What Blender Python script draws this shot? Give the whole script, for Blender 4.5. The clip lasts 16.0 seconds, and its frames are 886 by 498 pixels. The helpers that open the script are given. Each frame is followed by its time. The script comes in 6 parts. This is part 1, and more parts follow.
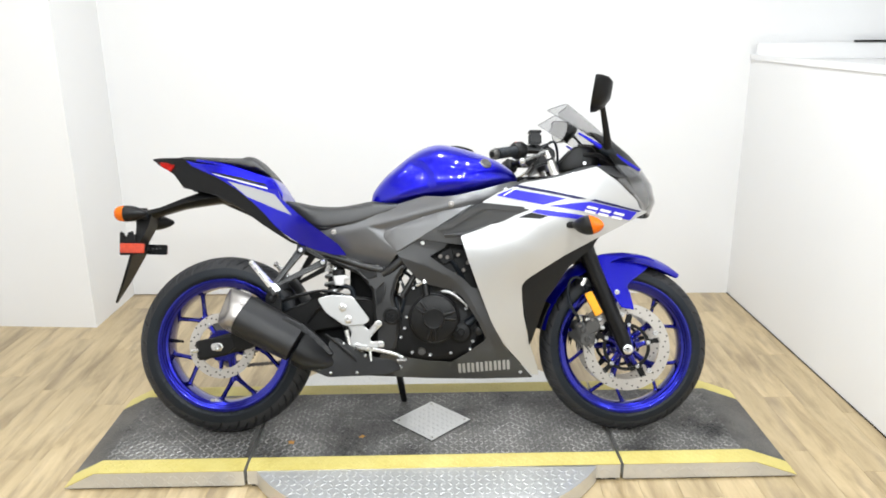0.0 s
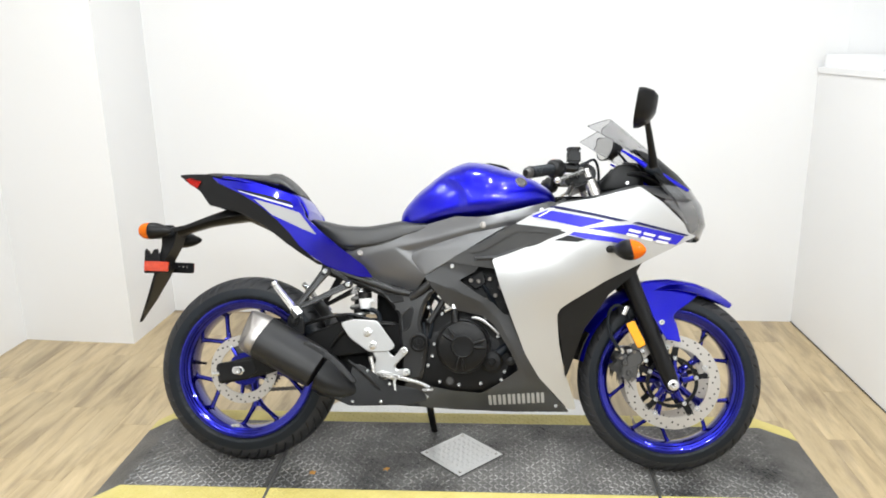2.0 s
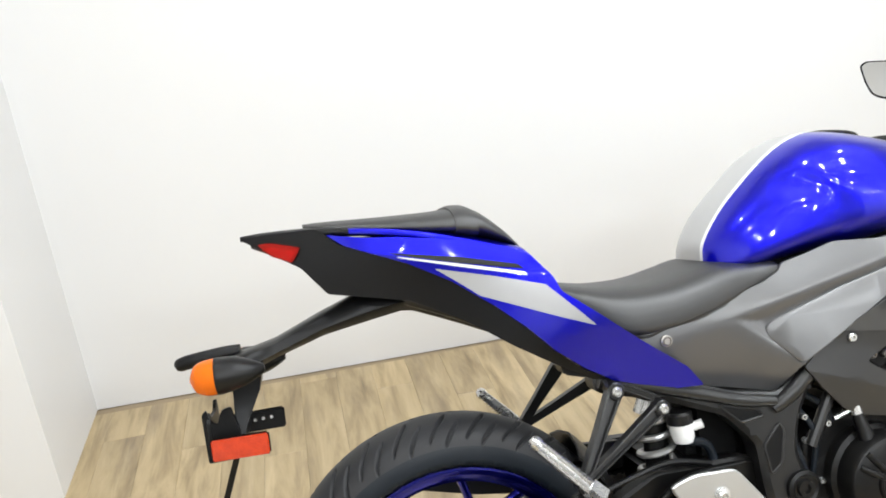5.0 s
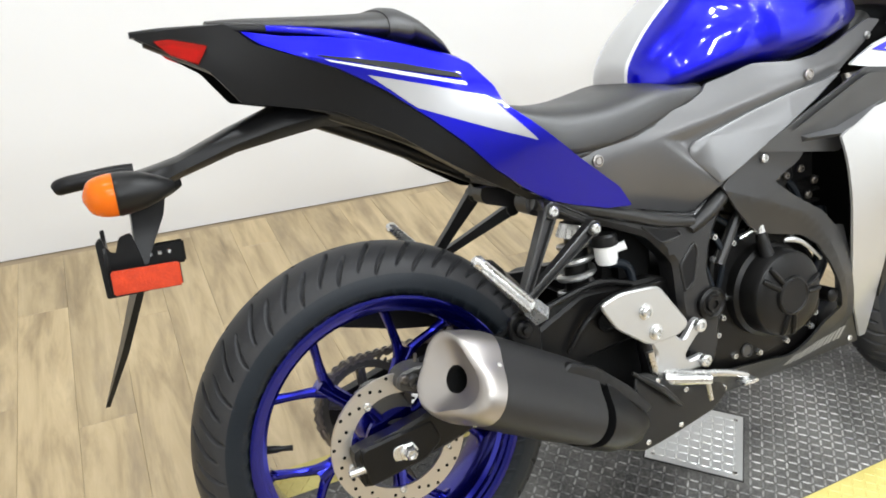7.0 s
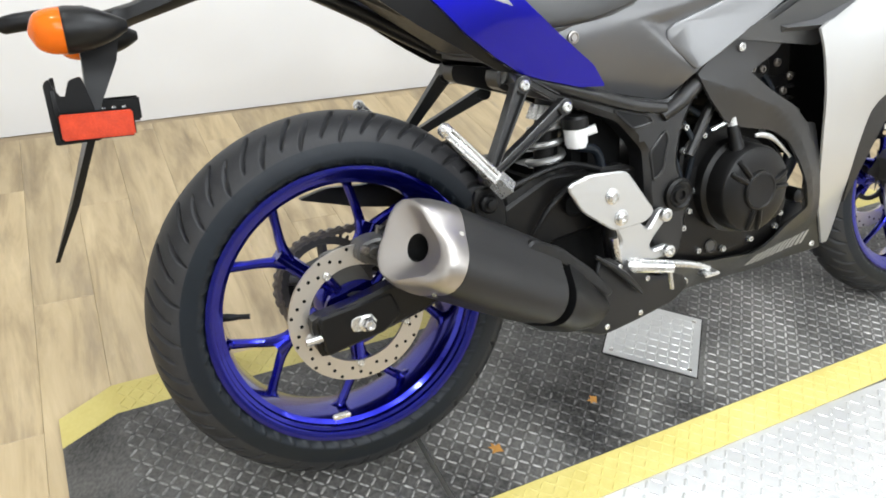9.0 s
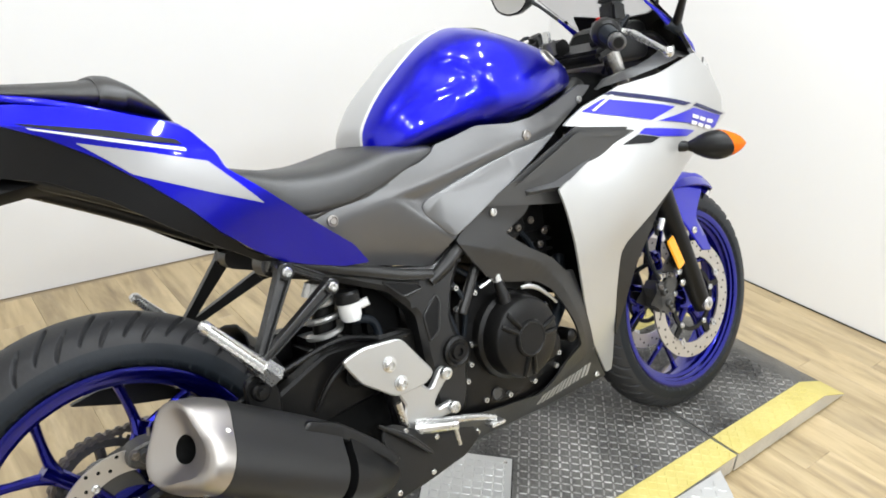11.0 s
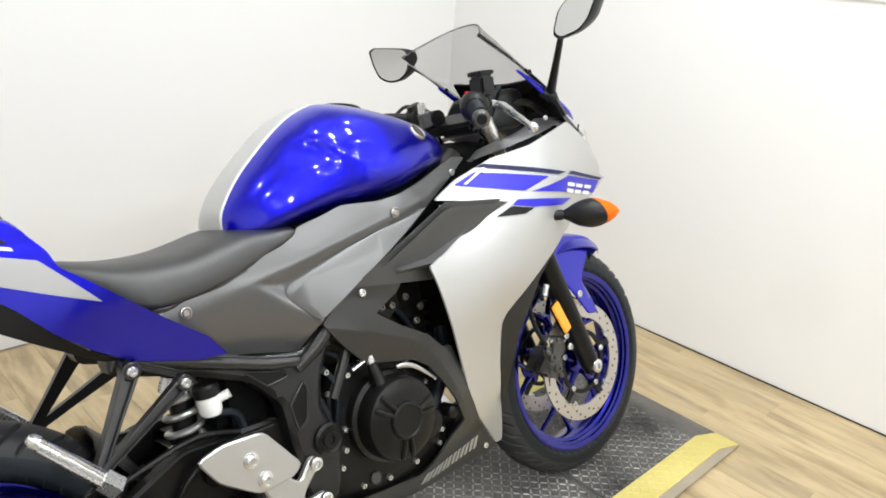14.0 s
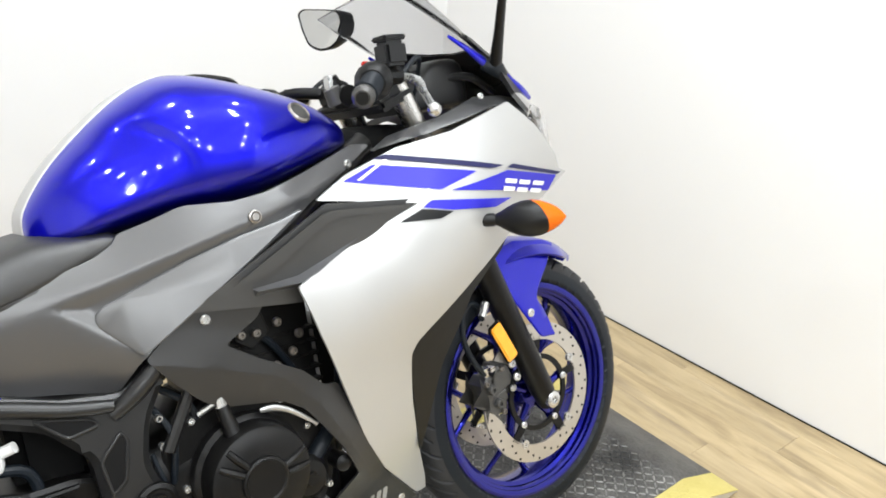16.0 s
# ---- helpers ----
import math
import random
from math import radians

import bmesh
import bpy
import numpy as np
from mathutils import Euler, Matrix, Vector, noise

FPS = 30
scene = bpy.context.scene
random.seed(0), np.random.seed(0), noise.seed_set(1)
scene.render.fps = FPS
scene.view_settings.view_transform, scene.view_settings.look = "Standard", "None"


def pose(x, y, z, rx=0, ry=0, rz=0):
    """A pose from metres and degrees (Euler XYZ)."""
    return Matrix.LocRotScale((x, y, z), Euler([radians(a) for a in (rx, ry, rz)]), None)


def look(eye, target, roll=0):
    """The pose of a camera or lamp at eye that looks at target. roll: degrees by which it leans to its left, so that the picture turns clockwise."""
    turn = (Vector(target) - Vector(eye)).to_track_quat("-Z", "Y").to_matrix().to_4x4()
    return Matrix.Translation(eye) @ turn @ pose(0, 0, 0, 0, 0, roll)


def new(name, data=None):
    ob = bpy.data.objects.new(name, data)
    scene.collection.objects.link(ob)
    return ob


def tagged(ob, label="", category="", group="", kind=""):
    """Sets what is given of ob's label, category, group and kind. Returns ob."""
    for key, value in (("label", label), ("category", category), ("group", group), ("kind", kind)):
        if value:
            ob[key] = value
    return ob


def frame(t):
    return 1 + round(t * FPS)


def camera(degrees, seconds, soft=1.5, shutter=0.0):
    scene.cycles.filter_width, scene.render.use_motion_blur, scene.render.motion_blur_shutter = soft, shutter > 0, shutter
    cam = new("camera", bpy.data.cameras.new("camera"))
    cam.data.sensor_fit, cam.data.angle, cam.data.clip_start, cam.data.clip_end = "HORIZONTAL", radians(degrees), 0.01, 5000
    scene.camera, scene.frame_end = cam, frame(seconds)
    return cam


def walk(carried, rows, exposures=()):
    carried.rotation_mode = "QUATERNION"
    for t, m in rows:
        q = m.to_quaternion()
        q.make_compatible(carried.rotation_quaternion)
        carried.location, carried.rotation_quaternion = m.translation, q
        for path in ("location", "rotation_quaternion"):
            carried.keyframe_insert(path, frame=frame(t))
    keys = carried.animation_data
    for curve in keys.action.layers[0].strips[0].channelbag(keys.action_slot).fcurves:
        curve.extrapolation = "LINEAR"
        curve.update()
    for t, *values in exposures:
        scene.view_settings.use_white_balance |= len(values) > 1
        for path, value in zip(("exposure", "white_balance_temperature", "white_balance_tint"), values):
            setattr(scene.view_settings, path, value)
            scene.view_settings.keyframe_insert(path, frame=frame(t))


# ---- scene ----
cam = camera(59.6, 16.0, soft=1.8)
PATH = [
    (0, (0.772, -2.534, 1.472), (0.764, -0.621, 0.888), -0.5),
    (0.5, (0.774, -2.533, 1.476), (0.772, -0.62, 0.891), -0.8),
    (1, (0.779, -2.522, 1.475), (0.765, -0.613, 0.88), -1.4),
    (1.5, (0.86, -2.478, 1.451), (0.686, -0.582, 0.84), -3.4),
    (2, (0.872, -2.383, 1.45), (0.702, -0.465, 0.908), -1.0),
    (2.5, (0.654, -2.258, 1.48), (0.535, -0.321, 0.996), -3.5),
    (3, (0.525, -2.022, 1.386), (0.404, -0.101, 0.841), -2.9),
    (3.5, (0.37, -1.697, 1.41), (0.134, 0.196, 0.806), -2.6),
    (3.7, (0.281, -1.608, 1.41), (0.069, 0.288, 0.809), -3.2),
    (5.8, (-0.316, -0.871, 1.385), (0.364, 0.81, 0.542), -1.9),
    (6, (-0.332, -0.882, 1.361), (0.391, 0.773, 0.501), -0.8),
    (6.5, (-0.336, -0.908, 1.315), (0.402, 0.701, 0.384), 0.7),
    (7, (-0.333, -0.926, 1.271), (0.412, 0.625, 0.25), 1.2),
    (7.5, (-0.34, -0.939, 1.228), (0.41, 0.564, 0.143), 3.4),
    (8, (-0.349, -0.948, 1.194), (0.38, 0.513, 0.038), 4.4),
    (8.5, (-0.347, -0.959, 1.169), (0.348, 0.461, -0.057), 4.4),
    (9, (-0.332, -0.96, 1.18), (0.444, 0.472, 0.019), 5.1),
    (9.5, (-0.296, -0.977, 1.188), (0.578, 0.407, 0.038), 5.2),
    (10, (-0.273, -0.991, 1.215), (0.796, 0.322, 0.15), 6.7),
    (10.2, (-0.263, -1.006, 1.23), (0.832, 0.331, 0.224), 5.6),
    (12.3, (-0.129, -1.038, 1.34), (1.09, 0.343, 0.56), 5.8),
    (12.5, (-0.12, -1.04, 1.345), (1.116, 0.329, 0.572), 5.7),
    (13, (-0.108, -1.038, 1.35), (1.158, 0.32, 0.606), 5.2),
    (13.5, (-0.095, -1.044, 1.352), (1.193, 0.297, 0.614), 5.0),
    (14, (-0.085, -1.054, 1.348), (1.208, 0.272, 0.592), 4.5),
    (14.5, (-0.075, -1.067, 1.342), (1.225, 0.24, 0.567), 4.2),
    (15, (-0.001, -1.084, 1.321), (1.286, 0.206, 0.497), 2.1),
    (15.5, (0.176, -1.106, 1.315), (1.399, 0.276, 0.542), 5.4),
    (16, (0.339, -0.985, 1.301), (1.511, 0.409, 0.473), 4.4),
]
walk(cam, [(t, look(eye, target, roll)) for t, eye, target, roll in PATH], [(0, -0.03, 6450, 10), (2.5, -0.05, 6500, 10), (6.0, -0.03, 6480, 10), (8.0, 0.11, 6400, 10), (9.5, 0.10, 6360, 10), (10.2, 0.05, 6370, 10), (12.5, -0.18, 6640, 10), (14.5, -0.18, 6600, 10), (16, -0.05, 6500, 10)])

# ---- light ----
world = bpy.data.worlds.new("world")
scene.world = world
world.use_nodes = True
world.node_tree.nodes["Background"].inputs[0].default_value = (0.9, 0.95, 1.0, 1)
world.node_tree.nodes["Background"].inputs[1].default_value = 0.05


def lamp(name, x, y, z, size, power, colour=(0.91, 0.96, 1.0), size_y=None):
    data = bpy.data.lights.new(name, "AREA")
    data.shape, data.size = ("RECTANGLE", size) if size_y else ("DISK", size)
    if size_y:
        data.size_y = size_y
    data.energy, data.color = power, colour
    ob = new(name, data)
    ob.matrix_basis = pose(x, y, z)
    return ob


CEIL = 2.75
# the four south-east spots are added, to brighten what the side panels reflect
SPOTS = [(x, y) for y in (-2.2, -1.1, 0.35) for x in (-0.6, 0.6, 1.7)] + [(x, y) for y in (-3.7, -2.6) for x in (2.8, 3.9)]
TUBES = [(-0.2, -3.2), (1.4, -3.2), (1.15, -0.35)]
for sx, sy in SPOTS:
    lamp("downlight_glow", sx, sy, CEIL - 0.03, 0.09, (11.0 - 1.5 * max(0.0, sx)) if sy > 0 else 10.2)
QUAD = [(u, v) for u in (-0.30, 0.30) for v in (-0.12, 0.12)]
for sx, sy in TUBES:
    for u, v in QUAD:
        lamp("track_glow", sx + u, sy + v, CEIL - 0.03, 0.11, 8.0 if sy > -1 else 13.2, (0.91, 0.965, 1.0))


# ---- materials ----
def shader(name, colour, rough=0.5, metal=0.0, vary=0.12, scale=6.0, fine=60.0, bump=0.0, coat=0.0, spec=0.5, tint=None, random_tone=0.0):
    """A procedural surface: colour broken up at two scales, uneven gloss and a fine relief."""
    m = bpy.data.materials.new(name)
    m.use_nodes = True
    nt = m.node_tree
    p = nt.nodes["Principled BSDF"]
    co = nt.nodes.new("ShaderNodeTexCoord")
    a, b = nt.nodes.new("ShaderNodeTexNoise"), nt.nodes.new("ShaderNodeTexNoise")
    a.inputs["Scale"].default_value, a.inputs["Detail"].default_value = scale, 5
    b.inputs["Scale"].default_value, b.inputs["Detail"].default_value = fine, 4
    nt.links.new(co.outputs["Object"], a.inputs["Vector"])
    nt.links.new(co.outputs["Object"], b.inputs["Vector"])
    mix = nt.nodes.new("ShaderNodeMix")
    mix.data_type = "RGBA"
    low = [c * (1 - vary) for c in colour]
    high = list(tint) if tint else [min(1, c * (1 + vary)) for c in colour]
    mix.inputs["A"].default_value, mix.inputs["B"].default_value = (*low, 1), (*high, 1)
    add = nt.nodes.new("ShaderNodeMath")
    add.operation = "MULTIPLY_ADD"
    add.inputs[1].default_value = 0.65
    nt.links.new(a.outputs["Fac"], add.inputs[0])
    half = nt.nodes.new("ShaderNodeMath")
    half.operation = "MULTIPLY"
    half.inputs[1].default_value = 0.35
    nt.links.new(b.outputs["Fac"], half.inputs[0])
    nt.links.new(half.outputs[0], add.inputs[2])
    nt.links.new(add.outputs[0], mix.inputs["Factor"])
    out = mix.outputs["Result"]
    if random_tone:
        info = nt.nodes.new("ShaderNodeObjectInfo")
        tone = nt.nodes.new("ShaderNodeMapRange")
        tone.inputs["To Min"].default_value, tone.inputs["To Max"].default_value = 1 - random_tone, 1 + random_tone
        nt.links.new(info.outputs["Random"], tone.inputs["Value"])
        hue = nt.nodes.new("ShaderNodeHueSaturation")
        nt.links.new(tone.outputs["Result"], hue.inputs["Value"])
        nt.links.new(out, hue.inputs["Color"])
        out = hue.outputs["Color"]
    nt.links.new(out, p.inputs["Base Color"])
    rg = nt.nodes.new("ShaderNodeMapRange")
    rg.inputs["To Min"].default_value, rg.inputs["To Max"].default_value = max(0.02, rough * 0.85), min(1, rough * 1.15)
    nt.links.new(add.outputs[0], rg.inputs["Value"])
    nt.links.new(rg.outputs["Result"], p.inputs["Roughness"])
    p.inputs["Metallic"].default_value = metal
    p.inputs["Coat Weight"].default_value = coat
    p.inputs["Coat Roughness"].default_value = 0.06
    p.inputs["Specular IOR Level"].default_value = spec
    if bump:
        bp = nt.nodes.new("ShaderNodeBump")
        bp.inputs["Strength"].default_value, bp.inputs["Distance"].default_value = bump, 0.002
        nt.links.new(b.outputs["Fac"], bp.inputs["Height"])
        nt.links.new(bp.outputs["Normal"], p.inputs["Normal"])
    return m


def glass(name, colour, rough=0.02, alpha=1.0):
    m = bpy.data.materials.new(name)
    m.use_nodes = True
    p = m.node_tree.nodes["Principled BSDF"]
    p.inputs["Base Color"].default_value = (*colour, 1)
    p.inputs["Roughness"].default_value = rough
    p.inputs["Transmission Weight"].default_value = alpha
    p.inputs["IOR"].default_value = 1.2
    return m


WALL = shader("white_wall_paint", (0.80, 0.795, 0.79), 0.6, vary=0.02, scale=1.2, fine=300, bump=0.06, spec=0.3)
# grey that holds down bounce and reflections from the unseen south side
DIMWALL = shader("dim_room_grey", (0.24, 0.237, 0.233), 0.7, vary=0.1, scale=1.5, fine=200)
CEILING = shader("ceiling_paint", (0.80, 0.80, 0.79), 0.8, vary=0.02, scale=1.5, fine=200)
PLASTIC = shader("matte_black_plastic", (0.0048, 0.0048, 0.0050), 0.40, vary=0.18, scale=9, fine=700, bump=0.10, spec=0.30)
BLACK = shader("black_paint", (0.0032, 0.0032, 0.0035), 0.36, vary=0.2, scale=8, fine=500, bump=0.05, spec=0.25)
RUBBER = shader("tyre_rubber", (0.0060, 0.0086, 0.0122), 0.40, vary=0.25, scale=7, fine=240, bump=0.12, spec=0.22, tint=(0.010, 0.0135, 0.0185))
BLUE = shader("metallic_blue_paint", (0.004, 0.004, 0.50), 0.33, metal=0.92, vary=0.10, scale=4, fine=900, coat=0.75)
BLUE.node_tree.nodes["Principled BSDF"].inputs["Coat Roughness"].default_value = 0.05
RIMBLUE = shader("anodised_blue_rim", (0.006, 0.008, 0.25), 0.17, metal=0.93, vary=0.12, scale=8, fine=400, coat=0.7)
SILVER = shader("silver_paint", (0.47, 0.47, 0.465), 0.34, metal=0.45, vary=0.05, scale=5, fine=900, coat=0.35)
WHITE = shader("white_paint", (0.80, 0.80, 0.79), 0.28, vary=0.02, scale=5, fine=400, coat=0.6)
ALLOY = shader("bare_alloy", (0.60, 0.60, 0.59), 0.27, metal=0.9, vary=0.10, scale=20, fine=300, bump=0.04)
STEEL = shader("brushed_steel", (0.62, 0.60, 0.57), 0.27, metal=1.0, vary=0.12, scale=14, fine=500, bump=0.05)
CAST = shader("black_cast_metal", (0.0042, 0.0040, 0.0039), 0.36, metal=0.0, vary=0.25, scale=14, fine=500, bump=0.15, spec=0.24)
FRAMEMAT = shader("satin_black_frame", (0.012, 0.0118, 0.0118), 0.33, vary=0.15, scale=10, fine=600, bump=0.06, spec=0.48)
DISCSTEEL = shader("ground_disc_steel", (0.54, 0.51, 0.47), 0.32, metal=0.88, vary=0.08, scale=20, fine=240, bump=0.05)
VINYL = shader("black_seat_vinyl", (0.0095, 0.0094, 0.0096), 0.44, vary=0.15, scale=10, fine=900, bump=0.20, spec=0.85)
CANISTER = shader("dark_coated_steel", (0.013, 0.0127, 0.0127), 0.50, metal=0.0, vary=0.15, scale=9, fine=900, bump=0.08, spec=0.36)
CHAIN = shader("oily_chain_steel", (0.22, 0.20, 0.18), 0.4, metal=0.9, vary=0.3, scale=30, fine=300)
RED = glass("red_lens", (0.80, 0.030, 0.020), 0.06, 0.75)
AMBER = glass("amber_lens", (0.92, 0.20, 0.015), 0.12, 0.35)
SMOKE = glass("smoked_screen", (0.70, 0.70, 0.71), 0.01, 1.0)
CLEAR = glass("clear_lens", (0.95, 0.95, 0.95), 0.01, 1.0)
MIRROR = shader("mirror_glass", (0.62, 0.62, 0.61), 0.03, metal=1.0, vary=0.01)
YELLOW = shader("worn_yellow_paint", (0.60, 0.470, 0.085), 0.45, vary=0.30, scale=11, fine=120, bump=0.1, tint=(0.68, 0.595, 0.23))
DECKGREY = shader("worn_black_deck", (0.031, 0.030, 0.029), 0.38, vary=0.6, scale=5, fine=150, bump=0.6, tint=(0.125, 0.120, 0.112), spec=0.42)
DECKBAR = shader("worn_tread_bar", (0.025, 0.025, 0.026), 0.48, metal=0.2, vary=0.6, scale=5, fine=90, bump=0.4, spec=0.35, tint=(0.34, 0.332, 0.318))
bar_nodes = DECKBAR.node_tree
geo, spread, tone = (bar_nodes.nodes.new(k) for k in ("ShaderNodeNewGeometry", "ShaderNodeMapRange", "ShaderNodeHueSaturation"))
spread.inputs["To Min"].default_value, spread.inputs["To Max"].default_value = 0.6, 1.4
bar_nodes.links.new(geo.outputs["Random Per Island"], spread.inputs["Value"])
bar_nodes.links.new(spread.outputs["Result"], tone.inputs["Value"])
shade_mix = next(n for n in bar_nodes.nodes if n.type == "MIX")
bar_nodes.links.new(shade_mix.outputs["Result"], tone.inputs["Color"])
bar_nodes.links.new(tone.outputs["Color"], bar_nodes.nodes["Principled BSDF"].inputs["Base Color"])
for mat in (DECKGREY, DECKBAR):
    nt = mat.node_tree
    blend = next(n for n in nt.nodes if n.type == "MIX")
    wear = nt.nodes.new("ShaderNodeMapRange")
    wear.inputs["From Min"].default_value, wear.inputs["From Max"].default_value = 0.36, 0.62
    nt.links.new(blend.inputs["Factor"].links[0].from_socket, wear.inputs["Value"])
    nt.links.new(wear.outputs["Result"], blend.inputs["Factor"])
PLATE = shader("aluminium_tread_plate", (0.64, 0.64, 0.63), 0.38, metal=0.70, vary=0.14, scale=10, fine=90, bump=0.08)
FLOORBED = shader("plank_joint", (0.33, 0.255, 0.165), 0.6)
CAPMAT = shader("satin_end_cap", (0.42, 0.41, 0.40), 0.35, metal=0.9, vary=0.14, tint=(0.37, 0.335, 0.305), scale=9, fine=600, bump=0.06)
SATIN = shader("satin_alloy", (0.52, 0.52, 0.515), 0.38, metal=0.85, vary=0.07, scale=16, fine=500, bump=0.05)
GREYCAST = shader("grey_cast_caliper", (0.072, 0.070, 0.067), 0.40, metal=0.5, vary=0.3, scale=22, fine=400, bump=0.15)
# near-black for joints, fillers and the shadow gap painted under the deck
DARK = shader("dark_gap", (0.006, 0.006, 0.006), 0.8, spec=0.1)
TREAD = shader("worn_tread_rubber", (0.019, 0.019, 0.0203), 0.51, vary=0.3, scale=9, fine=260, bump=0.15, spec=0.25, tint=(0.033, 0.033, 0.0350))
FAIRPLASTIC = shader("satin_grey_plastic", (0.018, 0.018, 0.0184), 0.42, vary=0.15, scale=9, fine=700, bump=0.08, spec=0.62)
COVER_MAT = shader("grey_side_plastic", (0.060, 0.0595, 0.061), 0.33, vary=0.10, scale=7, fine=700, bump=0.08, spec=1.0)
SCOOP_MAT = shader("satin_scoop_plastic", (0.034, 0.034, 0.0345), 0.40, vary=0.12, scale=8, fine=700, bump=0.08, spec=0.8)
INSERT_MAT = shader("pale_grey_inset", (0.084, 0.084, 0.086), 0.33, vary=0.08, scale=7, fine=700, bump=0.06, spec=1.0)
STRIPE_SILVER = shader("silver_stripe", (0.40, 0.40, 0.41), 0.32, metal=0.4, vary=0.05, coat=0.4)
STRIPE_BLUE = shader("satin_blue_stripe", (0.022, 0.018, 0.50), 0.34, metal=0.35, vary=0.06, scale=5, fine=700)
NAVY = shader("dark_blue_stripe", (0.010, 0.011, 0.07), 0.4, vary=0.1, spec=0.3)
MARK = shader("grey_mark", (0.34, 0.335, 0.32), 0.4, vary=0.08)
CHROMERED = shader("red_light_bowl", (0.60, 0.03, 0.02), 0.2, metal=0.5, vary=0.25, scale=60, fine=160)
REFLRED = shader("red_reflector_face", (0.44, 0.016, 0.004), 0.22, vary=0.6, scale=55, fine=380, bump=0.3, coat=0.3, tint=(0.80, 0.070, 0.012))
REFLAMBER = shader("amber_reflector_face", (0.85, 0.36, 0.01), 0.16, vary=0.2, scale=90, fine=420, bump=0.2, coat=0.8)
HEADBOWL = shader("headlight_bowl", (0.30, 0.30, 0.31), 0.18, metal=0.8, vary=0.35, scale=30, fine=90)
HEADLENS = shader("pale_headlight_lens", (0.17, 0.17, 0.175), 0.07, metal=0.5, vary=0.30, scale=18, fine=60, coat=1.0)
LEAF = shader("dry_leaf", (0.42, 0.20, 0.04), 0.7, vary=0.35, scale=80, fine=300)


# ---- building helpers ----
def spline(pts, per=6, closed=False):
    """A smooth line through the points."""
    p = [Vector(q) for q in pts]
    n, out = len(p), []
    for i in range(n if closed else n - 1):
        a, b, c, d = (p[(i - 1) % n], p[i], p[(i + 1) % n], p[(i + 2) % n]) if closed else (p[max(i - 1, 0)], p[i], p[i + 1], p[min(i + 2, n - 1)])
        for k in range(per):
            t = k / per
            out.append(0.5 * (2 * b + (c - a) * t + (2 * a - 5 * b + 4 * c - d) * t * t + (3 * b - a - 3 * c + d) * t ** 3))
    if not closed:
        out.append(p[-1])
    return out


def link(name, bm, material, parent=None, label="", sharp=35.0, kind="", category=""):
    """Links a bmesh as one object; edges sharper than the angle stay crisp."""
    bmesh.ops.recalc_face_normals(bm, faces=bm.faces)
    for f in bm.faces:
        f.smooth = True
    for e in bm.edges:
        if len(e.link_faces) == 2 and e.calc_face_angle(0.0) > radians(sharp):
            e.smooth = False
    me = bpy.data.meshes.new(name)
    bm.to_mesh(me)
    bm.free()
    for m in material if isinstance(material, (list, tuple)) else (material,):
        me.materials.append(m)
    ob = new(name, me)
    if parent:
        ob.parent = parent
    return tagged(ob, label, category, "", kind)


part = link


def thing(name, label, category, m=None, group=""):
    ob = new(name)
    if m is not None:
        ob.matrix_basis = m
    return tagged(ob, label, category, group)


def rings(bm, loops, closed=True, caps=True):
    """Skins a row of rings of points."""
    rows = [[bm.verts.new(v) for v in lp] for lp in loops]
    n = len(rows[0])
    for r, s in zip(rows, rows[1:]):
        for i in range(n if closed else n - 1):
            j = (i + 1) % n
            bm.faces.new((r[i], r[j], s[j], s[i]))
    if caps and closed:
        bm.faces.new(rows[0][::-1])
        bm.faces.new(rows[-1])
    return rows


def lathe(profile, x=0.0, z=0.0, seg=64, bm=None, closed=False):
    """Turns a profile of (radius, y) round the axle at x, z."""
    bm = bm or bmesh.new()
    loops = [[(x + r * math.cos(2 * math.pi * k / seg), y, z + r * math.sin(2 * math.pi * k / seg)) for k in range(seg)] for r, y in profile]
    rings(bm, loops + ([loops[0]] if closed else []), True, not closed)
    if closed:
        bmesh.ops.remove_doubles(bm, verts=bm.verts, dist=1e-6)
    return bm


def tube(pts, radius, seg=12, bm=None, per=5, flat=1.0):
    """A round bar along a smooth line; radius may be one number or one a point."""
    bm = bm or bmesh.new()
    if len(pts) > 2 and per > 1:
        line = spline(pts, per)
    else:
        line, per = [Vector(p) for p in pts], 1
    rad = [radius] * len(pts) if isinstance(radius, (int, float)) else list(radius)
    loops, side = [], None
    for i, p in enumerate(line):
        way = (line[min(i + 1, len(line) - 1)] - line[max(i - 1, 0)]).normalized()
        if side is None:
            side = way.orthogonal().normalized() if abs(way.y) > 0.9 else way.cross(Vector((0, 1, 0))).normalized()
        side = (side - way * side.dot(way)).normalized()
        up = way.cross(side)
        u = i / per
        k = min(int(u), len(rad) - 2) if len(rad) > 1 else 0
        r = rad[k] + (rad[k + 1] - rad[k]) * (u - k)
        loops.append([p + (side * math.cos(a) + up * math.sin(a) * flat) * r for a in [2 * math.pi * j / seg for j in range(seg)]])
    rings(bm, loops)
    return bm


def rod(a, b, r, seg=16, bm=None, r2=None):
    return tube([a, b], [r, r if r2 is None else r2], seg, bm)


def block(x0, x1, y0, y1, z0, z1, bevel=0.004, bm=None):
    bm = bm or bmesh.new()
    g = bmesh.ops.create_cube(bm, size=1.0)
    for v in g["verts"]:
        v.co = ((x0 + x1) / 2 + v.co.x * (x1 - x0), (y0 + y1) / 2 + v.co.y * (y1 - y0), (z0 + z1) / 2 + v.co.z * (z1 - z0))
    if bevel:
        es = {e for v in g["verts"] for e in v.link_edges}
        bmesh.ops.bevel(bm, geom=list(es), offset=bevel, segments=2, affect="EDGES")
    return bm


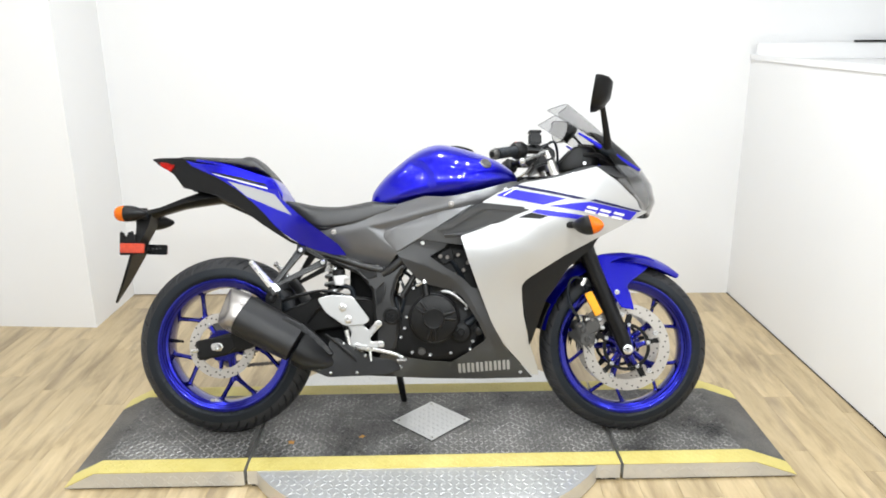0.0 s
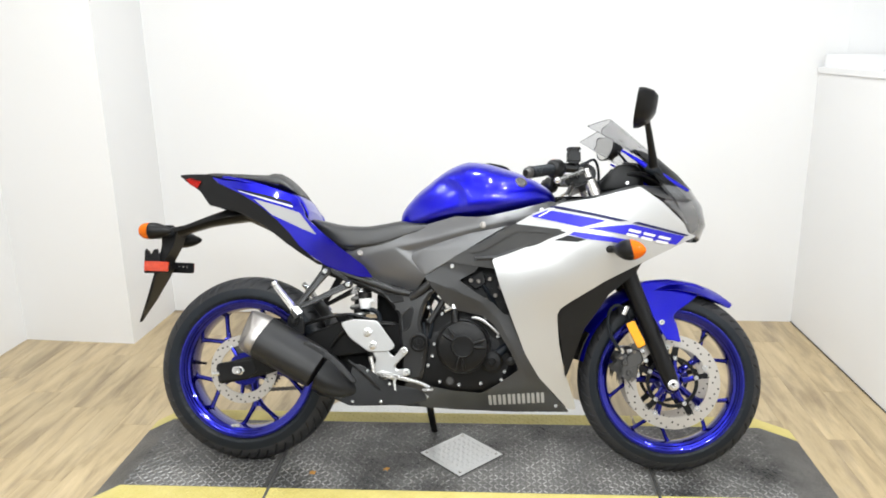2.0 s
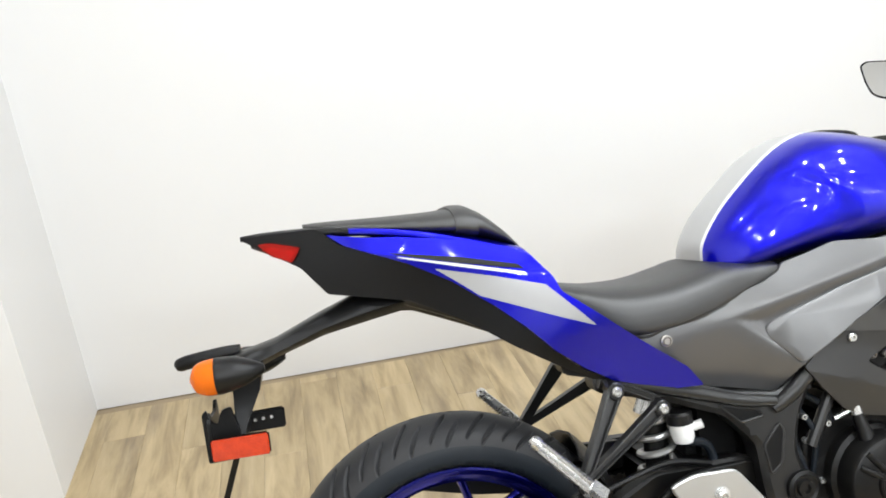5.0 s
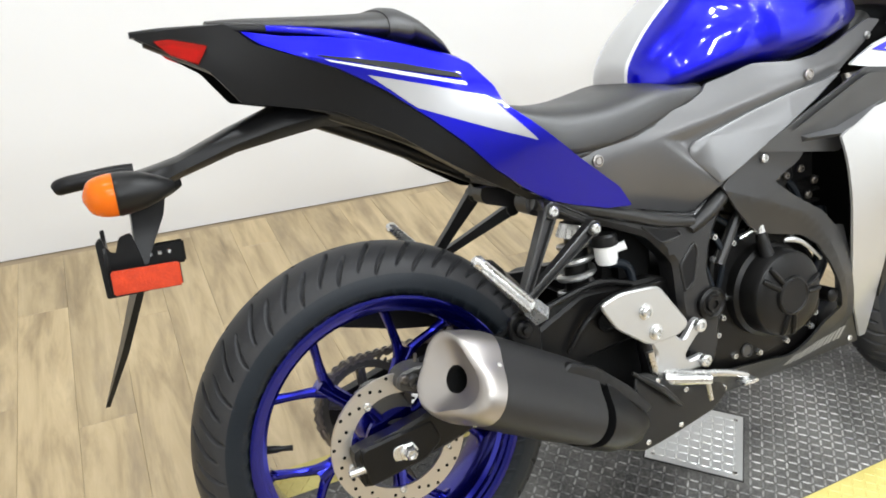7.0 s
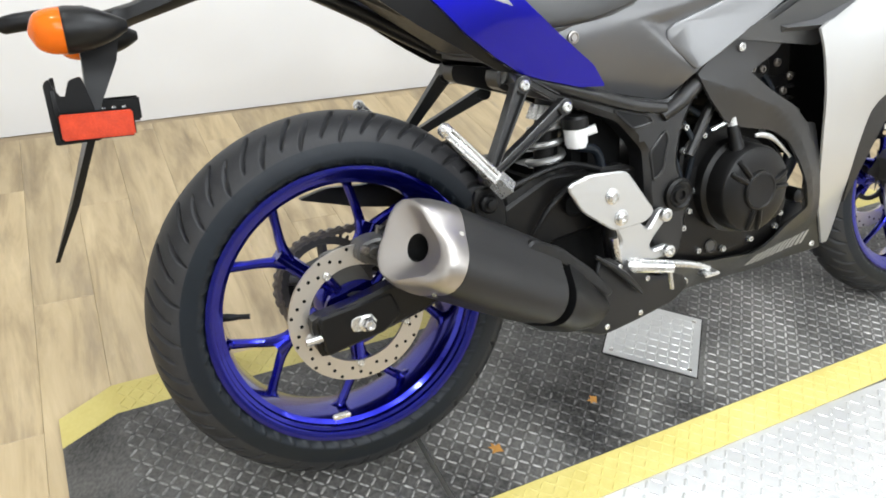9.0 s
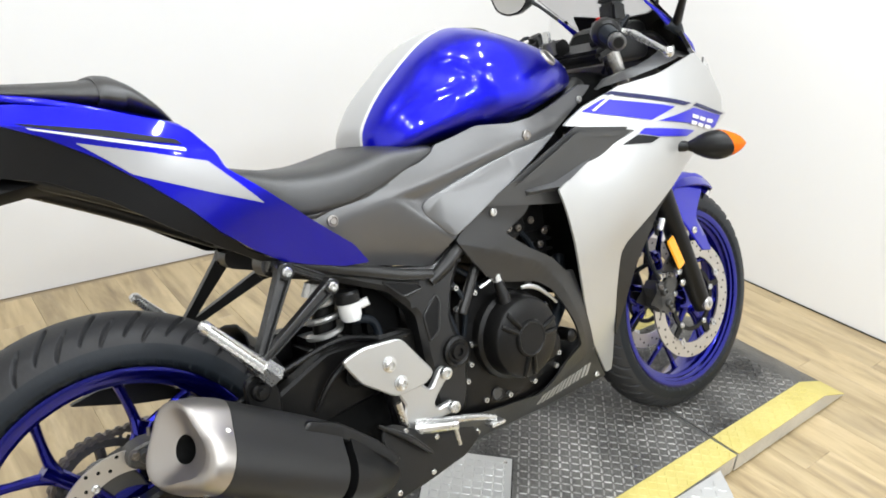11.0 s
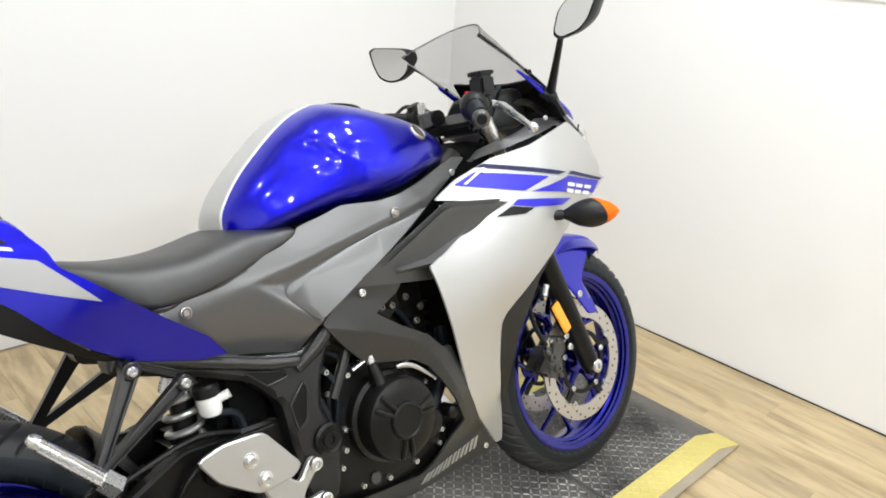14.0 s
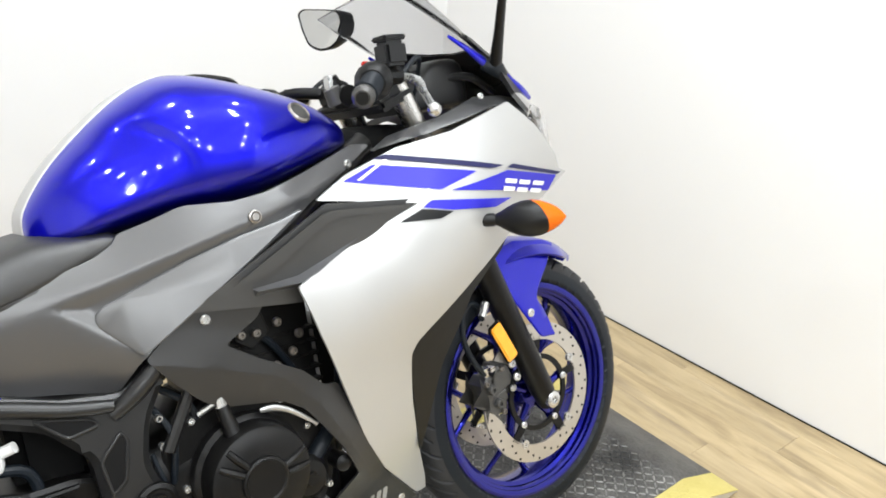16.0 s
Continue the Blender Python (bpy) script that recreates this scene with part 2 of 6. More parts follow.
def rounded(pts, r=0.006):
    """Rounds the corners of an outline in x and z."""
    out, n = [], len(pts)
    for i in range(n):
        a, b, c = Vector(pts[i - 1][:2]), Vector(pts[i][:2]), Vector(pts[(i + 1) % n][:2])
        k = min(r, 0.4 * (a - b).length, 0.4 * (c - b).length)
        p, q = b + (a - b).normalized() * k, b + (c - b).normalized() * k
        turn = (b - a).normalized().dot((c - b).normalized())
        if turn > 0.97:
            out.append(b)
        else:
            out += [p, (p + q + 2 * b) / 4, q]
    return out


def sheet(ctrl):
    """A smooth surface y(x, z) through a few points (x, z, y)."""
    c = np.array(ctrl, float)
    n = len(c)
    if n == 1:
        return lambda x, z: c[0, 2]
    d2 = ((c[:, None, :2] - c[None, :, :2]) ** 2).sum(-1)
    k = np.where(d2 > 0, d2 * np.log(d2 + 1e-12), 0.0) + 1e-4 * np.eye(n)
    p = np.c_[np.ones(n), c[:, :2]]
    a = np.block([[k, p], [p.T, 1e-9 * -np.eye(3)]])
    w = np.linalg.lstsq(a, np.r_[c[:, 2], 0, 0, 0], rcond=None)[0]

    def y(x, z):
        q = (c[:, 0] - x) ** 2 + (c[:, 1] - z) ** 2
        return float(w[:n] @ np.where(q > 0, q * np.log(q + 1e-12), 0.0) + w[n] + w[n + 1] * x + w[n + 2] * z)
    return y


def panel(outline, y, thick=0.004, grid=0.0125, roll=0.003, corner=0.006, lift=0.0, mirror=False, bm=None, cuts=()):
    """A moulded panel: an outline in x and z laid on the surface y(x, z), with rolled edges and a thickness."""
    y = y if callable(y) else (lambda x, z, c=y: c)
    out = bm
    bm = bmesh.new()
    pts = rounded(outline, corner)
    bm.faces.new([bm.verts.new((p[0], 0, p[1])) for p in pts])
    if grid:
        xs, zs = [p[0] for p in pts], [p[1] for p in pts]
        for lo, hi, no in ((min(xs), max(xs), (1, 0, 0)), (min(zs), max(zs), (0, 0, 1))):
            k = math.floor(lo / grid) + 1
            while k * grid < hi:
                bmesh.ops.bisect_plane(bm, geom=bm.verts[:] + bm.edges[:] + bm.faces[:], plane_co=[k * grid * c for c in no], plane_no=no, dist=1e-5)
                k += 1
    for (ax, az), (bx, bz) in cuts:
        bmesh.ops.bisect_plane(bm, geom=bm.verts[:] + bm.edges[:] + bm.faces[:], plane_co=(ax, 0, az), plane_no=(az - bz, 0, bx - ax), dist=1e-4)
    bmesh.ops.triangulate(bm, faces=[f for f in bm.faces if len(f.verts) > 4])
    if roll:
        bmesh.ops.inset_region(bm, faces=bm.faces[:], thickness=roll, use_even_offset=True, use_boundary=True)
    rim = {v for e in bm.edges if e.is_boundary for v in e.verts}
    for v in bm.verts:
        v.co.y = y(v.co.x, v.co.z) - lift + (roll * 0.8 if v in rim else 0.0)
    if bm.faces and sum(f.normal.y * f.calc_area() for f in bm.faces) > 0:
        bmesh.ops.reverse_faces(bm, faces=bm.faces[:])
    front = bm.faces[:]
    edge = [e for e in bm.edges if e.is_boundary]
    back = bmesh.ops.duplicate(bm, geom=bm.verts[:] + bm.edges[:] + front)
    vm = back["vert_map"]
    for v in {v for f in front for v in f.verts}:
        vm[v].co.y += thick - (roll * 0.8 if v in rim else 0.0)
    for e in edge:
        a, b = e.verts
        bm.faces.new((a, b, vm[b], vm[a]))
    if mirror:
        for v in bm.verts:
            v.co.y = -v.co.y
    if out is None:
        return bm
    me = bpy.data.meshes.new("t")
    bm.to_mesh(me)
    out.from_mesh(me)
    bpy.data.meshes.remove(me)
    bm.free()
    return out


def bolt(x, y, z, r=0.006, h=0.004, side=-1, bm=None):
    """A domed socket bolt whose head looks out sideways."""
    return lathe([(r, y), (r, y + side * h * 0.6), (r * 0.75, y + side * h), (r * 0.45, y + side * h), (r * 0.4, y + side * h * 0.4), (0.0005, y + side * h * 0.4)], x, z, 12, bm)


# ---- room ----
def quad_wall(name, a, b, z0, z1, t, label="", mat=None):
    """A wall from a to b, its thickness t to the left of that way."""
    a, b = Vector((*a, 0)), Vector((*b, 0))
    n = Vector((-(b - a).y, (b - a).x, 0)).normalized() * t
    bm = bmesh.new()
    v = [bm.verts.new(p + Vector((0, 0, z))) for z in (z0, z1) for p in (a, b, b + n, a + n)]
    for i in range(4):
        j = (i + 1) % 4
        bm.faces.new((v[i], v[j], v[j + 4], v[i + 4]))
    bm.faces.new(v[3::-1])
    bm.faces.new(v[4:])
    return link(name, bm, mat or WALL, None, label, kind="structure")


quad_wall("wall_north", (2.42, 1.432), (-0.95, 1.475), 0, CEIL, -0.12, "smooth white painted back wall")
bm = bmesh.new()
ring = [(2.405, -1.85), (4.6, -1.85), (4.6, 1.40), (2.30, 1.434)]
rings(bm, [[(x, y, z + (0.0135 * (1.434 - y) if z else 0.0)) for x, y in ring] for z in (0.0, 1.24)])
link("wall_east", bm, WALL, None, "white painted low boxed-in wall with a flat top", kind="structure")
bm = bmesh.new()
ring = [(2.49, -4.4), (4.6, -4.4), (4.6, -1.854), (2.405, -1.854)]
rings(bm, [[(x, y, z) for x, y in ring] for z in (0.0, 1.24)])
link("wall_east_end", bm, WALL, None, "white painted end of the low boxed-in wall", kind="structure")
quad_wall("wall_west", (-1.53, 1.036), (-1.62, -4.4), 0, CEIL, -0.12, "white painted side wall")
# unseen south wall: darkened here, white further east, to shape the bike's reflections
quad_wall("wall_south", (-1.62, -4.4), (2.7, -4.4), 0, CEIL, -0.12, "unseen wall darkened to stand for the dim room", DIMWALL)
quad_wall("wall_south_east", (2.704, -4.4), (4.6, -4.4), 0, CEIL, -0.12, "white painted wall")
quad_wall("wall_far_east", (4.6, -1.85), (4.6, 1.5), 0, CEIL, -0.12, "white painted wall")
quad_wall("wall_far_east_end", (4.6, -4.4), (4.6, -1.854), 0, CEIL, -0.12, "white painted wall")
quad_wall("wall_far_north", (4.6, 1.40), (2.42, 1.43), 0, CEIL, -0.12, "white painted wall")
# the boxed-out corner
bm = bmesh.new()
ring = [(-0.955, 1.003), (-0.948, 1.60), (-1.66, 1.60), (-1.66, 1.042)]
rings(bm, [[(x, y, z) for x, y in ring] for z in (0.0, CEIL)])
link("wall_corner_box", bm, WALL, None, "white painted boxed-out wall corner", kind="structure")
# lip along the front of the ledge
bm = bmesh.new()
lip = [(2.293, 1.430), (2.483, -4.4), (2.50, -4.4), (2.306, 1.430)]
rings(bm, [[(x, y, z + 0.0135 * (1.434 - y)) for x, y in lip] for z in (1.236, 1.262)])
link("ledge_lip", bm, WALL, None, "white painted lip along the ledge", kind="structure")
# dark joint between the floor and the low wall
bm = bmesh.new()
gap = [(2.2985, 1.430), (2.4035, -1.85), (2.4005, -1.85), (2.2955, 1.430)]
rings(bm, [[(x, y, z) for x, y in gap] for z in (0.0005, 0.004)])
link("floor_joint", bm, DARK, None, "thin dark joint at the foot of the wall", kind="structure")
# upstand where the ledge meets the back wall
bm = block(2.31, 4.55, 1.385, 1.40, 1.24, 1.318, 0.003)
link("ledge_upstand", bm, WALL, None, "white painted upstand board on the ledge", kind="structure")
bm = block(2.78, 4.55, 1.378, 1.40, 1.3185, 1.328, 0.002)
link("ledge_trim", bm, DARK, None, "thin dark trim on the upstand", kind="structure")
bm = bmesh.new()
rings(bm, [[(x, y, z) for x, y in ((-1.8, -4.6), (4.8, -4.6), (4.8, 1.7), (-1.8, 1.7))] for z in (CEIL, CEIL + 0.1)])
link("ceiling", bm, CEILING, None, "plain white ceiling", kind="structure")
bm = bmesh.new()
rings(bm, [[(x, y, z) for x, y in ((-1.8, -4.6), (4.8, -4.6), (4.8, 1.7), (-1.8, 1.7))] for z in (-0.1, -0.004)])
floor_ob = link("floor", bm, FLOORBED, None, "pale wood-look plank floor", kind="structure")

# ---- floor planks ----
def plank_material():
    m = shader("wood_look_plank", (0.390, 0.319, 0.222), 0.32, spec=0.8, vary=0.10, scale=3, fine=40, random_tone=0.10)
    nt = m.node_tree
    p = nt.nodes["Principled BSDF"]
    co = nt.nodes.new("ShaderNodeTexCoord")
    info = nt.nodes.new("ShaderNodeObjectInfo")
    off = nt.nodes.new("ShaderNodeVectorMath")
    off.operation = "MULTIPLY_ADD"
    off.inputs[1].default_value = (7.0, 1.0, 1.0)
    jump = nt.nodes.new("ShaderNodeCombineXYZ")
    k = nt.nodes.new("ShaderNodeMath")
    k.operation = "MULTIPLY"
    k.inputs[1].default_value = 37.0
    nt.links.new(info.outputs["Random"], k.inputs[0])
    nt.links.new(k.outputs[0], jump.inputs[0])
    nt.links.new(k.outputs[0], jump.inputs[1])
    nt.links.new(co.outputs["Object"], off.inputs[0])
    nt.links.new(jump.outputs[0], off.inputs[2])
    grain = nt.nodes.new("ShaderNodeTexNoise")
    grain.inputs["Scale"].default_value, grain.inputs["Detail"].default_value, grain.inputs["Roughness"].default_value, grain.inputs["Distortion"].default_value = 2.4, 8, 0.62, 0.5
    nt.links.new(off.outputs[0], grain.inputs["Vector"])
    ramp = nt.nodes.new("ShaderNodeValToRGB")
    e = ramp.color_ramp.elements
    e[0].position, e[0].color = 0.30, (0.228, 0.164, 0.084, 1)
    e[1].position, e[1].color = 0.72, (0.556, 0.436, 0.256, 1)
    mid = ramp.color_ramp.elements.new(0.5)
    mid.color = (0.422, 0.320, 0.176, 1)
    nt.links.new(grain.outputs["Fac"], ramp.inputs["Fac"])
    hue = next(n for n in nt.nodes if n.type == "HUE_SAT")
    blot = nt.nodes.new("ShaderNodeTexNoise")
    blot.inputs["Scale"].default_value, blot.inputs["Detail"].default_value, blot.inputs["Roughness"].default_value = 1.5, 6, 0.65
    nt.links.new(off.outputs[0], blot.inputs["Vector"])
    dark = nt.nodes.new("ShaderNodeMapRange")
    dark.inputs["From Min"].default_value, dark.inputs["From Max"].default_value = 0.52, 0.74
    dark.inputs["To Min"].default_value, dark.inputs["To Max"].default_value = 0.0, 0.75
    nt.links.new(blot.outputs["Fac"], dark.inputs["Value"])
    stain = nt.nodes.new("ShaderNodeMix")
    stain.data_type = "RGBA"
    stain.inputs["B"].default_value = (0.16, 0.116, 0.074, 1)
    nt.links.new(dark.outputs["Result"], stain.inputs["Factor"])
    nt.links.new(ramp.outputs["Color"], stain.inputs["A"])
    nt.links.new(stain.outputs["Result"], hue.inputs["Color"])
    return m


PLANK = plank_material()
PW, PL = 0.127, 0.92
def plank_mesh(length):
    """One plank, its far end at y = 0."""
    me = bpy.data.meshes.new("plank")
    bm = block(-PW / 2 + 0.0002, PW / 2 - 0.0002, -length + 0.0002, -0.0002, -0.006, 0.0, 0.0)
    bmesh.ops.bevel(bm, geom=[e for e in bm.edges if all(v.co.z > -0.001 for v in e.verts)], offset=0.0006, segments=1, affect="EDGES")
    bm.to_mesh(me)
    bm.free()
    me.materials.append(PLANK)
    return me


whole = plank_mesh(PL)
NORTH, SOUTH = 1.44, -4.40
for i in range(-13, 20):
    y = 0.35 + 2 * PL + ((i * 0.43) % 1.0) * PL
    while y > SOUTH:
        top, low = min(y, NORTH), max(y - PL, SOUTH)
        if top - low > 0.03:
            ob = new("plank", whole if top - low > PL - 1e-6 else plank_mesh(top - low))
            ob.parent = floor_ob
            ob.location = (0.06 + i * PW, top, 0)
        y -= PL

# ---- display deck ----
H = 0.060
DECK = pose(0.695, -0.045, 0, 0, 0, 1.2)
deck = thing("display_deck", "black tread-plate display deck with yellow edge stripes on the floor", "deck", DECK)


def tread(x0, x1, y0, y1, z, pitch, inside, length, width, rise, one_way=False):
    """Raised bars, turned by quarter turns from one to the next."""
    vs, fs = [], []
    for a in range(int((x1 - x0) / pitch)):
        for b in range(int((y1 - y0) / pitch)):
            x, y = x0 + (a + 0.5) * pitch, y0 + (b + 0.5) * pitch
            if not inside(x, y):
                continue
            t = radians(20 if one_way else 45 if (a + b) % 2 else -45)
            if one_way and b % 2:
                x += pitch / 2
            c, s = math.cos(t), math.sin(t)
            n = len(vs)
            for u, w, h in ((-1, 0, 0), (-0.55, -1, 0), (0.55, -1, 0), (1, 0, 0), (0.55, 1, 0), (-0.55, 1, 0), (-0.6, 0, 1), (0.6, 0, 1)):
                px, py = u * length / 2, w * width / 2
                vs.append((x + px * c - py * s, y + px * s + py * c, z + h * rise))
            fs += [(n, n + 1, n + 6), (n + 1, n + 2, n + 7, n + 6), (n + 2, n + 3, n + 7), (n + 3, n + 4, n + 7), (n + 4, n + 5, n + 6, n + 7), (n + 5, n, n + 6)]
    me = bpy.data.meshes.new("tread")
    me.from_pydata(vs, [], fs)
    return me


HW = 0.295
TOPS, BASES = (-1.07, 1.078), (-1.172, 1.218)
CUTS = (-0.585, 0.640)
# the three deck sections, with a dark gap between them
for name, a, b in (("end_section", BASES[0], CUTS[0] - 0.005), ("middle_section", CUTS[0] + 0.005, CUTS[1] - 0.005), ("end_section", CUTS[1] + 0.005, BASES[1])):
    bm = bmesh.new()
    foot = 0.010 if name == "middle_section" else 0.0065
    prof = [(a, foot), (b, foot)]
    prof += [(b, H)] if b < BASES[1] else [(b, foot + 0.003), (TOPS[1], H)]
    prof += [(a, H)] if a > BASES[0] else [(TOPS[0], H), (a, foot + 0.003)]
    rings(bm, [[(x, y, z) for x, z in prof] for y in (-HW, HW)])
    sec = part(name, bm, PLATE, deck, "aluminium tread-plate side skirt" if name == "end_section" else "")
    # recessed dark strip; its colour paints the shade under the section's skirt
    part("foot_strip", block(a + 0.012, b - 0.012, -HW + 0.006, HW - 0.006, 0.0005, foot + 0.0005, 0.0), DARK, sec, "dark strip standing for the shadow gap under the deck")
    # black top and yellow edge stripes lie on it
    for mat, nm, y0, y1 in ((DECKGREY, "black_tread_top", -HW + 0.075, HW - 0.075), (YELLOW, "yellow_stripe", -HW - 0.001, -HW + 0.075), (YELLOW, "yellow_stripe", HW - 0.075, HW + 0.001)):
        bm = bmesh.new()
        p2 = prof[2:]
        up = [(x, z + 0.0022) for x, z in p2]
        rings(bm, [[(x, y, z) for x, z in p2 + up[::-1]] for y in (y0, y1)])
        part(nm, bm, mat, sec, "worn yellow painted stripe" if mat is YELLOW else "scuffed black raised-bar tread")
    lo, hi = max(a, TOPS[0]) + 0.004, min(b, TOPS[1]) - 0.004
    for nm, y0, y1, mat, rise in (("tread_relief", -HW + 0.075, HW - 0.075, DECKBAR, 0.0019), ("stripe_relief", -HW, -HW + 0.073, YELLOW, 0.0013), ("stripe_relief", HW - 0.073, HW, YELLOW, 0.0013)):
        me = tread(lo, hi, y0, y1, H + 0.0021, 0.0172, lambda x, y: abs(x - 0.02) + abs(y - 0.005) > 0.152, 0.0200, 0.0050, rise)
        me.materials.append(mat)
        ob = new(nm, me)
        ob.parent = sec
        tagged(ob, "", "", "", "stuff")
    # bars on the skirt, upright
    for y0, sg in ((-HW - 0.0002, -1),):
        me = tread(lo - 0.05, hi + 0.05, 0.004, H - 0.004, 0.0, 0.0228, lambda x, y, lo=a + 0.016 if a > BASES[0] else lo - 0.03, hi=b - 0.016 if b < BASES[1] else hi + 0.03: lo < x < hi, 0.026, 0.006, 0.0013)
        for v in me.vertices:
            v.co = (v.co.x, y0 + sg * v.co.z, v.co.y)
        me.materials.append(PLATE)
        ob = new("skirt_relief", me)
        ob.parent = sec
        tagged(ob, "", "", "", "stuff")
# diamond plate let into the top
bm = bmesh.new()
rings(bm, [[(0.02 + 0.14 * c, 0.005 + 0.14 * s, z) for c, s in ((1, 0), (0, 1), (-1, 0), (0, -1))] for z in (H + 0.002, H + 0.005)])
dia = part("diamond_inlay", bm, PLATE, deck, "bare aluminium tread-plate square set cornerwise")
me = tread(-0.13, 0.17, -0.145, 0.155, H + 0.005, 0.0165, lambda x, y: abs(x - 0.02) + abs(y - 0.005) < 0.128, 0.0185, 0.0050, 0.0016)
me.materials.append(PLATE)
ob = new("plate_relief", me)
ob.parent = dia
tagged(ob, "", "", "", "stuff")

bm = bmesh.new()
rings(bm, [[(0.02 + 0.1435 * c, 0.005 + 0.1435 * s, z) for c, s in ((1, 0), (0, 1), (-1, 0), (0, -1))] for z in (H + 0.002, H + 0.0032)])
part("inlay_gap", bm, DARK, dia)
for c, s in ((1, 0), (0, 1), (-1, 0), (0, -1)):
    bm = bmesh.new()
    rings(bm, [[(0.02 + 0.118 * c + r * math.cos(k * math.pi / 5), 0.005 + 0.118 * s + r * math.sin(k * math.pi / 5), z) for k in range(10)] for r, z in ((0.0055, H + 0.005), (0.005, H + 0.0068), (0.002, H + 0.0072))])
    part("inlay_screw", bm, STEEL, dia)

# turntable disc beneath the deck
disc = thing("turntable_disc", "round aluminium tread-plate turntable under the deck", "turntable", pose(0.70, 0.01, 0))
R = 0.655
for side, nm in ((-1, "front_half"), (1, "rear_half")):
    edge = -0.345 if side < 0 else 0.262
    half = math.acos(abs(edge) / R)
    mid = radians(-90 if side < 0 else 90)
    arc = [(R * math.cos(mid + half * k / 24), R * math.sin(mid + half * k / 24)) for k in range(-24, 25)]
    bm = bmesh.new()
    top = H - 0.002 if side < 0 else 0.012
    rings(bm, [[(x, y, z) for x, y in arc] for z in (0.002, top)])
    leaf = part(nm, bm, PLATE, disc)
    me = tread(-0.66, 0.66, -0.66 if side < 0 else edge, edge if side < 0 else 0.66, top, 0.0235, lambda x, y: math.hypot(x, y) < R - 0.015, 0.022, 0.007, 0.0010)
    me.materials.append(PLATE)
    ob = new("plate_relief", me)
    ob.parent = leaf
    tagged(ob, "", "", "", "stuff")

# ---- motorcycle ----
BIKE = pose(0, -0.108, H + 0.006, -19.0)
bike = thing("motorcycle", "blue and silver sport motorcycle leaning on its side stand", "motorcycle", BIKE)
WB, RR, RF = 1.391, 0.307, 0.292


def wheel(name, cx, cz, R, w, rim_r, rim_w, disc_r, tyre_label):
    """A cast wheel: rim with drop centre, tyre with tread grooves, forked spokes."""
    h = rim_w / 2
    prof = [(rim_r + 0.002, -h - 0.004), (rim_r + 0.010, -h - 0.008), (rim_r + 0.011, -h - 0.011), (rim_r + 0.004, -h - 0.012), (rim_r - 0.003, -h - 0.009), (rim_r - 0.004, -h - 0.004), (rim_r - 0.0095, -h - 0.002),
            (rim_r - 0.0105, -h + 0.006), (rim_r - 0.018, -h + 0.010), (rim_r - 0.022, -h / 2), (rim_r - 0.023, 0)]
    prof = prof + [(r, -y) for r, y in prof[-2::-1]]
    inner = [(r + 0.005, y * 0.96) for r, y in prof[5:-5]]
    rim = part(name, lathe(prof + inner[::-1], cx, cz, 96, closed=True), RIMBLUE, bike, "metallic blue cast wheel with forked spokes")
    # tyre
    n, sec = 14, []
    for k in range(n + 1):
        a = math.pi * k / n
        y = -math.cos(a) * w / 2
        top = (R - rim_r) * (math.sin(a) ** 0.62)
        sec.append((rim_r + top, y))
    sec[0], sec[-1] = (rim_r + 0.004, -rim_w / 2 + 0.002), (rim_r + 0.004, rim_w / 2 - 0.002)
    tyre = part("tyre", lathe(sec + [(rim_r - 0.004, rim_w / 2 - 0.02), (rim_r - 0.004, -rim_w / 2 + 0.02)], cx, cz, 120, closed=True), RUBBER, rim, tyre_label)
    return rim, tyre, sec


rear, rear_tyre, rear_sec = wheel("rear_wheel", 0.0, RR, RR, 0.145, 0.219, 0.108, 0.110, "black rubber tyre with curved tread grooves")
front, front_tyre, front_sec = wheel("front_wheel", WB, RF, RF, 0.112, 0.219, 0.082, 0.149, "black rubber tyre with curved tread grooves")


def egg(stations, n=28, bm=None, per=5):
    """A body along x from rings (x, half width, top, bottom, squareness, how high the widest line lies)."""
    st = []
    flat = spline([s[:3] for s in stations], per)
    rest = spline([s[3:6] for s in stations], per)
    loops = []
    for (x, w, top), (bot, p, mid) in zip(flat, rest):
        zc = bot + (top - bot) * mid
        lp = []
        for k in range(n):
            a = 2 * math.pi * k / n
            c, s = math.cos(a), math.sin(a)
            y = w * math.copysign(abs(c) ** (2 / p), c)
            h = (top - zc) if s > 0 else (zc - bot)
            lp.append((x, y, zc + h * math.copysign(abs(s) ** (2 / p), s)))
        loops.append(lp)
    bm = bm or bmesh.new()
    rings(bm, loops)
    return bm


def lens(cx, cz, r, n=24):
    return [(cx + r * math.cos(2 * math.pi * k / n), cz + r * math.sin(2 * math.pi * k / n)) for k in range(n)]


# -- wheels' details --
def spokes(rim, cx, cz, phase, r0, r1, w0, side_y=0.0):
    for k in range(5):
        a = radians(phase + 72 * k)

        def at(r, d, y=side_y):
            return (cx + r * math.cos(a + radians(d)), y, cz + r * math.sin(a + radians(d)))
        bm = tube([at(r0, 0), at(0.085, 0), at(0.112, 0), at(0.134, 0)], [w0 * 1.3, w0 * 0.95, w0 * 1.0, w0 * 1.15], 10, per=3, flat=0.9)
        for d in (-15.5, 15.5):
            tube([at(0.112, d * 0.08), at(0.136, d * 0.42), at(0.165, d * 0.82), at(r1 - 0.012, d * 1.10), at(r1, d * 1.25)], [w0 * 0.85, w0 * 0.62, w0 * 0.52, w0 * 0.62, w0 * 1.25], 10, bm, 4, flat=1.0)
        part("spoke", bm, RIMBLUE, rim)


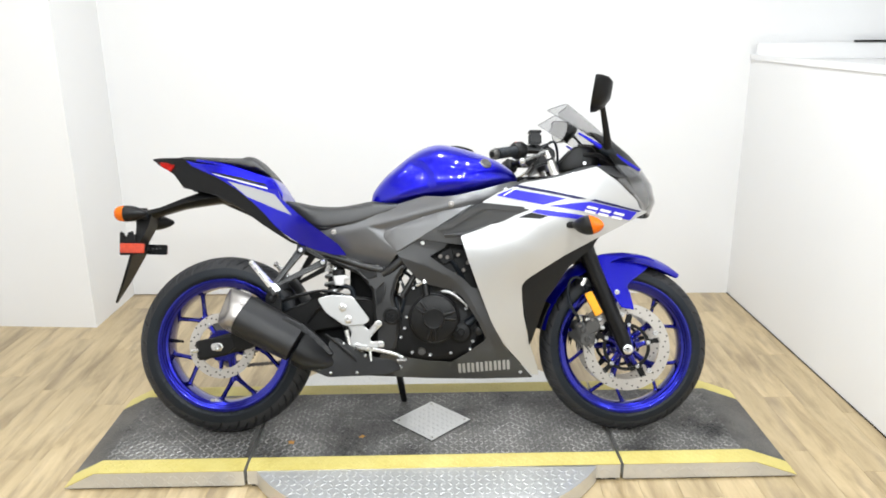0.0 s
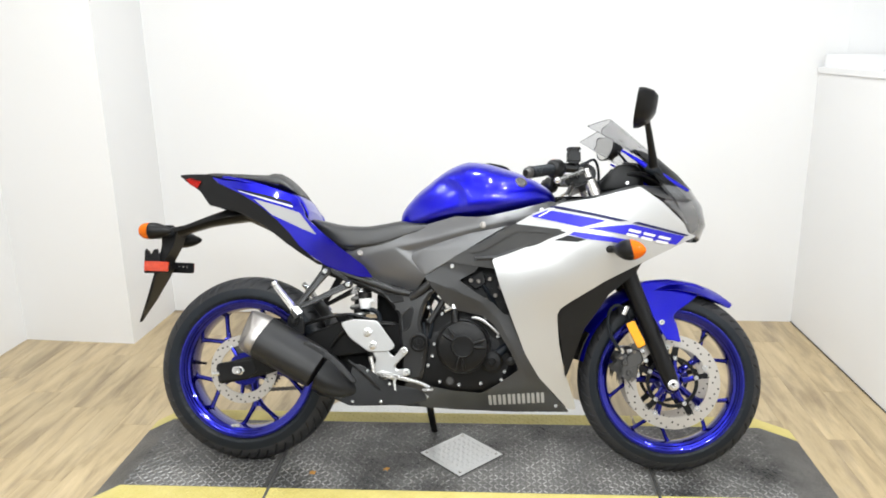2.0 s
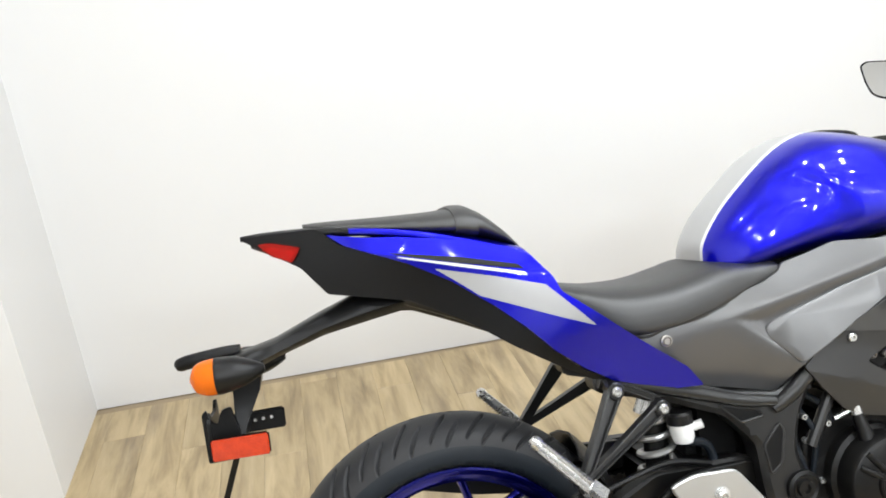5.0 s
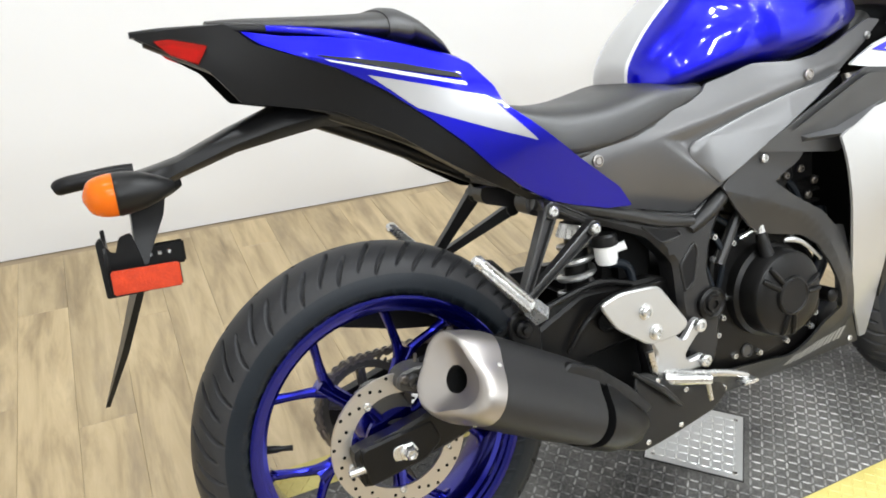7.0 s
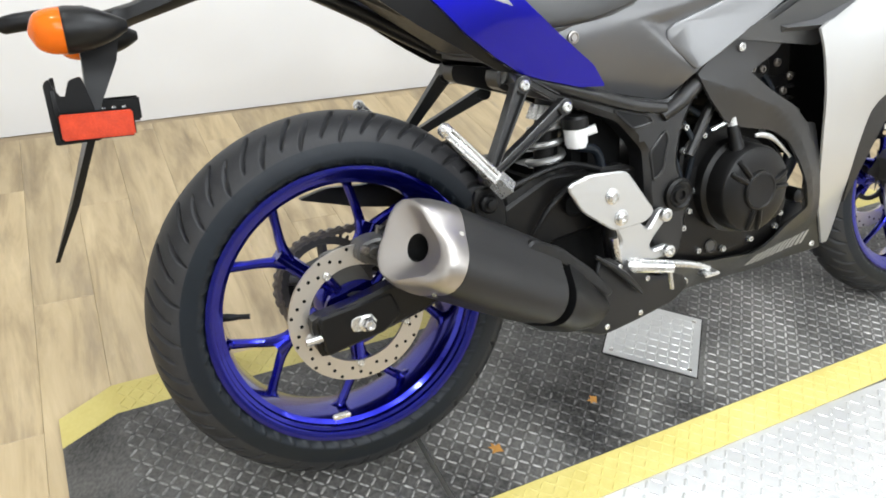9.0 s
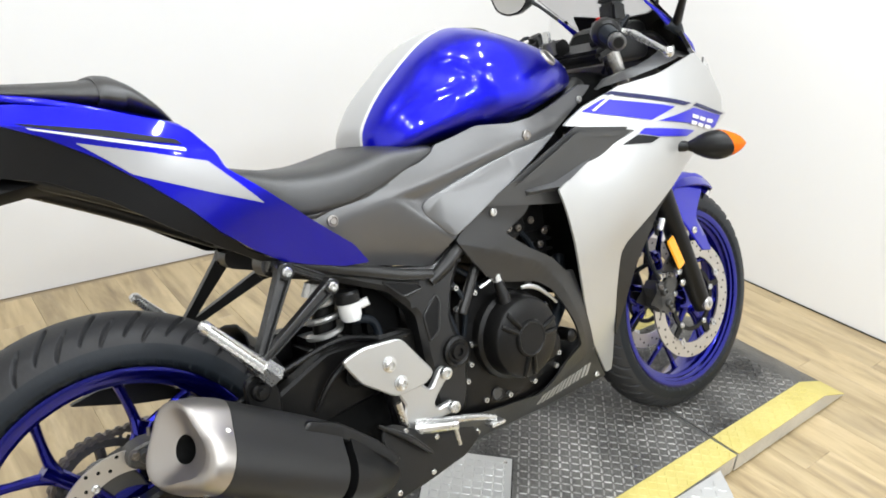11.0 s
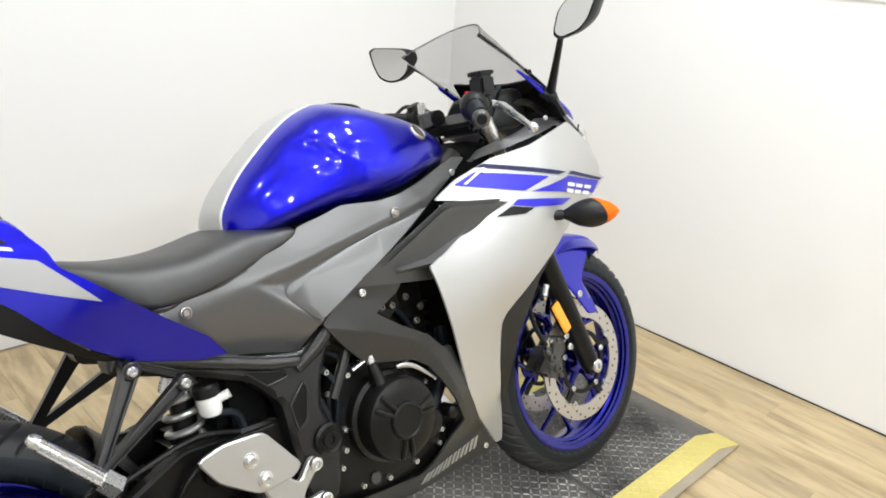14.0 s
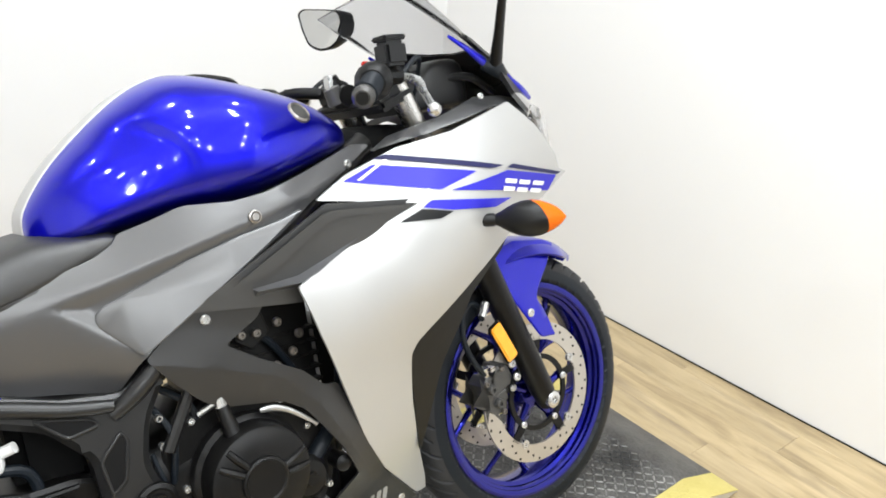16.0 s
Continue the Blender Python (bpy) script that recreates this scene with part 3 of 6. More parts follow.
def drilled(x, z, y, r_in, r_out, t, holes, seg=72):
    """A brake disc; the drillings are small dark plugs let through it."""
    bm = lathe([(r_in, y), (r_out, y), (r_out, y + t), (r_in, y + t)], x, z, seg, closed=True)
    dots = bmesh.new()
    for k in range(holes):
        a = 2 * math.pi * k / holes
        r = (r_in * 0.62 + r_out * 0.38, r_in * 0.38 + r_out * 0.62, r_in * 0.14 + r_out * 0.86)[k % 3]
        lathe([(0.0029, y - 0.0004), (0.0029, y + t + 0.0004)], x + r * math.cos(a), z + r * math.sin(a), 10, dots)
    return bm, dots


def tread_tyre(tyre, cx, cz, R, w, rim_r, rim_w, n_groove, seg=840):
    """The tyre's skin with curved grooves sunk into the tread."""
    sec, m = [], 56
    for k in range(m + 1):
        u = -1 + 2 * k / m
        a = math.pi * (u + 1) / 2
        sec.append((rim_r + (R - rim_r) * math.sin(a) ** 0.60, -math.cos(a) * w / 2, u))
    vs, fs = [], []
    per = 20
    seg = n_groove * per
    for j in range(seg):
        for r, y, u in sec:
            if abs(u) > 0.97:
                r, y = rim_r + 0.004, math.copysign(rim_w / 2 - 0.002, u)
            s = abs(y) / (w / 2)
            th = 2 * math.pi * (j / per + 1.5 * s ** 1.6) / n_groove
            q = j if u < 0 else j + per // 2
            alt = (q // per) % 2
            lo, hi = (0.10, 0.86) if alt else (0.46, 0.93)
            belly = math.sin(math.pi * min(1.0, max(0.0, (s - lo) / (hi - lo))))
            d = min(1.0, max(0.0, 1.6 + 1.5 * belly - abs(q % per - 9)))
            d *= min(1.0, max(0.0, (s - lo) / 0.05)) * min(1.0, max(0.0, (hi - s) / 0.03))
            wall = 0.0012 if s > 0.955 else 0.0
            rr = r - 0.007 * d - wall
            vs.append((cx + rr * math.cos(th), y * (1 - 0.06 * d), cz + rr * math.sin(th)))
    q = m + 1
    for j in range(seg):
        k = (j + 1) % seg
        fs += [(j * q + i, j * q + i + 1, k * q + i + 1, k * q + i) for i in range(m)]
    me = tyre.data
    me.clear_geometry()
    me.from_pydata(vs, [], fs)
    me.materials.clear()
    me.materials.append(RUBBER)
    me.materials.append(TREAD)
    for k, p in enumerate(me.polygons):
        p.use_smooth = True
        p.material_index = 1 if abs(sec[k % m][1] + sec[k % m + 1][1]) / w < 0.935 else 0


tread_tyre(rear_tyre, 0.0, RR, RR, 0.145, 0.224, 0.108, 56)
tread_tyre(front_tyre, WB, RF, RF, 0.112, 0.224, 0.082, 52)
spokes(rear, 0.0, RR, 136, 0.03, 0.206, 0.0140)
spokes(front, WB, RF, 36, 0.028, 0.206, 0.0115)
part("hub", lathe([(0.020, -0.075), (0.036, -0.070), (0.040, -0.045), (0.050, -0.03), (0.050, 0.03), (0.040, 0.05), (0.036, 0.075), (0.020, 0.078)], 0.0, RR, 40), RIMBLUE, rear)
part("hub", lathe([(0.018, -0.062), (0.034, -0.058), (0.036, -0.035), (0.044, -0.022), (0.044, 0.022), (0.036, 0.035), (0.034, 0.058), (0.018, 0.062)], WB, RF, 40), RIMBLUE, front)
bm, dots = drilled(0.0, RR, -0.087, 0.080, 0.112, 0.0045, 42)
d = part("brake_disc", bm, DISCSTEEL, rear, "drilled steel rear brake disc")
dots_ob = part("disc_drilling", dots, DARK, rear)
tagged(dots_ob, "", "", "", "stuff")
carrier = part("disc_carrier", lathe([(0.036, -0.082), (0.054, -0.082), (0.054, -0.074), (0.036, -0.074)], 0.0, RR, 40, closed=True), RIMBLUE, rear, "blue rear brake disc carrier")
for k in range(5):
    a = radians(50 + 72 * k)
    part("carrier_arm", rod((0.050 * math.cos(a), -0.080, RR + 0.050 * math.sin(a)), (0.086 * math.cos(a), -0.082, RR + 0.086 * math.sin(a)), 0.0085, 8, None, 0.006), RIMBLUE, rear)
    part("disc_bolt", bolt(0.084 * math.cos(a), -0.088, RR + 0.084 * math.sin(a), 0.0065, 0.004), ALLOY, rear)
for sgn in (-1, 1):
    y0 = -0.072 if sgn < 0 else 0.0675
    bm, dots = drilled(WB, RF, y0, 0.112, 0.149, 0.0045, 48)
    part("brake_disc", bm, DISCSTEEL, front, "drilled steel front brake disc")
    dots_ob = part("disc_drilling", dots, DARK, front)
    tagged(dots_ob, "", "", "", "stuff")
    bm = lathe([(0.0705, y0 - 0.001), (0.0815, y0 - 0.001), (0.0815, y0 + 0.005), (0.0705, y0 + 0.005)], WB, RF, 60, closed=True)
    carrier = part("disc_carrier", bm, BLACK, front, "black brake disc carrier ring with short lugs")
    face = y0 - 0.001 if sgn < 0 else y0 + 0.006
    for k in range(5):
        a = radians(11 + 72 * k)
        part("carrier_arm", panel([(WB + r * math.cos(a + da), RF + r * math.sin(a + da)) for r, da in ((0.079, 0.16), (0.092, 0.10), (0.118, 0.085), (0.118, -0.085), (0.092, -0.06), (0.079, -0.10))], y0, 0.005, 0, 0.001, 0.003), BLACK, front)
        part("hub_arm", tube([(WB + r * math.cos(a - d), y0 + sgn * -0.010 + (0.002 if r > 0.06 else 0.0), RF + r * math.sin(a - d)) for r, d in ((0.034, 0.10), (0.055, 0.04), (0.076, 0.0))], [0.013, 0.0085, 0.0095], 10, per=3, flat=0.8), RIMBLUE, front)
        part("disc_bolt", bolt(WB + 0.076 * math.cos(a), face, RF + 0.076 * math.sin(a), 0.0075, 0.005, sgn), ALLOY, front)
        b = a + radians(14)
        part("disc_bobbin", lathe([(0.0088, face + sgn * 0.003), (0.0088, face - sgn * 0.004), (0.0030, face - sgn * 0.004), (0.0030, face + sgn * 0.003)], WB + 0.1115 * math.cos(b), RF + 0.1115 * math.sin(b), 18, closed=True), ALLOY, front)
# sprocket and chain on the far side
bm = lathe([(0.070, 0.074), (0.084, 0.074), (0.084, 0.080), (0.070, 0.080)], 0.0, RR, 60, closed=True)
for k in range(43):
    a = 2 * math.pi * k / 43
    rod((0.082 * math.cos(a), 0.077, RR + 0.082 * math.sin(a)), (0.0905 * math.cos(a), 0.077, RR + 0.0905 * math.sin(a)), 0.004, 6, bm, 0.0022)
for k in range(5):
    a = radians(20 + 72 * k)
    rod((0.04 * math.cos(a), 0.077, RR + 0.04 * math.sin(a)), (0.071 * math.cos(a), 0.077, RR + 0.073 * math.sin(a)), 0.009, 8, bm)
part("sprocket", bm, GREYCAST, rear, "toothed rear chain sprocket")
bm = bmesh.new()
run = []
for k in range(40):
    a = radians(85 + 190 * k / 39)
    run.append((0.089 * math.cos(a), RR + 0.089 * math.sin(a)))
top = [(0.008 + 0.50 * k / 36, RR + 0.0887 + 0.012 * k / 36) for k in range(1, 36)]
low = [(0.008 + 0.50 * k / 36, RR - 0.0887 + 0.040 * k / 36) for k in range(1, 36)]
line = top[::-1] + run + low
pins, left = [Vector(line[0])], 0.0159
for a, b in zip(line, line[1:]):
    a, b = Vector(a), Vector(b)
    gone, span = 0.0, (b - a).length
    while span - gone > left:
        gone += left
        pins.append(a + (b - a) * (gone / span))
        left = 0.0159
    left -= span - gone
for i, (a, b) in enumerate(zip(pins, pins[1:])):
    for yy in ((0.0715, 0.0825) if i % 2 else (0.0735, 0.0805)):
        for q in (a, b):
            lathe([(0.0074, yy - 0.0009), (0.0074, yy + 0.0009)], q.x, q.y, 10, bm)
        rod((a.x, yy, a.y), (b.x, yy, b.y), 0.0046, 6, bm)
    lathe([(0.0050, 0.0740), (0.0050, 0.0800)], a.x, a.y, 8, bm)
part("drive_chain", bm, CHAIN, bike, "oily steel drive chain")
part("valve_stem", tube([(-0.198, -0.005, RR + 0.012), (-0.180, -0.012, RR + 0.011), (-0.172, -0.015, RR + 0.0108), (-0.156, -0.021, RR + 0.010)], [0.0068, 0.0060, 0.0042, 0.0046], 10, per=1), BLACK, rear)
part("valve_stem", rod((WB + 0.125, -0.005, RF + 0.148), (WB + 0.098, -0.012, RF + 0.118), 0.0040, 10, None, 0.0034), BLACK, front)
part("balance_weight", block(-0.052, -0.022, -0.050, -0.040, RR - 0.197, RR - 0.188, 0.002), ALLOY, rear)

# -- swingarm, axle, rear brake --
SWING = [(-0.085, 0.325), (-0.02, 0.338), (0.10, 0.372), (0.22, 0.425), (0.34, 0.478), (0.50, 0.47), (0.60, 0.43), (0.60, 0.37), (0.46, 0.37), (0.24, 0.350), (0.10, 0.298), (0.0, 0.272), (-0.075, 0.258)]
swing = part("swingarm", panel(SWING, sheet([(-0.08, 0.29, -0.116), (0.1, 0.33, -0.122), (0.3, 0.42, -0.118), (0.6, 0.40, -0.10)]), 0.028, 0.03, 0.006, 0.012), CAST, bike, "black box-section swingarm")
part("swingarm_arm", panel(SWING, sheet([(-0.08, 0.29, -0.116), (0.1, 0.33, -0.122), (0.3, 0.42, -0.118), (0.6, 0.40, -0.10)]), 0.028, 0.03, 0.006, 0.012, mirror=True), CAST, swing)
part("pivot_hole", lathe([(0.020, -0.119), (0.020, -0.123), (0.015, -0.124), (0.013, -0.121), (0.0005, -0.121)], 0.385, 0.420, 24), DARK, swing)
part("arm_rib", tube([(0.30, -0.124, 0.385), (0.34, -0.128, 0.436), (0.40, -0.126, 0.462), (0.50, -0.116, 0.462)], [0.003, 0.006, 0.006, 0.004], 8, per=5), CAST, swing)
part("cross_brace", block(0.36, 0.50, -0.09, 0.09, 0.385, 0.465, 0.015), CAST, swing)
part("axle_block", panel([(-0.075, 0.328), (0.045, 0.345), (0.058, 0.305), (0.03, 0.282), (-0.068, 0.264)], -0.124, 0.012, 0, 0.004, 0.008), BLACK, swing, "black axle adjuster plate")
bm = lathe([(0.015, -0.124), (0.015, -0.128), (0.0112, -0.130), (0.0112, -0.139), (0.008, -0.143), (0.006, -0.143), (0.006, -0.138), (0.0005, -0.138)], 0.0, RR - 0.001, 6)
part("axle_nut", bm, ALLOY, swing, "bright steel axle nut")
part("axle_washer", panel([(-0.026, 0.318), (0.012, 0.320), (0.012, 0.294), (-0.026, 0.294)], -0.127, 0.003, 0, 0.001, 0.012), ALLOY, swing)
part("adjuster_bolt", rod((-0.095, -0.115, 0.292), (-0.070, -0.115, 0.294), 0.007, 10), ALLOY, swing)
bm = panel([(0.0, RR + 0.092), (0.005, RR + 0.114), (0.030, RR + 0.122), (0.062, RR + 0.118), (0.096, RR + 0.104), (0.100, RR + 0.086), (0.070, RR + 0.072), (0.030, RR + 0.077)], -0.108, 0.040, 0, 0.004, 0.010)
cal = part("rear_caliper", bm, GREYCAST, bike, "grey cast rear brake caliper")
part("caliper_bracket", panel([(-0.058, RR + 0.085), (-0.048, RR + 0.106), (-0.02, RR + 0.110), (0.02, RR + 0.070), (0.035, RR + 0.03), (0.0, RR + 0.022), (-0.035, RR + 0.045)], -0.081, 0.006, 0, 0.002, 0.010), GREYCAST, cal)
for bx, bz, r in ((0.026, 0.104, 0.011), (0.066, 0.096, 0.011)):
    part("piston_boss", lathe([(r, -0.110), (r, -0.118), (r * 0.8, -0.122), (r * 0.45, -0.122), (r * 0.4, -0.118), (0.0005, -0.118)], bx, RR + bz, 18), GREYCAST, cal)
for bx, bz in ((0.012, 0.110), (0.086, 0.100)):
    part("caliper_bolt", bolt(bx, -0.113, RR + bz, 0.0075, 0.007), CHAIN, cal)
part("bleed_nipple", rod((0.04, -0.095, RR + 0.126), (0.042, -0.095, RR + 0.138), 0.003, 8), CHAIN, cal)
part("brake_hose", tube([(0.05, -0.085, RR + 0.122), (0.10, -0.098, RR + 0.128), (0.16, -0.116, RR + 0.132), (0.26, -0.130, RR + 0.168), (0.36, -0.126, RR + 0.186), (0.44, -0.115, RR + 0.165)], 0.0055, 8), BLACK, cal)

# hugger over the rear tyre and the chain guard
bm = bmesh.new()
loops = []
for k in range(9):
    a = radians(8 + 4.5 * k)
    r = 0.331
    loops.append([(r * math.cos(a) - (0.018 * abs(v) ** 2) * math.cos(a), 0.078 * v, RR + (r - 0.028 * v * v) * math.sin(a)) for v in (-1, -0.6, 0, 0.6, 1)])
back = [[(p[0] * 1.0 - 0.004 * math.cos(radians(60)), p[1], p[2] - 0.004) for p in lp] for lp in loops]
rings(bm, [lp + bk[::-1] for lp, bk in zip(loops, back)])
part("rear_hugger", bm, PLASTIC, bike, "black plastic rear wheel hugger")
part("chain_guard", panel([(-0.034, RR + 0.156), (0.016, RR + 0.168), (0.078, RR + 0.163), (0.26, RR + 0.180), (0.36, RR + 0.17), (0.36, RR + 0.118), (0.137, RR + 0.114), (0.071, RR + 0.126)], 0.070, 0.014, 0, 0.002, 0.008), PLASTIC, bike)

# -- exhaust --
def tri_ring(c, ax, size, n=36, squash=1.0, turn=0.0, tri=0.13):
    """A rounded three-cornered ring round the axis."""
    ax = Vector(ax).normalized()
    out = Vector((0, -1, 0))
    out = (out - ax * out.dot(ax)).normalized()
    up = out.cross(ax).normalized()
    if up.z < 0:
        up = -up
    lp = []
    for k in range(n):
        a = 2 * math.pi * k / n
        r = size * (1 + tri * math.cos(3 * (a - radians(90 + turn))))
        lp.append(Vector(c) + out * math.cos(a) * r * squash + up * math.sin(a) * r)
    return lp


AX = Vector((-0.235, -0.020, 0.131)).normalized()
C0 = Vector((0.272, -0.190, 0.317))
bm = bmesh.new()
rings(bm, [tri_ring(C0 + AX * d, AX, s, 40, 1.0, 20) for d, s in ((0.0, 0.056), (0.004, 0.0635), (0.05, 0.066), (0.12, 0.067), (0.2025, 0.0675), (0.2035, 0.063))])
can = part("silencer", bm, CANISTER, bike, "matte dark grey exhaust silencer with a silver end cap")
RIMAX = Vector((-0.80, -0.40, 0.30)).normalized()
end = C0 + AX * 0.203
bm = bmesh.new()
prof = [tri_ring(end + AX * 0.001, AX, 0.0680, 40, 1.0, 20), tri_ring(end + AX * 0.016, AX, 0.0678, 40, 1.0, 22), tri_ring(end + AX * 0.036, AX * 0.7 + RIMAX * 0.3, 0.065, 40, 1.0, 24), tri_ring(end + AX * 0.050, AX * 0.35 + RIMAX * 0.65, 0.061, 40, 1.0, 25),
        tri_ring(end + AX * 0.057, RIMAX, 0.0575, 40, 1.0, 25), tri_ring(end + AX * 0.058, RIMAX, 0.0535, 40, 1.0, 25), tri_ring(end + AX * 0.054, RIMAX, 0.0475, 40, 1.0, 25), tri_ring(end + AX * 0.046, RIMAX, 0.032, 40, 0.9, 25, 0.08), tri_ring(end + AX * 0.041, RIMAX, 0.0205, 40, 0.92, 25, 0.02)]
rings(bm, prof, True, False)
part("end_cap", bm, CAPMAT, can, "brushed silver three-cornered end cap", 50)
bm = bmesh.new()
bore = rings(bm, [tri_ring(end + AX * d, RIMAX, r, 40, 0.92, 25, 0.02) for d, r in ((0.0412, 0.0206), (0.034, 0.0196), (-0.03, 0.0190))], True, False)
bm.faces.new(bore[-1])
part("outlet_bore", bm, DARK, can, "dark exhaust outlet")
for k in (0.9, 2.4, 4.2, 5.4):
    q = tri_ring(end + AX * 0.010, AX, 0.0680, 40, 1.0, 20)[int(k * 40 / 6.283)]
    part("rivet", rod(q, q + (q - end).normalized() * 0.002, 0.004, 8), STEEL, can)
# shrouds ahead of the silencer
bm = bmesh.new()
rings(bm, [tri_ring(C0 + Vector(d), AX, s, 40, 1.0, 20) for d, s in (((0.010, 0.001, -0.006), 0.050), ((0.011, 0.001, -0.0065), 0.0640), ((0.04, 0.004, -0.028), 0.061), ((0.09, 0.014, -0.052), 0.046), ((0.135, 0.03, -0.066), 0.024), ((0.155, 0.036, -0.070), 0.006))])
part("front_shroud", bm, PLASTIC, can, "matte black tapered exhaust shroud")
HSY = sheet([(0.24, 0.40, -0.205), (0.28, 0.30, -0.205), (0.40, 0.26, -0.195), (0.38, 0.36, -0.185), (0.52, 0.30, -0.160), (0.62, 0.24, -0.140)])
part("heat_shield", panel([(0.228, 0.402), (0.245, 0.412), (0.30, 0.386), (0.36, 0.336), (0.402, 0.288), (0.388, 0.280), (0.335, 0.328), (0.285, 0.368)], HSY, 0.012, 0.02, 0.004, 0.006, lift=0.014), PLASTIC, can, "black exhaust heat shield")
part("lower_guard", panel([(0.385, 0.340), (0.41, 0.338), (0.47, 0.300), (0.53, 0.272), (0.60, 0.262), (0.62, 0.228), (0.57, 0.212), (0.38, 0.212), (0.325, 0.236), (0.345, 0.262), (0.37, 0.288)], HSY, 0.006, 0.02, 0.003, 0.008), PLASTIC, can)
for bx, bz in ((0.352, 0.240), (0.39, 0.226), (0.475, 0.224), (0.43, 0.318), (0.50, 0.278)):
    part("guard_bolt", bolt(bx, HSY(bx, bz) - 0.001, bz, 0.005, 0.003), ALLOY, can)
part("guard_ridge", tube([(0.372, HSY(0.372, 0.356) - 0.008, 0.352), (0.43, HSY(0.43, 0.31) - 0.012, 0.308), (0.475, HSY(0.475, 0.262) - 0.010, 0.262)], [0.003, 0.0065, 0.003], 8, per=4), PLASTIC, can)
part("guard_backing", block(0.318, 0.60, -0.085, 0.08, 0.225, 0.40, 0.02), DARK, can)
part("header_pipe", tube([(0.35, -0.16, 0.275), (0.5, -0.11, 0.235), (0.7, -0.04, 0.215), (0.85, 0, 0.22), (0.93, 0, 0.30), (0.93, 0, 0.42)], [0.035, 0.030, 0.024, 0.022, 0.020, 0.020], 14), CANISTER, can)
part("mount_bracket", panel([(0.172, 0.492), (0.205, 0.497), (0.222, 0.468), (0.225, 0.425), (0.178, 0.42), (0.168, 0.465)], -0.176, 0.010, 0, 0.003, 0.012), BLACK, can)
part("mount_bolt", lathe([(0.0145, -0.176), (0.0145, -0.184), (0.011, -0.187), (0.007, -0.187), (0.007, -0.192), (0.0005, -0.193)], 0.191, 0.470, 20), BLACK, can)

# -- frame --
FR = [(0.26, 0.655), (0.345, 0.640), (0.44, 0.606), (0.50, 0.585), (0.575, 0.572), (0.61, 0.60), (0.665, 0.655), (0.69, 0.645), (0.635, 0.578), (0.603, 0.525), (0.590, 0.470), (0.600, 0.432), (0.618, 0.400), (0.612, 0.365), (0.598, 0.29), (0.535, 0.285), (0.535, 0.345), (0.524, 0.42), (0.520, 0.495), (0.475, 0.548), (0.38, 0.588), (0.26, 0.625)]
FRY = sheet([(0.26, 0.64, -0.106), (0.40, 0.61, -0.112), (0.50, 0.58, -0.126), (0.60, 0.58, -0.134), (0.57, 0.45, -0.140), (0.58, 0.32, -0.140), (0.68, 0.65, -0.135)])
frame_ob = part("main_frame", panel(FR, FRY, 0.045, 0.03, 0.010, 0.012), FRAMEMAT, bike, "satin black frame and swingarm pivot plate")
part("frame_side", panel(FR, FRY, 0.045, 0.03, 0.010, 0.012, mirror=True), FRAMEMAT, frame_ob)
for pts in ([(0.462, 0.570), (0.530, 0.552), (0.538, 0.540), (0.498, 0.534)], [(0.530, 0.490), (0.562, 0.524), (0.568, 0.508), (0.556, 0.455), (0.536, 0.440)]):
    ring = rounded(pts, 0.006)
    # nothing is sunk: a black panel on the surface paints the recess's shade
    part("pressed_recess", panel(pts, FRY, 0.003, 0.02, 0.0, 0.006, 0.0006), BLACK, frame_ob)
    lip = [(x, FRY(x, z) - 0.0005, z) for x, z in ring + ring[:1]]
    part("recess_edge", tube(lip, 0.0026, 8, per=1), FRAMEMAT, frame_ob)
for sgn in (-1, 1):
    part("frame_tube", tube([(x, sgn * y, z) for x, y, z in ((0.265, 0.110, 0.646), (0.345, 0.116, 0.624), (0.44, 0.122, 0.593), (0.505, 0.129, 0.572), (0.560, 0.137, 0.562))], [0.012, 0.012, 0.0115, 0.011, 0.009], 14), FRAMEMAT, frame_ob)
    part("frame_tube", tube([(x, sgn * y, z) for x, y, z in ((0.556, 0.134, 0.548), (0.592, 0.140, 0.572), (0.630, 0.142, 0.606), (0.675, 0.138, 0.652))], [0.010, 0.0135, 0.0135, 0.012], 14), FRAMEMAT, frame_ob)
bm = lathe([(0.030, -0.137), (0.030, -0.147), (0.024, -0.150), (0.020, -0.147), (0.016, -0.147), (0.014, -0.152), (0.008, -0.152), (0.007, -0.148), (0.0005, -0.148)], 0.588, 0.408, 24)
part("pivot_cap", bm, CAST, frame_ob, "black swingarm pivot cap")
part("subframe_rail", tube([(0.46, -0.085, 0.602), (0.36, -0.088, 0.628), (0.10, -0.055, 0.77), (-0.05, -0.035, 0.84)], 0.012, 12), FRAMEMAT, frame_ob)
part("subframe_rail", tube([(0.50, 0.125, 0.598), (0.36, 0.118, 0.628), (0.10, 0.09, 0.76), (-0.05, 0.06, 0.83)], 0.015, 12), FRAMEMAT, frame_ob)
part("frame_spar", tube([(0.62, -0.125, 0.59), (0.80, -0.12, 0.72), (1.06, -0.06, 0.86)], 0.022, 12), FRAMEMAT, frame_ob)
part("frame_spar", tube([(0.62, 0.125, 0.59), (0.80, 0.12, 0.72), (1.06, 0.06, 0.86)], 0.022, 12), FRAMEMAT, frame_ob)
part("frame_strut", tube([(0.69, -0.125, 0.585), (0.62, -0.13, 0.47)], 0.010, 10), FRAMEMAT, frame_ob)

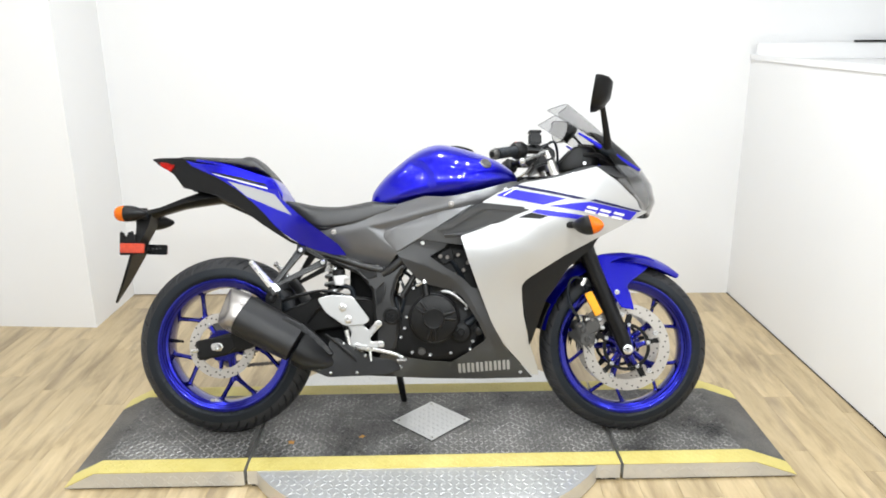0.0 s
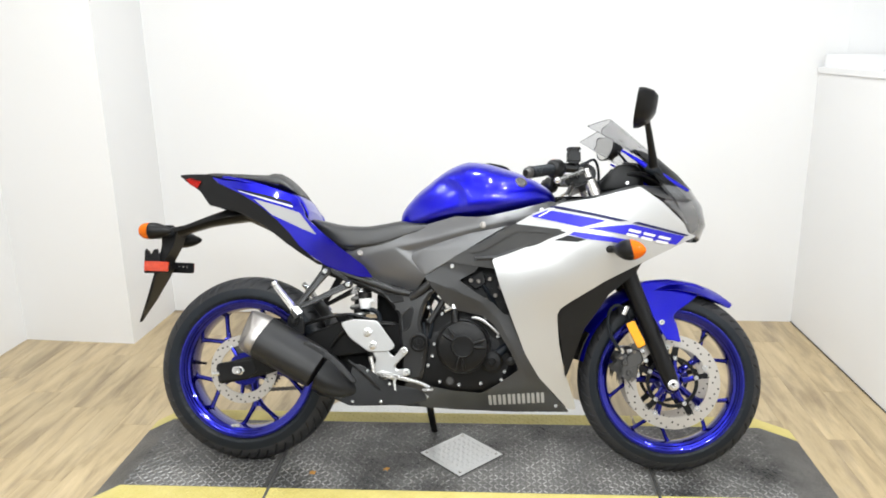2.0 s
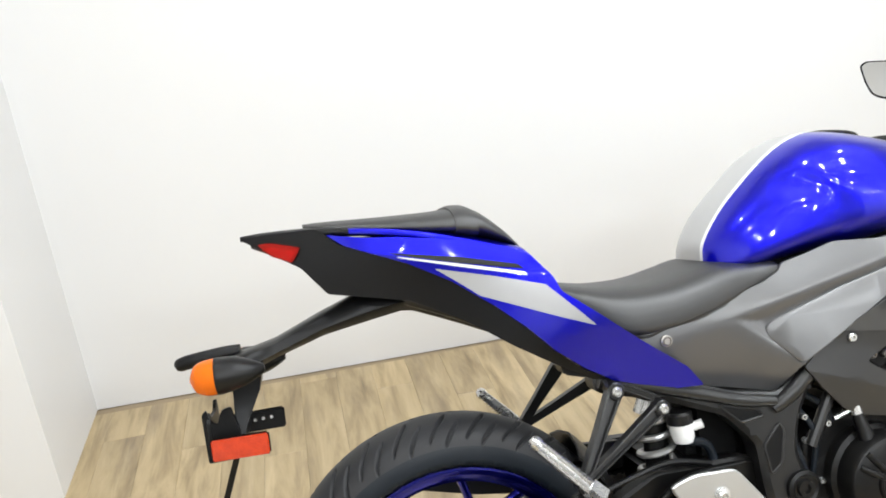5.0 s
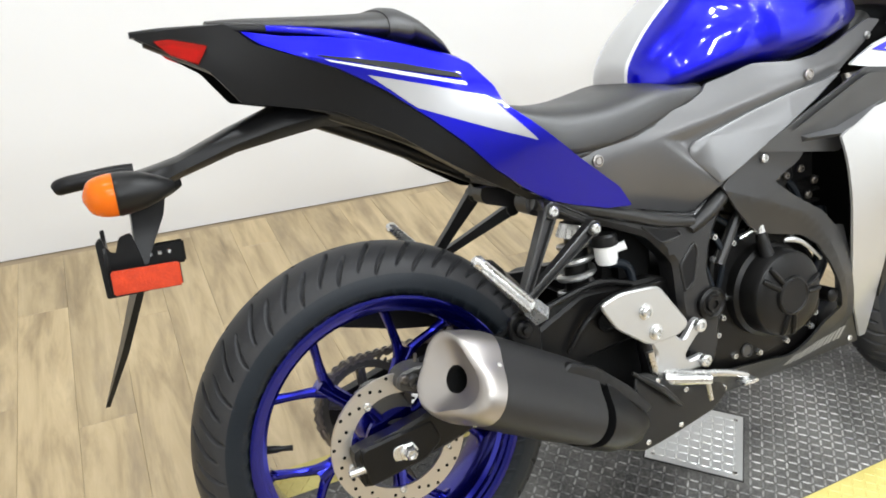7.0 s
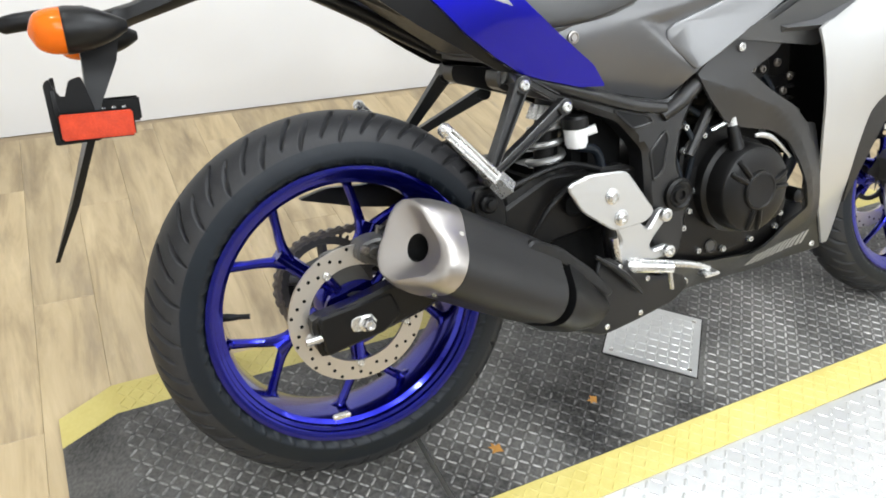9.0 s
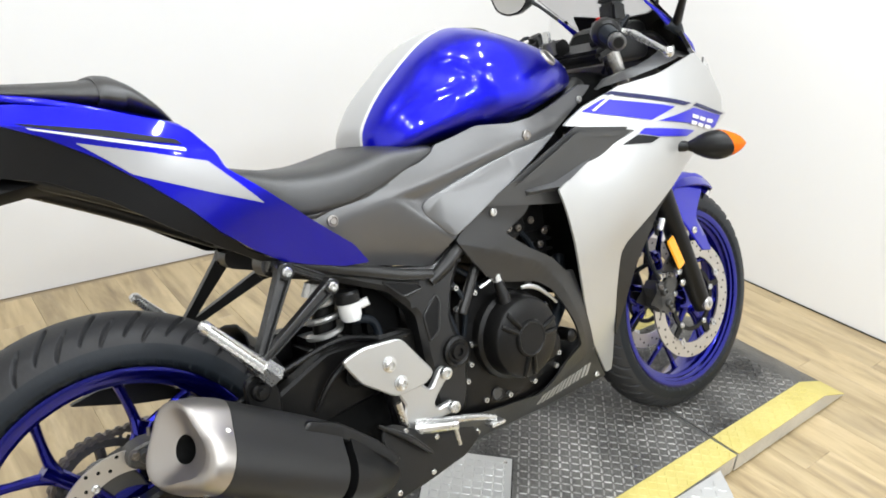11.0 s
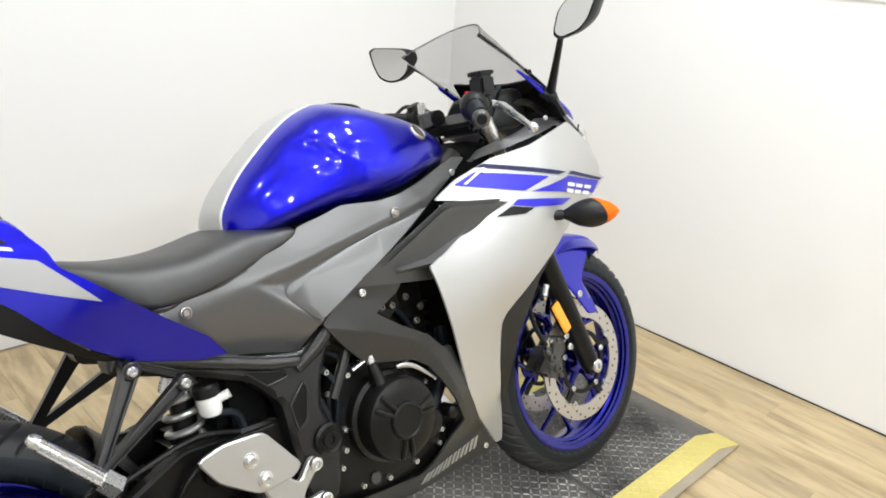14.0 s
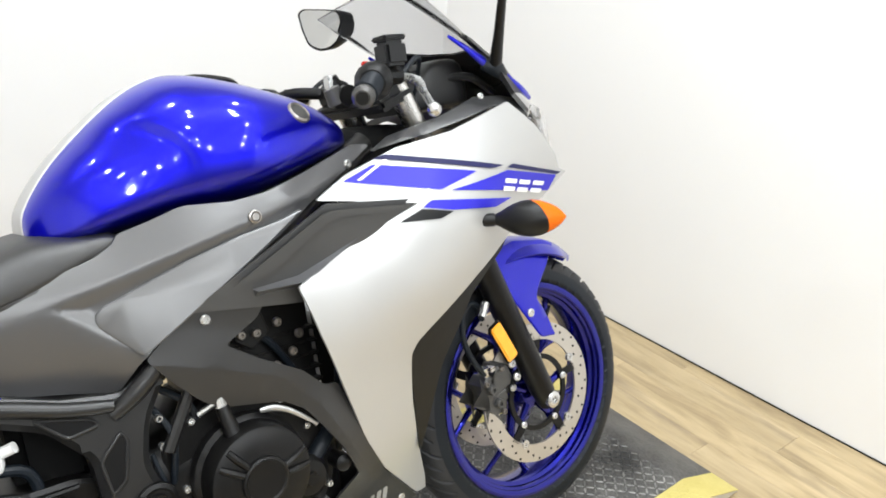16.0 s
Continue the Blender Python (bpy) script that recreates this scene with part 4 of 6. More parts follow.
# -- pillion foot rests --
def channel_beam(a, b, w0, w1, deep, out, bm=None):
    """A cast arm with a channel along its outer face."""
    a, b = Vector(a), Vector(b)
    way = (b - a).normalized()
    out = (Vector(out) - way * way.dot(Vector(out))).normalized()
    side = way.cross(out)
    sec = ((-1, -1), (1, -1), (1, 0.85), (0.85, 1), (0.60, 1), (0.48, 0.25), (-0.48, 0.25), (-0.60, 1), (-0.85, 1), (-1, 0.85))
    bm = bm or bmesh.new()
    rings(bm, [[p + side * u * w / 2 + out * v * deep / 2 for u, v in sec] for p, w in ((a, w0), (a * 0.5 + b * 0.5, (w0 + w1) * 0.46), (b, w1))])
    return bm


for sgn in (-1, 1):
    out = (0, sgn, 0)
    up, low, foot = (0.281, sgn * 0.134, 0.632), (0.356, sgn * 0.134, 0.590), (0.193, sgn * 0.178, 0.508)
    br = part("rest_bracket", channel_beam(up, foot, 0.027, 0.015, 0.017, out), FRAMEMAT, bike, "black forked pillion footrest bracket")
    part("bracket_arm", channel_beam(low, foot, 0.023, 0.013, 0.016, out), FRAMEMAT, br)
    part("bracket_link", channel_beam((0.288, sgn * 0.124, 0.640), (0.352, sgn * 0.124, 0.604), 0.016, 0.014, 0.010, out), FRAMEMAT, br)
    for (bx, by, bz), r in ((up, 0.0145), (low, 0.0135), (foot, 0.0125)):
        y0, y1 = by - sgn * 0.010, by + sgn * 0.011
        part("bracket_boss", lathe([(r, y0), (r, y1 - sgn * 0.002), (r * 0.85, y1), (0.0005, y1)], bx, bz, 20), FRAMEMAT, br)
        part("bracket_bolt", bolt(bx, y1, bz, 0.0085, 0.006, sgn), ALLOY, br)
    part("bracket_post", channel_beam((0.282, sgn * 0.104, 0.654), up, 0.034, 0.028, 0.018, out), FRAMEMAT, br)
    heel, toe = Vector((0.206, sgn * 0.200, 0.499)), Vector((0.128, sgn * 0.182, 0.588))
    way = (toe - heel).normalized()
    bm = tube([heel, heel * 0.5 + toe * 0.5, toe], [0.0125, 0.0115, 0.0085], 10, per=3, flat=0.6)
    part("footpeg", bm, ALLOY, br, "polished alloy folding pillion peg")
    part("peg_tip", tube([toe - way * 0.004, toe + way * 0.006, toe + way * 0.011], [0.0105, 0.0105, 0.006], 12, per=1), ALLOY, br)
    part("peg_knuckle", rod(heel - way * 0.012, heel + way * 0.016, 0.0165, 4, None, 0.0155), ALLOY, br, "bright square peg knuckle")
    for off in (-0.0065, 0.0065):
        o = Vector((0.5 * off, sgn * 0.0075, off))
        part("peg_rail", tube([heel + way * 0.018 + o, toe - way * 0.004 + o], [0.0032, 0.0024], 6), STEEL, br)

# -- rider foot rest and brake pedal, near side --
rest = part("heel_plate", panel([(0.338, 0.468), (0.383, 0.480), (0.457, 0.476), (0.517, 0.396), (0.497, 0.380), (0.432, 0.376), (0.368, 0.420)], -0.168, 0.006, 0, 0.0025, 0.012), SATIN, bike, "silver alloy heel plate")
for bx, bz in ((0.426, 0.438), (0.444, 0.398)):
    part("heel_bolt", lathe([(0.014, -0.168), (0.014, -0.170), (0.010, -0.171), (0.010, -0.175), (0.006, -0.177), (0.005, -0.174), (0.0005, -0.174)], bx, bz, 20), ALLOY, rest)
bm = panel([(0.437, 0.382), (0.487, 0.384), (0.510, 0.361), (0.535, 0.392), (0.549, 0.394), (0.556, 0.378), (0.524, 0.346), (0.514, 0.333), (0.520, 0.322), (0.555, 0.326), (0.564, 0.316), (0.560, 0.304), (0.505, 0.301), (0.488, 0.288), (0.457, 0.289), (0.441, 0.318), (0.454, 0.350)], -0.158, 0.012, 0.0125, 0.004, 0.006)
part("rest_hanger", bm, SATIN, rest, "silver alloy footrest hanger")
for bx, bz in ((0.544, 0.383), (0.552, 0.315)):
    part("hanger_bolt", lathe([(0.0115, -0.158), (0.0115, -0.166), (0.008, -0.168), (0.006, -0.168), (0.005, -0.164), (0.0005, -0.164)], bx, bz, 16), ALLOY, rest)
part("rider_peg", tube([(0.462, -0.165, 0.306), (0.494, -0.188, 0.305), (0.525, -0.206, 0.303)], [0.011, 0.0095, 0.0085], 10, per=3), ALLOY, rest, "alloy rider footpeg")
part("peg_feeler", rod((0.519, -0.203, 0.300), (0.524, -0.204, 0.264), 0.004, 8), ALLOY, rest)
bm = tube([(0.452, -0.150, 0.318), (0.52, -0.165, 0.300), (0.585, -0.178, 0.288), (0.628, -0.182, 0.272)], [0.009, 0.007, 0.0065, 0.006], 8, per=3, flat=0.7)
block(0.606, 0.640, -0.198, -0.174, 0.262, 0.269, 0.002, bm)
part("brake_pedal", bm, ALLOY, rest, "silver rear brake pedal")
part("master_cylinder", rod((0.435, -0.145, 0.385), (0.448, -0.145, 0.300), 0.013, 12), CAST, rest)
part("spring_coil", rod((0.436, -0.158, 0.362), (0.446, -0.158, 0.31), 0.008, 8), STEEL, rest)
res = part("brake_reservoir", tube([(0.406, -0.098, 0.512), (0.406, -0.098, 0.520), (0.404, -0.098, 0.545)], [0.016, 0.0195, 0.0205], 16, per=1), WHITE, bike, "white rear brake fluid reservoir with black cap")
part("reservoir_cap", tube([(0.404, -0.098, 0.546), (0.403, -0.098, 0.562), (0.403, -0.098, 0.566)], [0.0225, 0.0225, 0.019], 18, per=1), PLASTIC, res)
part("reservoir_tab", rod((0.424, -0.102, 0.536), (0.438, -0.110, 0.541), 0.008, 10), WHITE, res)
part("reservoir_hose", tube([(0.408, -0.098, 0.512), (0.445, -0.098, 0.500), (0.455, -0.10, 0.46), (0.438, -0.12, 0.39)], 0.008, 10), RUBBER, res)
# shock absorber
part("inner_fender", block(0.435, 0.54, -0.06, 0.06, 0.44, 0.60, 0.02), DARK, bike, "black inner mudguard behind the shock")
bm = bmesh.new()
coil = []
for k in range(97):
    a = 2 * math.pi * k / 20
    t = k / 96
    coil.append((0.372 + 0.010 * t + 0.029 * math.cos(a), -0.045 + 0.029 * math.sin(a), 0.415 + 0.135 * t))
shock = part("shock_body", tube([(0.375, -0.045, 0.39), (0.378, -0.045, 0.50), (0.386, -0.045, 0.60)], 0.021, 14), CAST, bike, "coil-over rear shock")
part("shock_spring", tube(coil, 0.0062, 8, per=1), SATIN, shock, "bright steel coil spring")
part("shock_collar", tube([(0.382, -0.045, 0.556), (0.386, -0.045, 0.580)], [0.036, 0.030], 18), ALLOY, shock)

# -- engine --
bm = egg([(0.50, 0.09, 0.44, 0.26, 5, 0.5), (0.56, 0.118, 0.47, 0.235, 5, 0.5), (0.72, 0.122, 0.50, 0.225, 5, 0.5), (0.86, 0.118, 0.46, 0.24, 5, 0.5), (0.90, 0.09, 0.42, 0.27, 5, 0.5)])
eng = part("engine_case", bm, CAST, bike, "black parallel-twin engine with bolted covers")
bm = block(0.70, 0.88, -0.115, 0.115, 0.44, 0.66, 0.012)
barrel = part("cylinder_block", bm, CAST, eng)
for k in range(6):
    part("cooling_fin", block(0.695, 0.885, -0.119, 0.119, 0.47 + k * 0.022, 0.476 + k * 0.022, 0.002), CAST, eng)
CLX, CLZ = 0.730, 0.400
bm = lathe([(0.088, -0.118), (0.088, -0.140), (0.0805, -0.145), (0.0795, -0.176), (0.0765, -0.1825), (0.070, -0.1862), (0.050, -0.1892), (0.037, -0.1905), (0.0355, -0.1955), (0.032, -0.1968), (0.0295, -0.1945), (0.0005, -0.1935)], CLX, CLZ, 72)
cover = part("clutch_cover", bm, CAST, eng, "round ribbed black clutch cover")
for a0 in (139, 8, 264):
    for da in (-10, 10):
        a = radians(a0 + da)
        part("cover_rib", tube([(CLX + 0.036 * math.cos(a), -0.191, CLZ + 0.036 * math.sin(a)), (CLX + 0.058 * math.cos(a), -0.1885, CLZ + 0.058 * math.sin(a)), (CLX + 0.072 * math.cos(a), -0.184, CLZ + 0.074 * math.sin(a))], [0.0055, 0.0060, 0.0052], 8, per=2), CAST, cover)
bm = panel([(0.612, 0.47), (0.65, 0.515), (0.73, 0.522), (0.80, 0.495), (0.86, 0.44), (0.885, 0.345), (0.85, 0.285), (0.72, 0.262), (0.64, 0.275), (0.612, 0.34)], -0.119, 0.03, 0, 0.005, 0.02)
part("side_case", bm, CAST, eng)
for bx, bz in ((0.617, 0.520), (0.615, 0.478), (0.636, 0.403), (0.617, 0.335), (0.655, 0.284), (0.716, 0.275), (0.785, 0.281), (0.850, 0.294), (0.860, 0.320), (0.855, 0.378), (0.660, 0.500), (0.70, 0.515), (0.80, 0.487), (0.838, 0.43), (0.63, 0.365)):
    part("case_bolt", bolt(bx, -0.120, bz, 0.0065, 0.008), ALLOY, eng)
part("sight_plug", lathe([(0.0135, -0.118), (0.0135, -0.124), (0.0115, -0.126), (0.010, -0.123), (0.0005, -0.123)], 0.687, 0.286, 24), GREYCAST, eng, "round oil sight glass")
part("oil_filler", tube([(0.700, -0.150, 0.515), (0.704, -0.155, 0.490), (0.708, -0.160, 0.462)], [0.010, 0.012, 0.015], 12, per=2), CAST, eng)
part("filler_cap", rod((0.700, -0.150, 0.515), (0.6985, -0.149, 0.530), 0.009, 10, None, 0.008), ALLOY, eng)
part("clutch_arm", tube([(0.756, -0.150, 0.489), (0.775, -0.153, 0.488), (0.80, -0.155, 0.476), (0.835, -0.155, 0.446), (0.842, -0.155, 0.438)], [0.0036, 0.0055, 0.0044, 0.0030, 0.0040], 10, per=3, flat=0.6), SATIN, eng, "bright clutch release arm")
part("cable_bracket", rod((0.67, -0.13, 0.508), (0.70, -0.14, 0.522), 0.005, 8), ALLOY, eng)
part("water_pump", lathe([(0.036, -0.118), (0.036, -0.138), (0.028, -0.146), (0.012, -0.148), (0.010, -0.153), (0.0005, -0.153)], 0.820, 0.352, 32), CAST, eng)
part("sensor", lathe([(0.014, -0.115), (0.014, -0.150), (0.008, -0.154), (0.0005, -0.154)], 0.880, 0.356, 16), CAST, eng)
part("coolant_hose", tube([(0.82, -0.13, 0.36), (0.87, -0.12, 0.40), (0.92, -0.09, 0.43), (0.96, -0.05, 0.50)], 0.014, 12), RUBBER, eng)
part("throttle_body", block(0.66, 0.76, -0.10, 0.10, 0.62, 0.70, 0.012), CAST, eng)
for a, b, c, r in (((0.61, -0.11, 0.54), (0.63, -0.13, 0.49), (0.62, -0.125, 0.42), 0.005), ((0.625, -0.10, 0.56), (0.66, -0.12, 0.53), (0.67, -0.12, 0.50), 0.006), ((0.60, -0.118, 0.47), (0.607, -0.128, 0.43), (0.62, -0.128, 0.40), 0.0035), ((0.76, -0.12, 0.62), (0.80, -0.13, 0.58), (0.83, -0.125, 0.53), 0.006)):
    part("cable", tube([a, b, c], r, 8), RUBBER, eng)
bm = panel([(0.742, 0.618), (0.790, 0.640), (0.800, 0.600), (0.768, 0.578), (0.742, 0.598)], -0.135, 0.012, 0, 0.002, 0.006)
part("mount_lug", bm, CAST, eng, "black cast engine mount lug")
for bx, bz in ((0.752, 0.607), (0.776, 0.604), (0.812, 0.612), (0.830, 0.560), (0.800, 0.545), (0.845, 0.585)):
    part("lug_bolt", bolt(bx, -0.137, bz, 0.0075, 0.006), CHAIN, eng)
part("radiator", block(0.985, 1.02, -0.105, 0.105, 0.40, 0.66, 0.006), DARK, bike, "black radiator behind the front wheel")
part("airbox", egg([(0.42, 0.07, 0.76, 0.62, 4, 0.5), (0.55, 0.095, 0.79, 0.60, 4, 0.5), (0.80, 0.115, 0.81, 0.66, 4, 0.5), (0.98, 0.085, 0.85, 0.70, 4, 0.5)]), DARK, bike)
part("steering_head", egg([(0.95, 0.06, 0.86, 0.78, 4, 0.5), (1.0, 0.070, 0.885, 0.76, 4, 0.5), (1.10, 0.072, 0.89, 0.76, 4, 0.5), (1.19, 0.06, 0.88, 0.78, 4, 0.5)], 20), DARK, bike)
part("battery_box", block(0.24, 0.46, -0.085, 0.085, 0.665, 0.73, 0.01), PLASTIC, bike)

# -- fairing surfaces --
SMOOTH_TAIL = sheet([(-0.27, 0.966, -0.012), (-0.185, 0.919, -0.050), (-0.15, 0.958, -0.055), (0.0, 0.93, -0.10), (0.178, 0.885, -0.115), (0.249, 0.754, -0.152), (0.436, 0.614, -0.128), (0.10, 0.78, -0.10), (0.28, 0.64, -0.118), (-0.05, 0.85, -0.075)])


def TAIL(x, z):
    """The tail's side, leaning in above the crease that carries the stripes."""
    over = ((x + 0.060) * 0.268 + (z - 0.9125)) / 1.035
    ramp = min(1.0, max(0.0, (x + 0.13) / 0.08))
    return SMOOTH_TAIL(x, z) + 0.34 * ramp * max(0.0, over + 0.004) - 0.004 * ramp


COV = sheet([(0.389, 0.69, -0.126), (0.6, 0.777, -0.130), (0.61, 0.615, -0.148), (0.79, 0.78, -0.169), (0.694, 0.651, -0.162), (0.95, 0.85, -0.150), (0.52, 0.592, -0.112), (0.574, 0.573, -0.124)])
FAIR = sheet([(0.819, 0.667, -0.212), (0.894, 0.785, -0.168), (1.25, 0.88, -0.212), (1.18, 0.704, -0.226), (1.268, 0.64, -0.165), (1.023, 0.494, -0.168), (1.09, 0.19, -0.045), (1.0, 0.35, -0.128), (0.9, 0.5, -0.185), (1.40, 0.76, -0.172), (1.02, 0.62, -0.215)])
LOW = sheet([(0.717, 0.609, -0.166), (0.61, 0.615, -0.150), (0.70, 0.516, -0.152), (0.80, 0.495, -0.154), (0.83, 0.530, -0.168), (0.613, 0.236, -0.134), (1.05, 0.19, -0.055), (0.852, 0.45, -0.162), (0.8, 0.26, -0.136), (0.8, 0.20, -0.080), (0.68, 0.205, -0.090), (0.95, 0.20, -0.065), (0.90, 0.36, -0.150), (0.82, 0.60, -0.175)])


def creased(base, line, h, w):
    """The surface with a sharp ridge raised along a line."""
    def y(x, z):
        d = 9.0
        for (ax, az), (bx, bz) in zip(line, line[1:]):
            ux, uz = bx - ax, bz - az
            t = min(1.0, max(0.0, ((x - ax) * ux + (z - az) * uz) / (ux * ux + uz * uz)))
            d = min(d, math.hypot(x - ax - t * ux, z - az - t * uz))
        return base(x, z) - h * max(0.0, 1 - d / w)
    return y


def pair(name, outline, surf, mat, label="", **kw):
    """The near-side panel and its mirror on the far side."""
    sharp = kw.pop("sharp", 35.0)
    kw["roll"] = 0.0
    a = part(name, panel(outline, surf, **kw), mat, bike, label, sharp)
    b = part(name, panel(outline, surf, mirror=True, **kw), mat, bike, label, sharp)
    return a, b


def decal(name, outline, surf, mat, hosts, lift=0.0012, label="", corner=0.002, thick=0.0008, grid=0.0125):
    """A thin colour panel on a fairing, on both sides."""
    for host, mir in zip(hosts, (False, True)):
        part(name, panel(outline, surf, thick, grid, 0.002 if thick > 0.004 else 0, corner, lift, mir), mat, host, label)


def beyond(ax, az, bx, bz, x, z):
    """How far a place lies to the left of the way from a to b."""
    ux, uz = bx - ax, bz - az
    return (ux * (z - az) - uz * (x - ax)) / math.hypot(ux, uz)


def eased(v, w=0.009):
    """Nought below zero, v above, with a soft turn between."""
    return w * math.log1p(math.exp(min(40.0, v / w)))


def faceted(base):
    """The side cover: a ridge under the tank that turns back on itself, with a channel inside the turn."""
    def y(x, z):
        top = beyond(0.50, 0.712, 0.83, 0.792, x, z)
        low = beyond(0.60, 0.622, 0.50, 0.712, x, z)
        out = base(x, z) - 0.010
        out += 0.14 * max(0.0, x - 0.86)
        out += 1.3 * max(0.0, 0.655 - z) ** 2 + 0.36 * eased(top, 0.006) + 0.17 * eased(low, 0.016)
        k = min(1.0, max(0.0, min(-top, -low)) / 0.030)
        return out + 0.011 * k * k * (3 - 2 * k)
    return y


PLAIN = COV
COV = faceted(COV)


def inset_face(x, z):
    """The inset panel leans in towards its upper edge."""
    return PLAIN(x, z) - 0.0135 + 0.10 * max(0.0, beyond(0.606, 0.621, 0.868, 0.779, x, z))



ARM = [(0.60, 0.612), (0.70, 0.575), (0.785, 0.538), (0.845, 0.475), (0.885, 0.40), (0.93, 0.30)]
LOW = creased(LOW, ARM, 0.011, 0.060)
# side covers
COVER = [(0.335, 0.712), (0.412, 0.722), (0.493, 0.741), (0.574, 0.762), (0.603, 0.776), (0.611, 0.788), (0.656, 0.799), (0.70, 0.812), (0.768, 0.807), (0.816, 0.812), (0.896, 0.832), (1.001, 0.862), (1.033, 0.857), (0.888, 0.782), (0.604, 0.614), (0.574, 0.571), (0.452, 0.600), (0.42, 0.62), (0.36, 0.665)]
RIDGE = [((0.50, 0.712), (0.83, 0.792)), ((0.60, 0.622), (0.50, 0.712))]
COV_CUTS = list(RIDGE)
for (ax, az), (bx, bz) in RIDGE:
    n = Vector((bz - az, ax - bx)).normalized()
    for k in (0.0055, 0.011, 0.0165, 0.022):
        COV_CUTS.append(((ax + n.x * k, az + n.y * k), (bx + n.x * k, bz + n.y * k)))
covers = pair("side_cover", COVER, COV, COVER_MAT, "dark grey plastic side cover under the tank", thick=0.005, grid=0.0125, corner=0.008, cuts=COV_CUTS, sharp=40.0)
decal("cover_insert", [(0.606, 0.621), (0.561, 0.672), (0.560, 0.687), (0.572, 0.697), (0.688, 0.737), (0.76, 0.757), (0.828, 0.769), (0.868, 0.779), (0.738, 0.700)], inset_face, INSERT_MAT, covers, 0.0, "paler grey inset panel", 0.008, 0.012, 0.05)
for bx, bz in ((0.389, 0.692), (0.790, 0.781)):
    part("cover_screw", lathe([(0.010, COV(bx, bz) + 0.001), (0.010, COV(bx, bz) - 0.003), (0.0078, COV(bx, bz) - 0.0038), (0.0068, COV(bx, bz) - 0.002), (0.005, COV(bx, bz) - 0.0045), (0.0005, COV(bx, bz) - 0.0045)], bx, bz, 20), CAPMAT, covers[0], "silver screw in a ring")
part("cover_screw", bolt(0.975, COV(0.975, 0.832) - 0.002, 0.832, 0.007, 0.004), ALLOY, covers[0])

# upper black fairing with its air scoop
BU = [(0.890, 0.782), (1.060, 0.762), (1.00, 0.735), (0.90, 0.690), (0.850, 0.640), (0.779, 0.650), (0.672, 0.666)]
ups = pair("upper_side_panel", BU, LOW, SCOOP_MAT, "matte black fairing panel with an air scoop", thick=0.006, corner=0.006, lift=0.004)
decal("scoop_rim", [(0.735, 0.690), (0.885, 0.772), (1.045, 0.757), (1.02, 0.750), (0.895, 0.760), (0.790, 0.697)], LOW, SCOOP_MAT, ups, 0.012, "", 0.010)
for host, s in zip(ups, (-1, 1)):
    bm = bmesh.new()
    rings(bm, [[(0.762, s * 0.176, 0.682), (0.768, s * 0.196, 0.676), (0.768, s * 0.176, 0.664)], [(0.835, s * 0.178, 0.690), (0.838, s * 0.214, 0.676), (0.835, s * 0.178, 0.662)], [(0.93, s * 0.178, 0.735), (0.94, s * 0.206, 0.722), (0.93, s * 0.178, 0.705)]])
    # shelf takes the paler cover grey to stand for light on its top
    part("scoop_shelf", bm, COVER_MAT, host)

# lower fairing: the arm over the engine and the belly
LF = [(0.672, 0.665), (0.607, 0.615), (0.640, 0.570), (0.675, 0.531), (0.702, 0.514), (0.792, 0.494), (0.824, 0.471), (0.852, 0.428), (0.878, 0.385), (0.905, 0.328), (0.844, 0.284), (0.787, 0.250), (0.696, 0.256), (0.614, 0.274), (0.548, 0.281), (0.545, 0.253), (0.60, 0.201), (0.70, 0.190), (0.90, 0.185), (1.069, 0.187), (1.01, 0.255), (0.967, 0.303), (0.926, 0.377), (0.90, 0.445), (0.879, 0.50), (0.859, 0.501), (0.825, 0.536), (0.766, 0.571), (0.716, 0.607), (0.766, 0.634), (0.779, 0.652)]
lows = pair("lower_fairing", LF, LOW, FAIRPLASTIC, "matte black lower fairing round the engine", thick=0.006, grid=0.0125, corner=0.006, cuts=list(zip(ARM, ARM[1:])), sharp=20.0)
for bx, bz, r in ((0.694, 0.651, 0.0075), (0.613, 0.236, 0.0075), (1.025, 0.208, 0.007)):
    part("fairing_screw", bolt(bx, LOW(bx, bz) - 0.001, bz, r, 0.005), ALLOY, lows[0])
# maker's mark as plain slanted bars
for k in range(6):
    x, z = 0.812 + k * 0.0305, 0.209 + 0.0017 * k
    for u in (0.0, 0.0145):
        decal("mark_bar", [(x + u, z), (x + u + 0.0095, z), (x + u + 0.0065, z + 0.035), (x + u - 0.003, z + 0.035)], LOW, MARK, lows, 0.001)
part("belly_pan", egg([(0.56, 0.075, 0.235, 0.204, 3, 0.5), (0.72, 0.075, 0.25, 0.185, 3, 0.6), (0.92, 0.055, 0.27, 0.180, 3, 0.6), (1.03, 0.035, 0.30, 0.20, 3, 0.6)]), PLASTIC, bike, "black belly pan")

# silver side fairing
SIL = [(0.893, 0.786), (0.97, 0.772), (1.049, 0.756), (0.93, 0.713), (0.820, 0.671), (0.845, 0.590), (0.878, 0.50), (0.925, 0.377), (0.97, 0.302), (1.063, 0.199), (1.089, 0.196), (1.083, 0.227), (1.049, 0.323), (1.030, 0.41), (1.024, 0.471), (1.022, 0.504), (1.033, 0.523), (1.057, 0.540), (1.163, 0.606), (1.261, 0.656), (1.339, 0.695), (1.448, 0.750), (1.42, 0.760), (1.408, 0.787), (1.339, 0.850), (1.269, 0.897), (1.133, 0.861), (1.034, 0.848), (0.949, 0.818)]
sides = pair("silver_fairing", SIL, FAIR, SILVER, "silver painted side fairing with blue stripes", thick=0.005, corner=0.005, roll=0.004, lift=0.007)
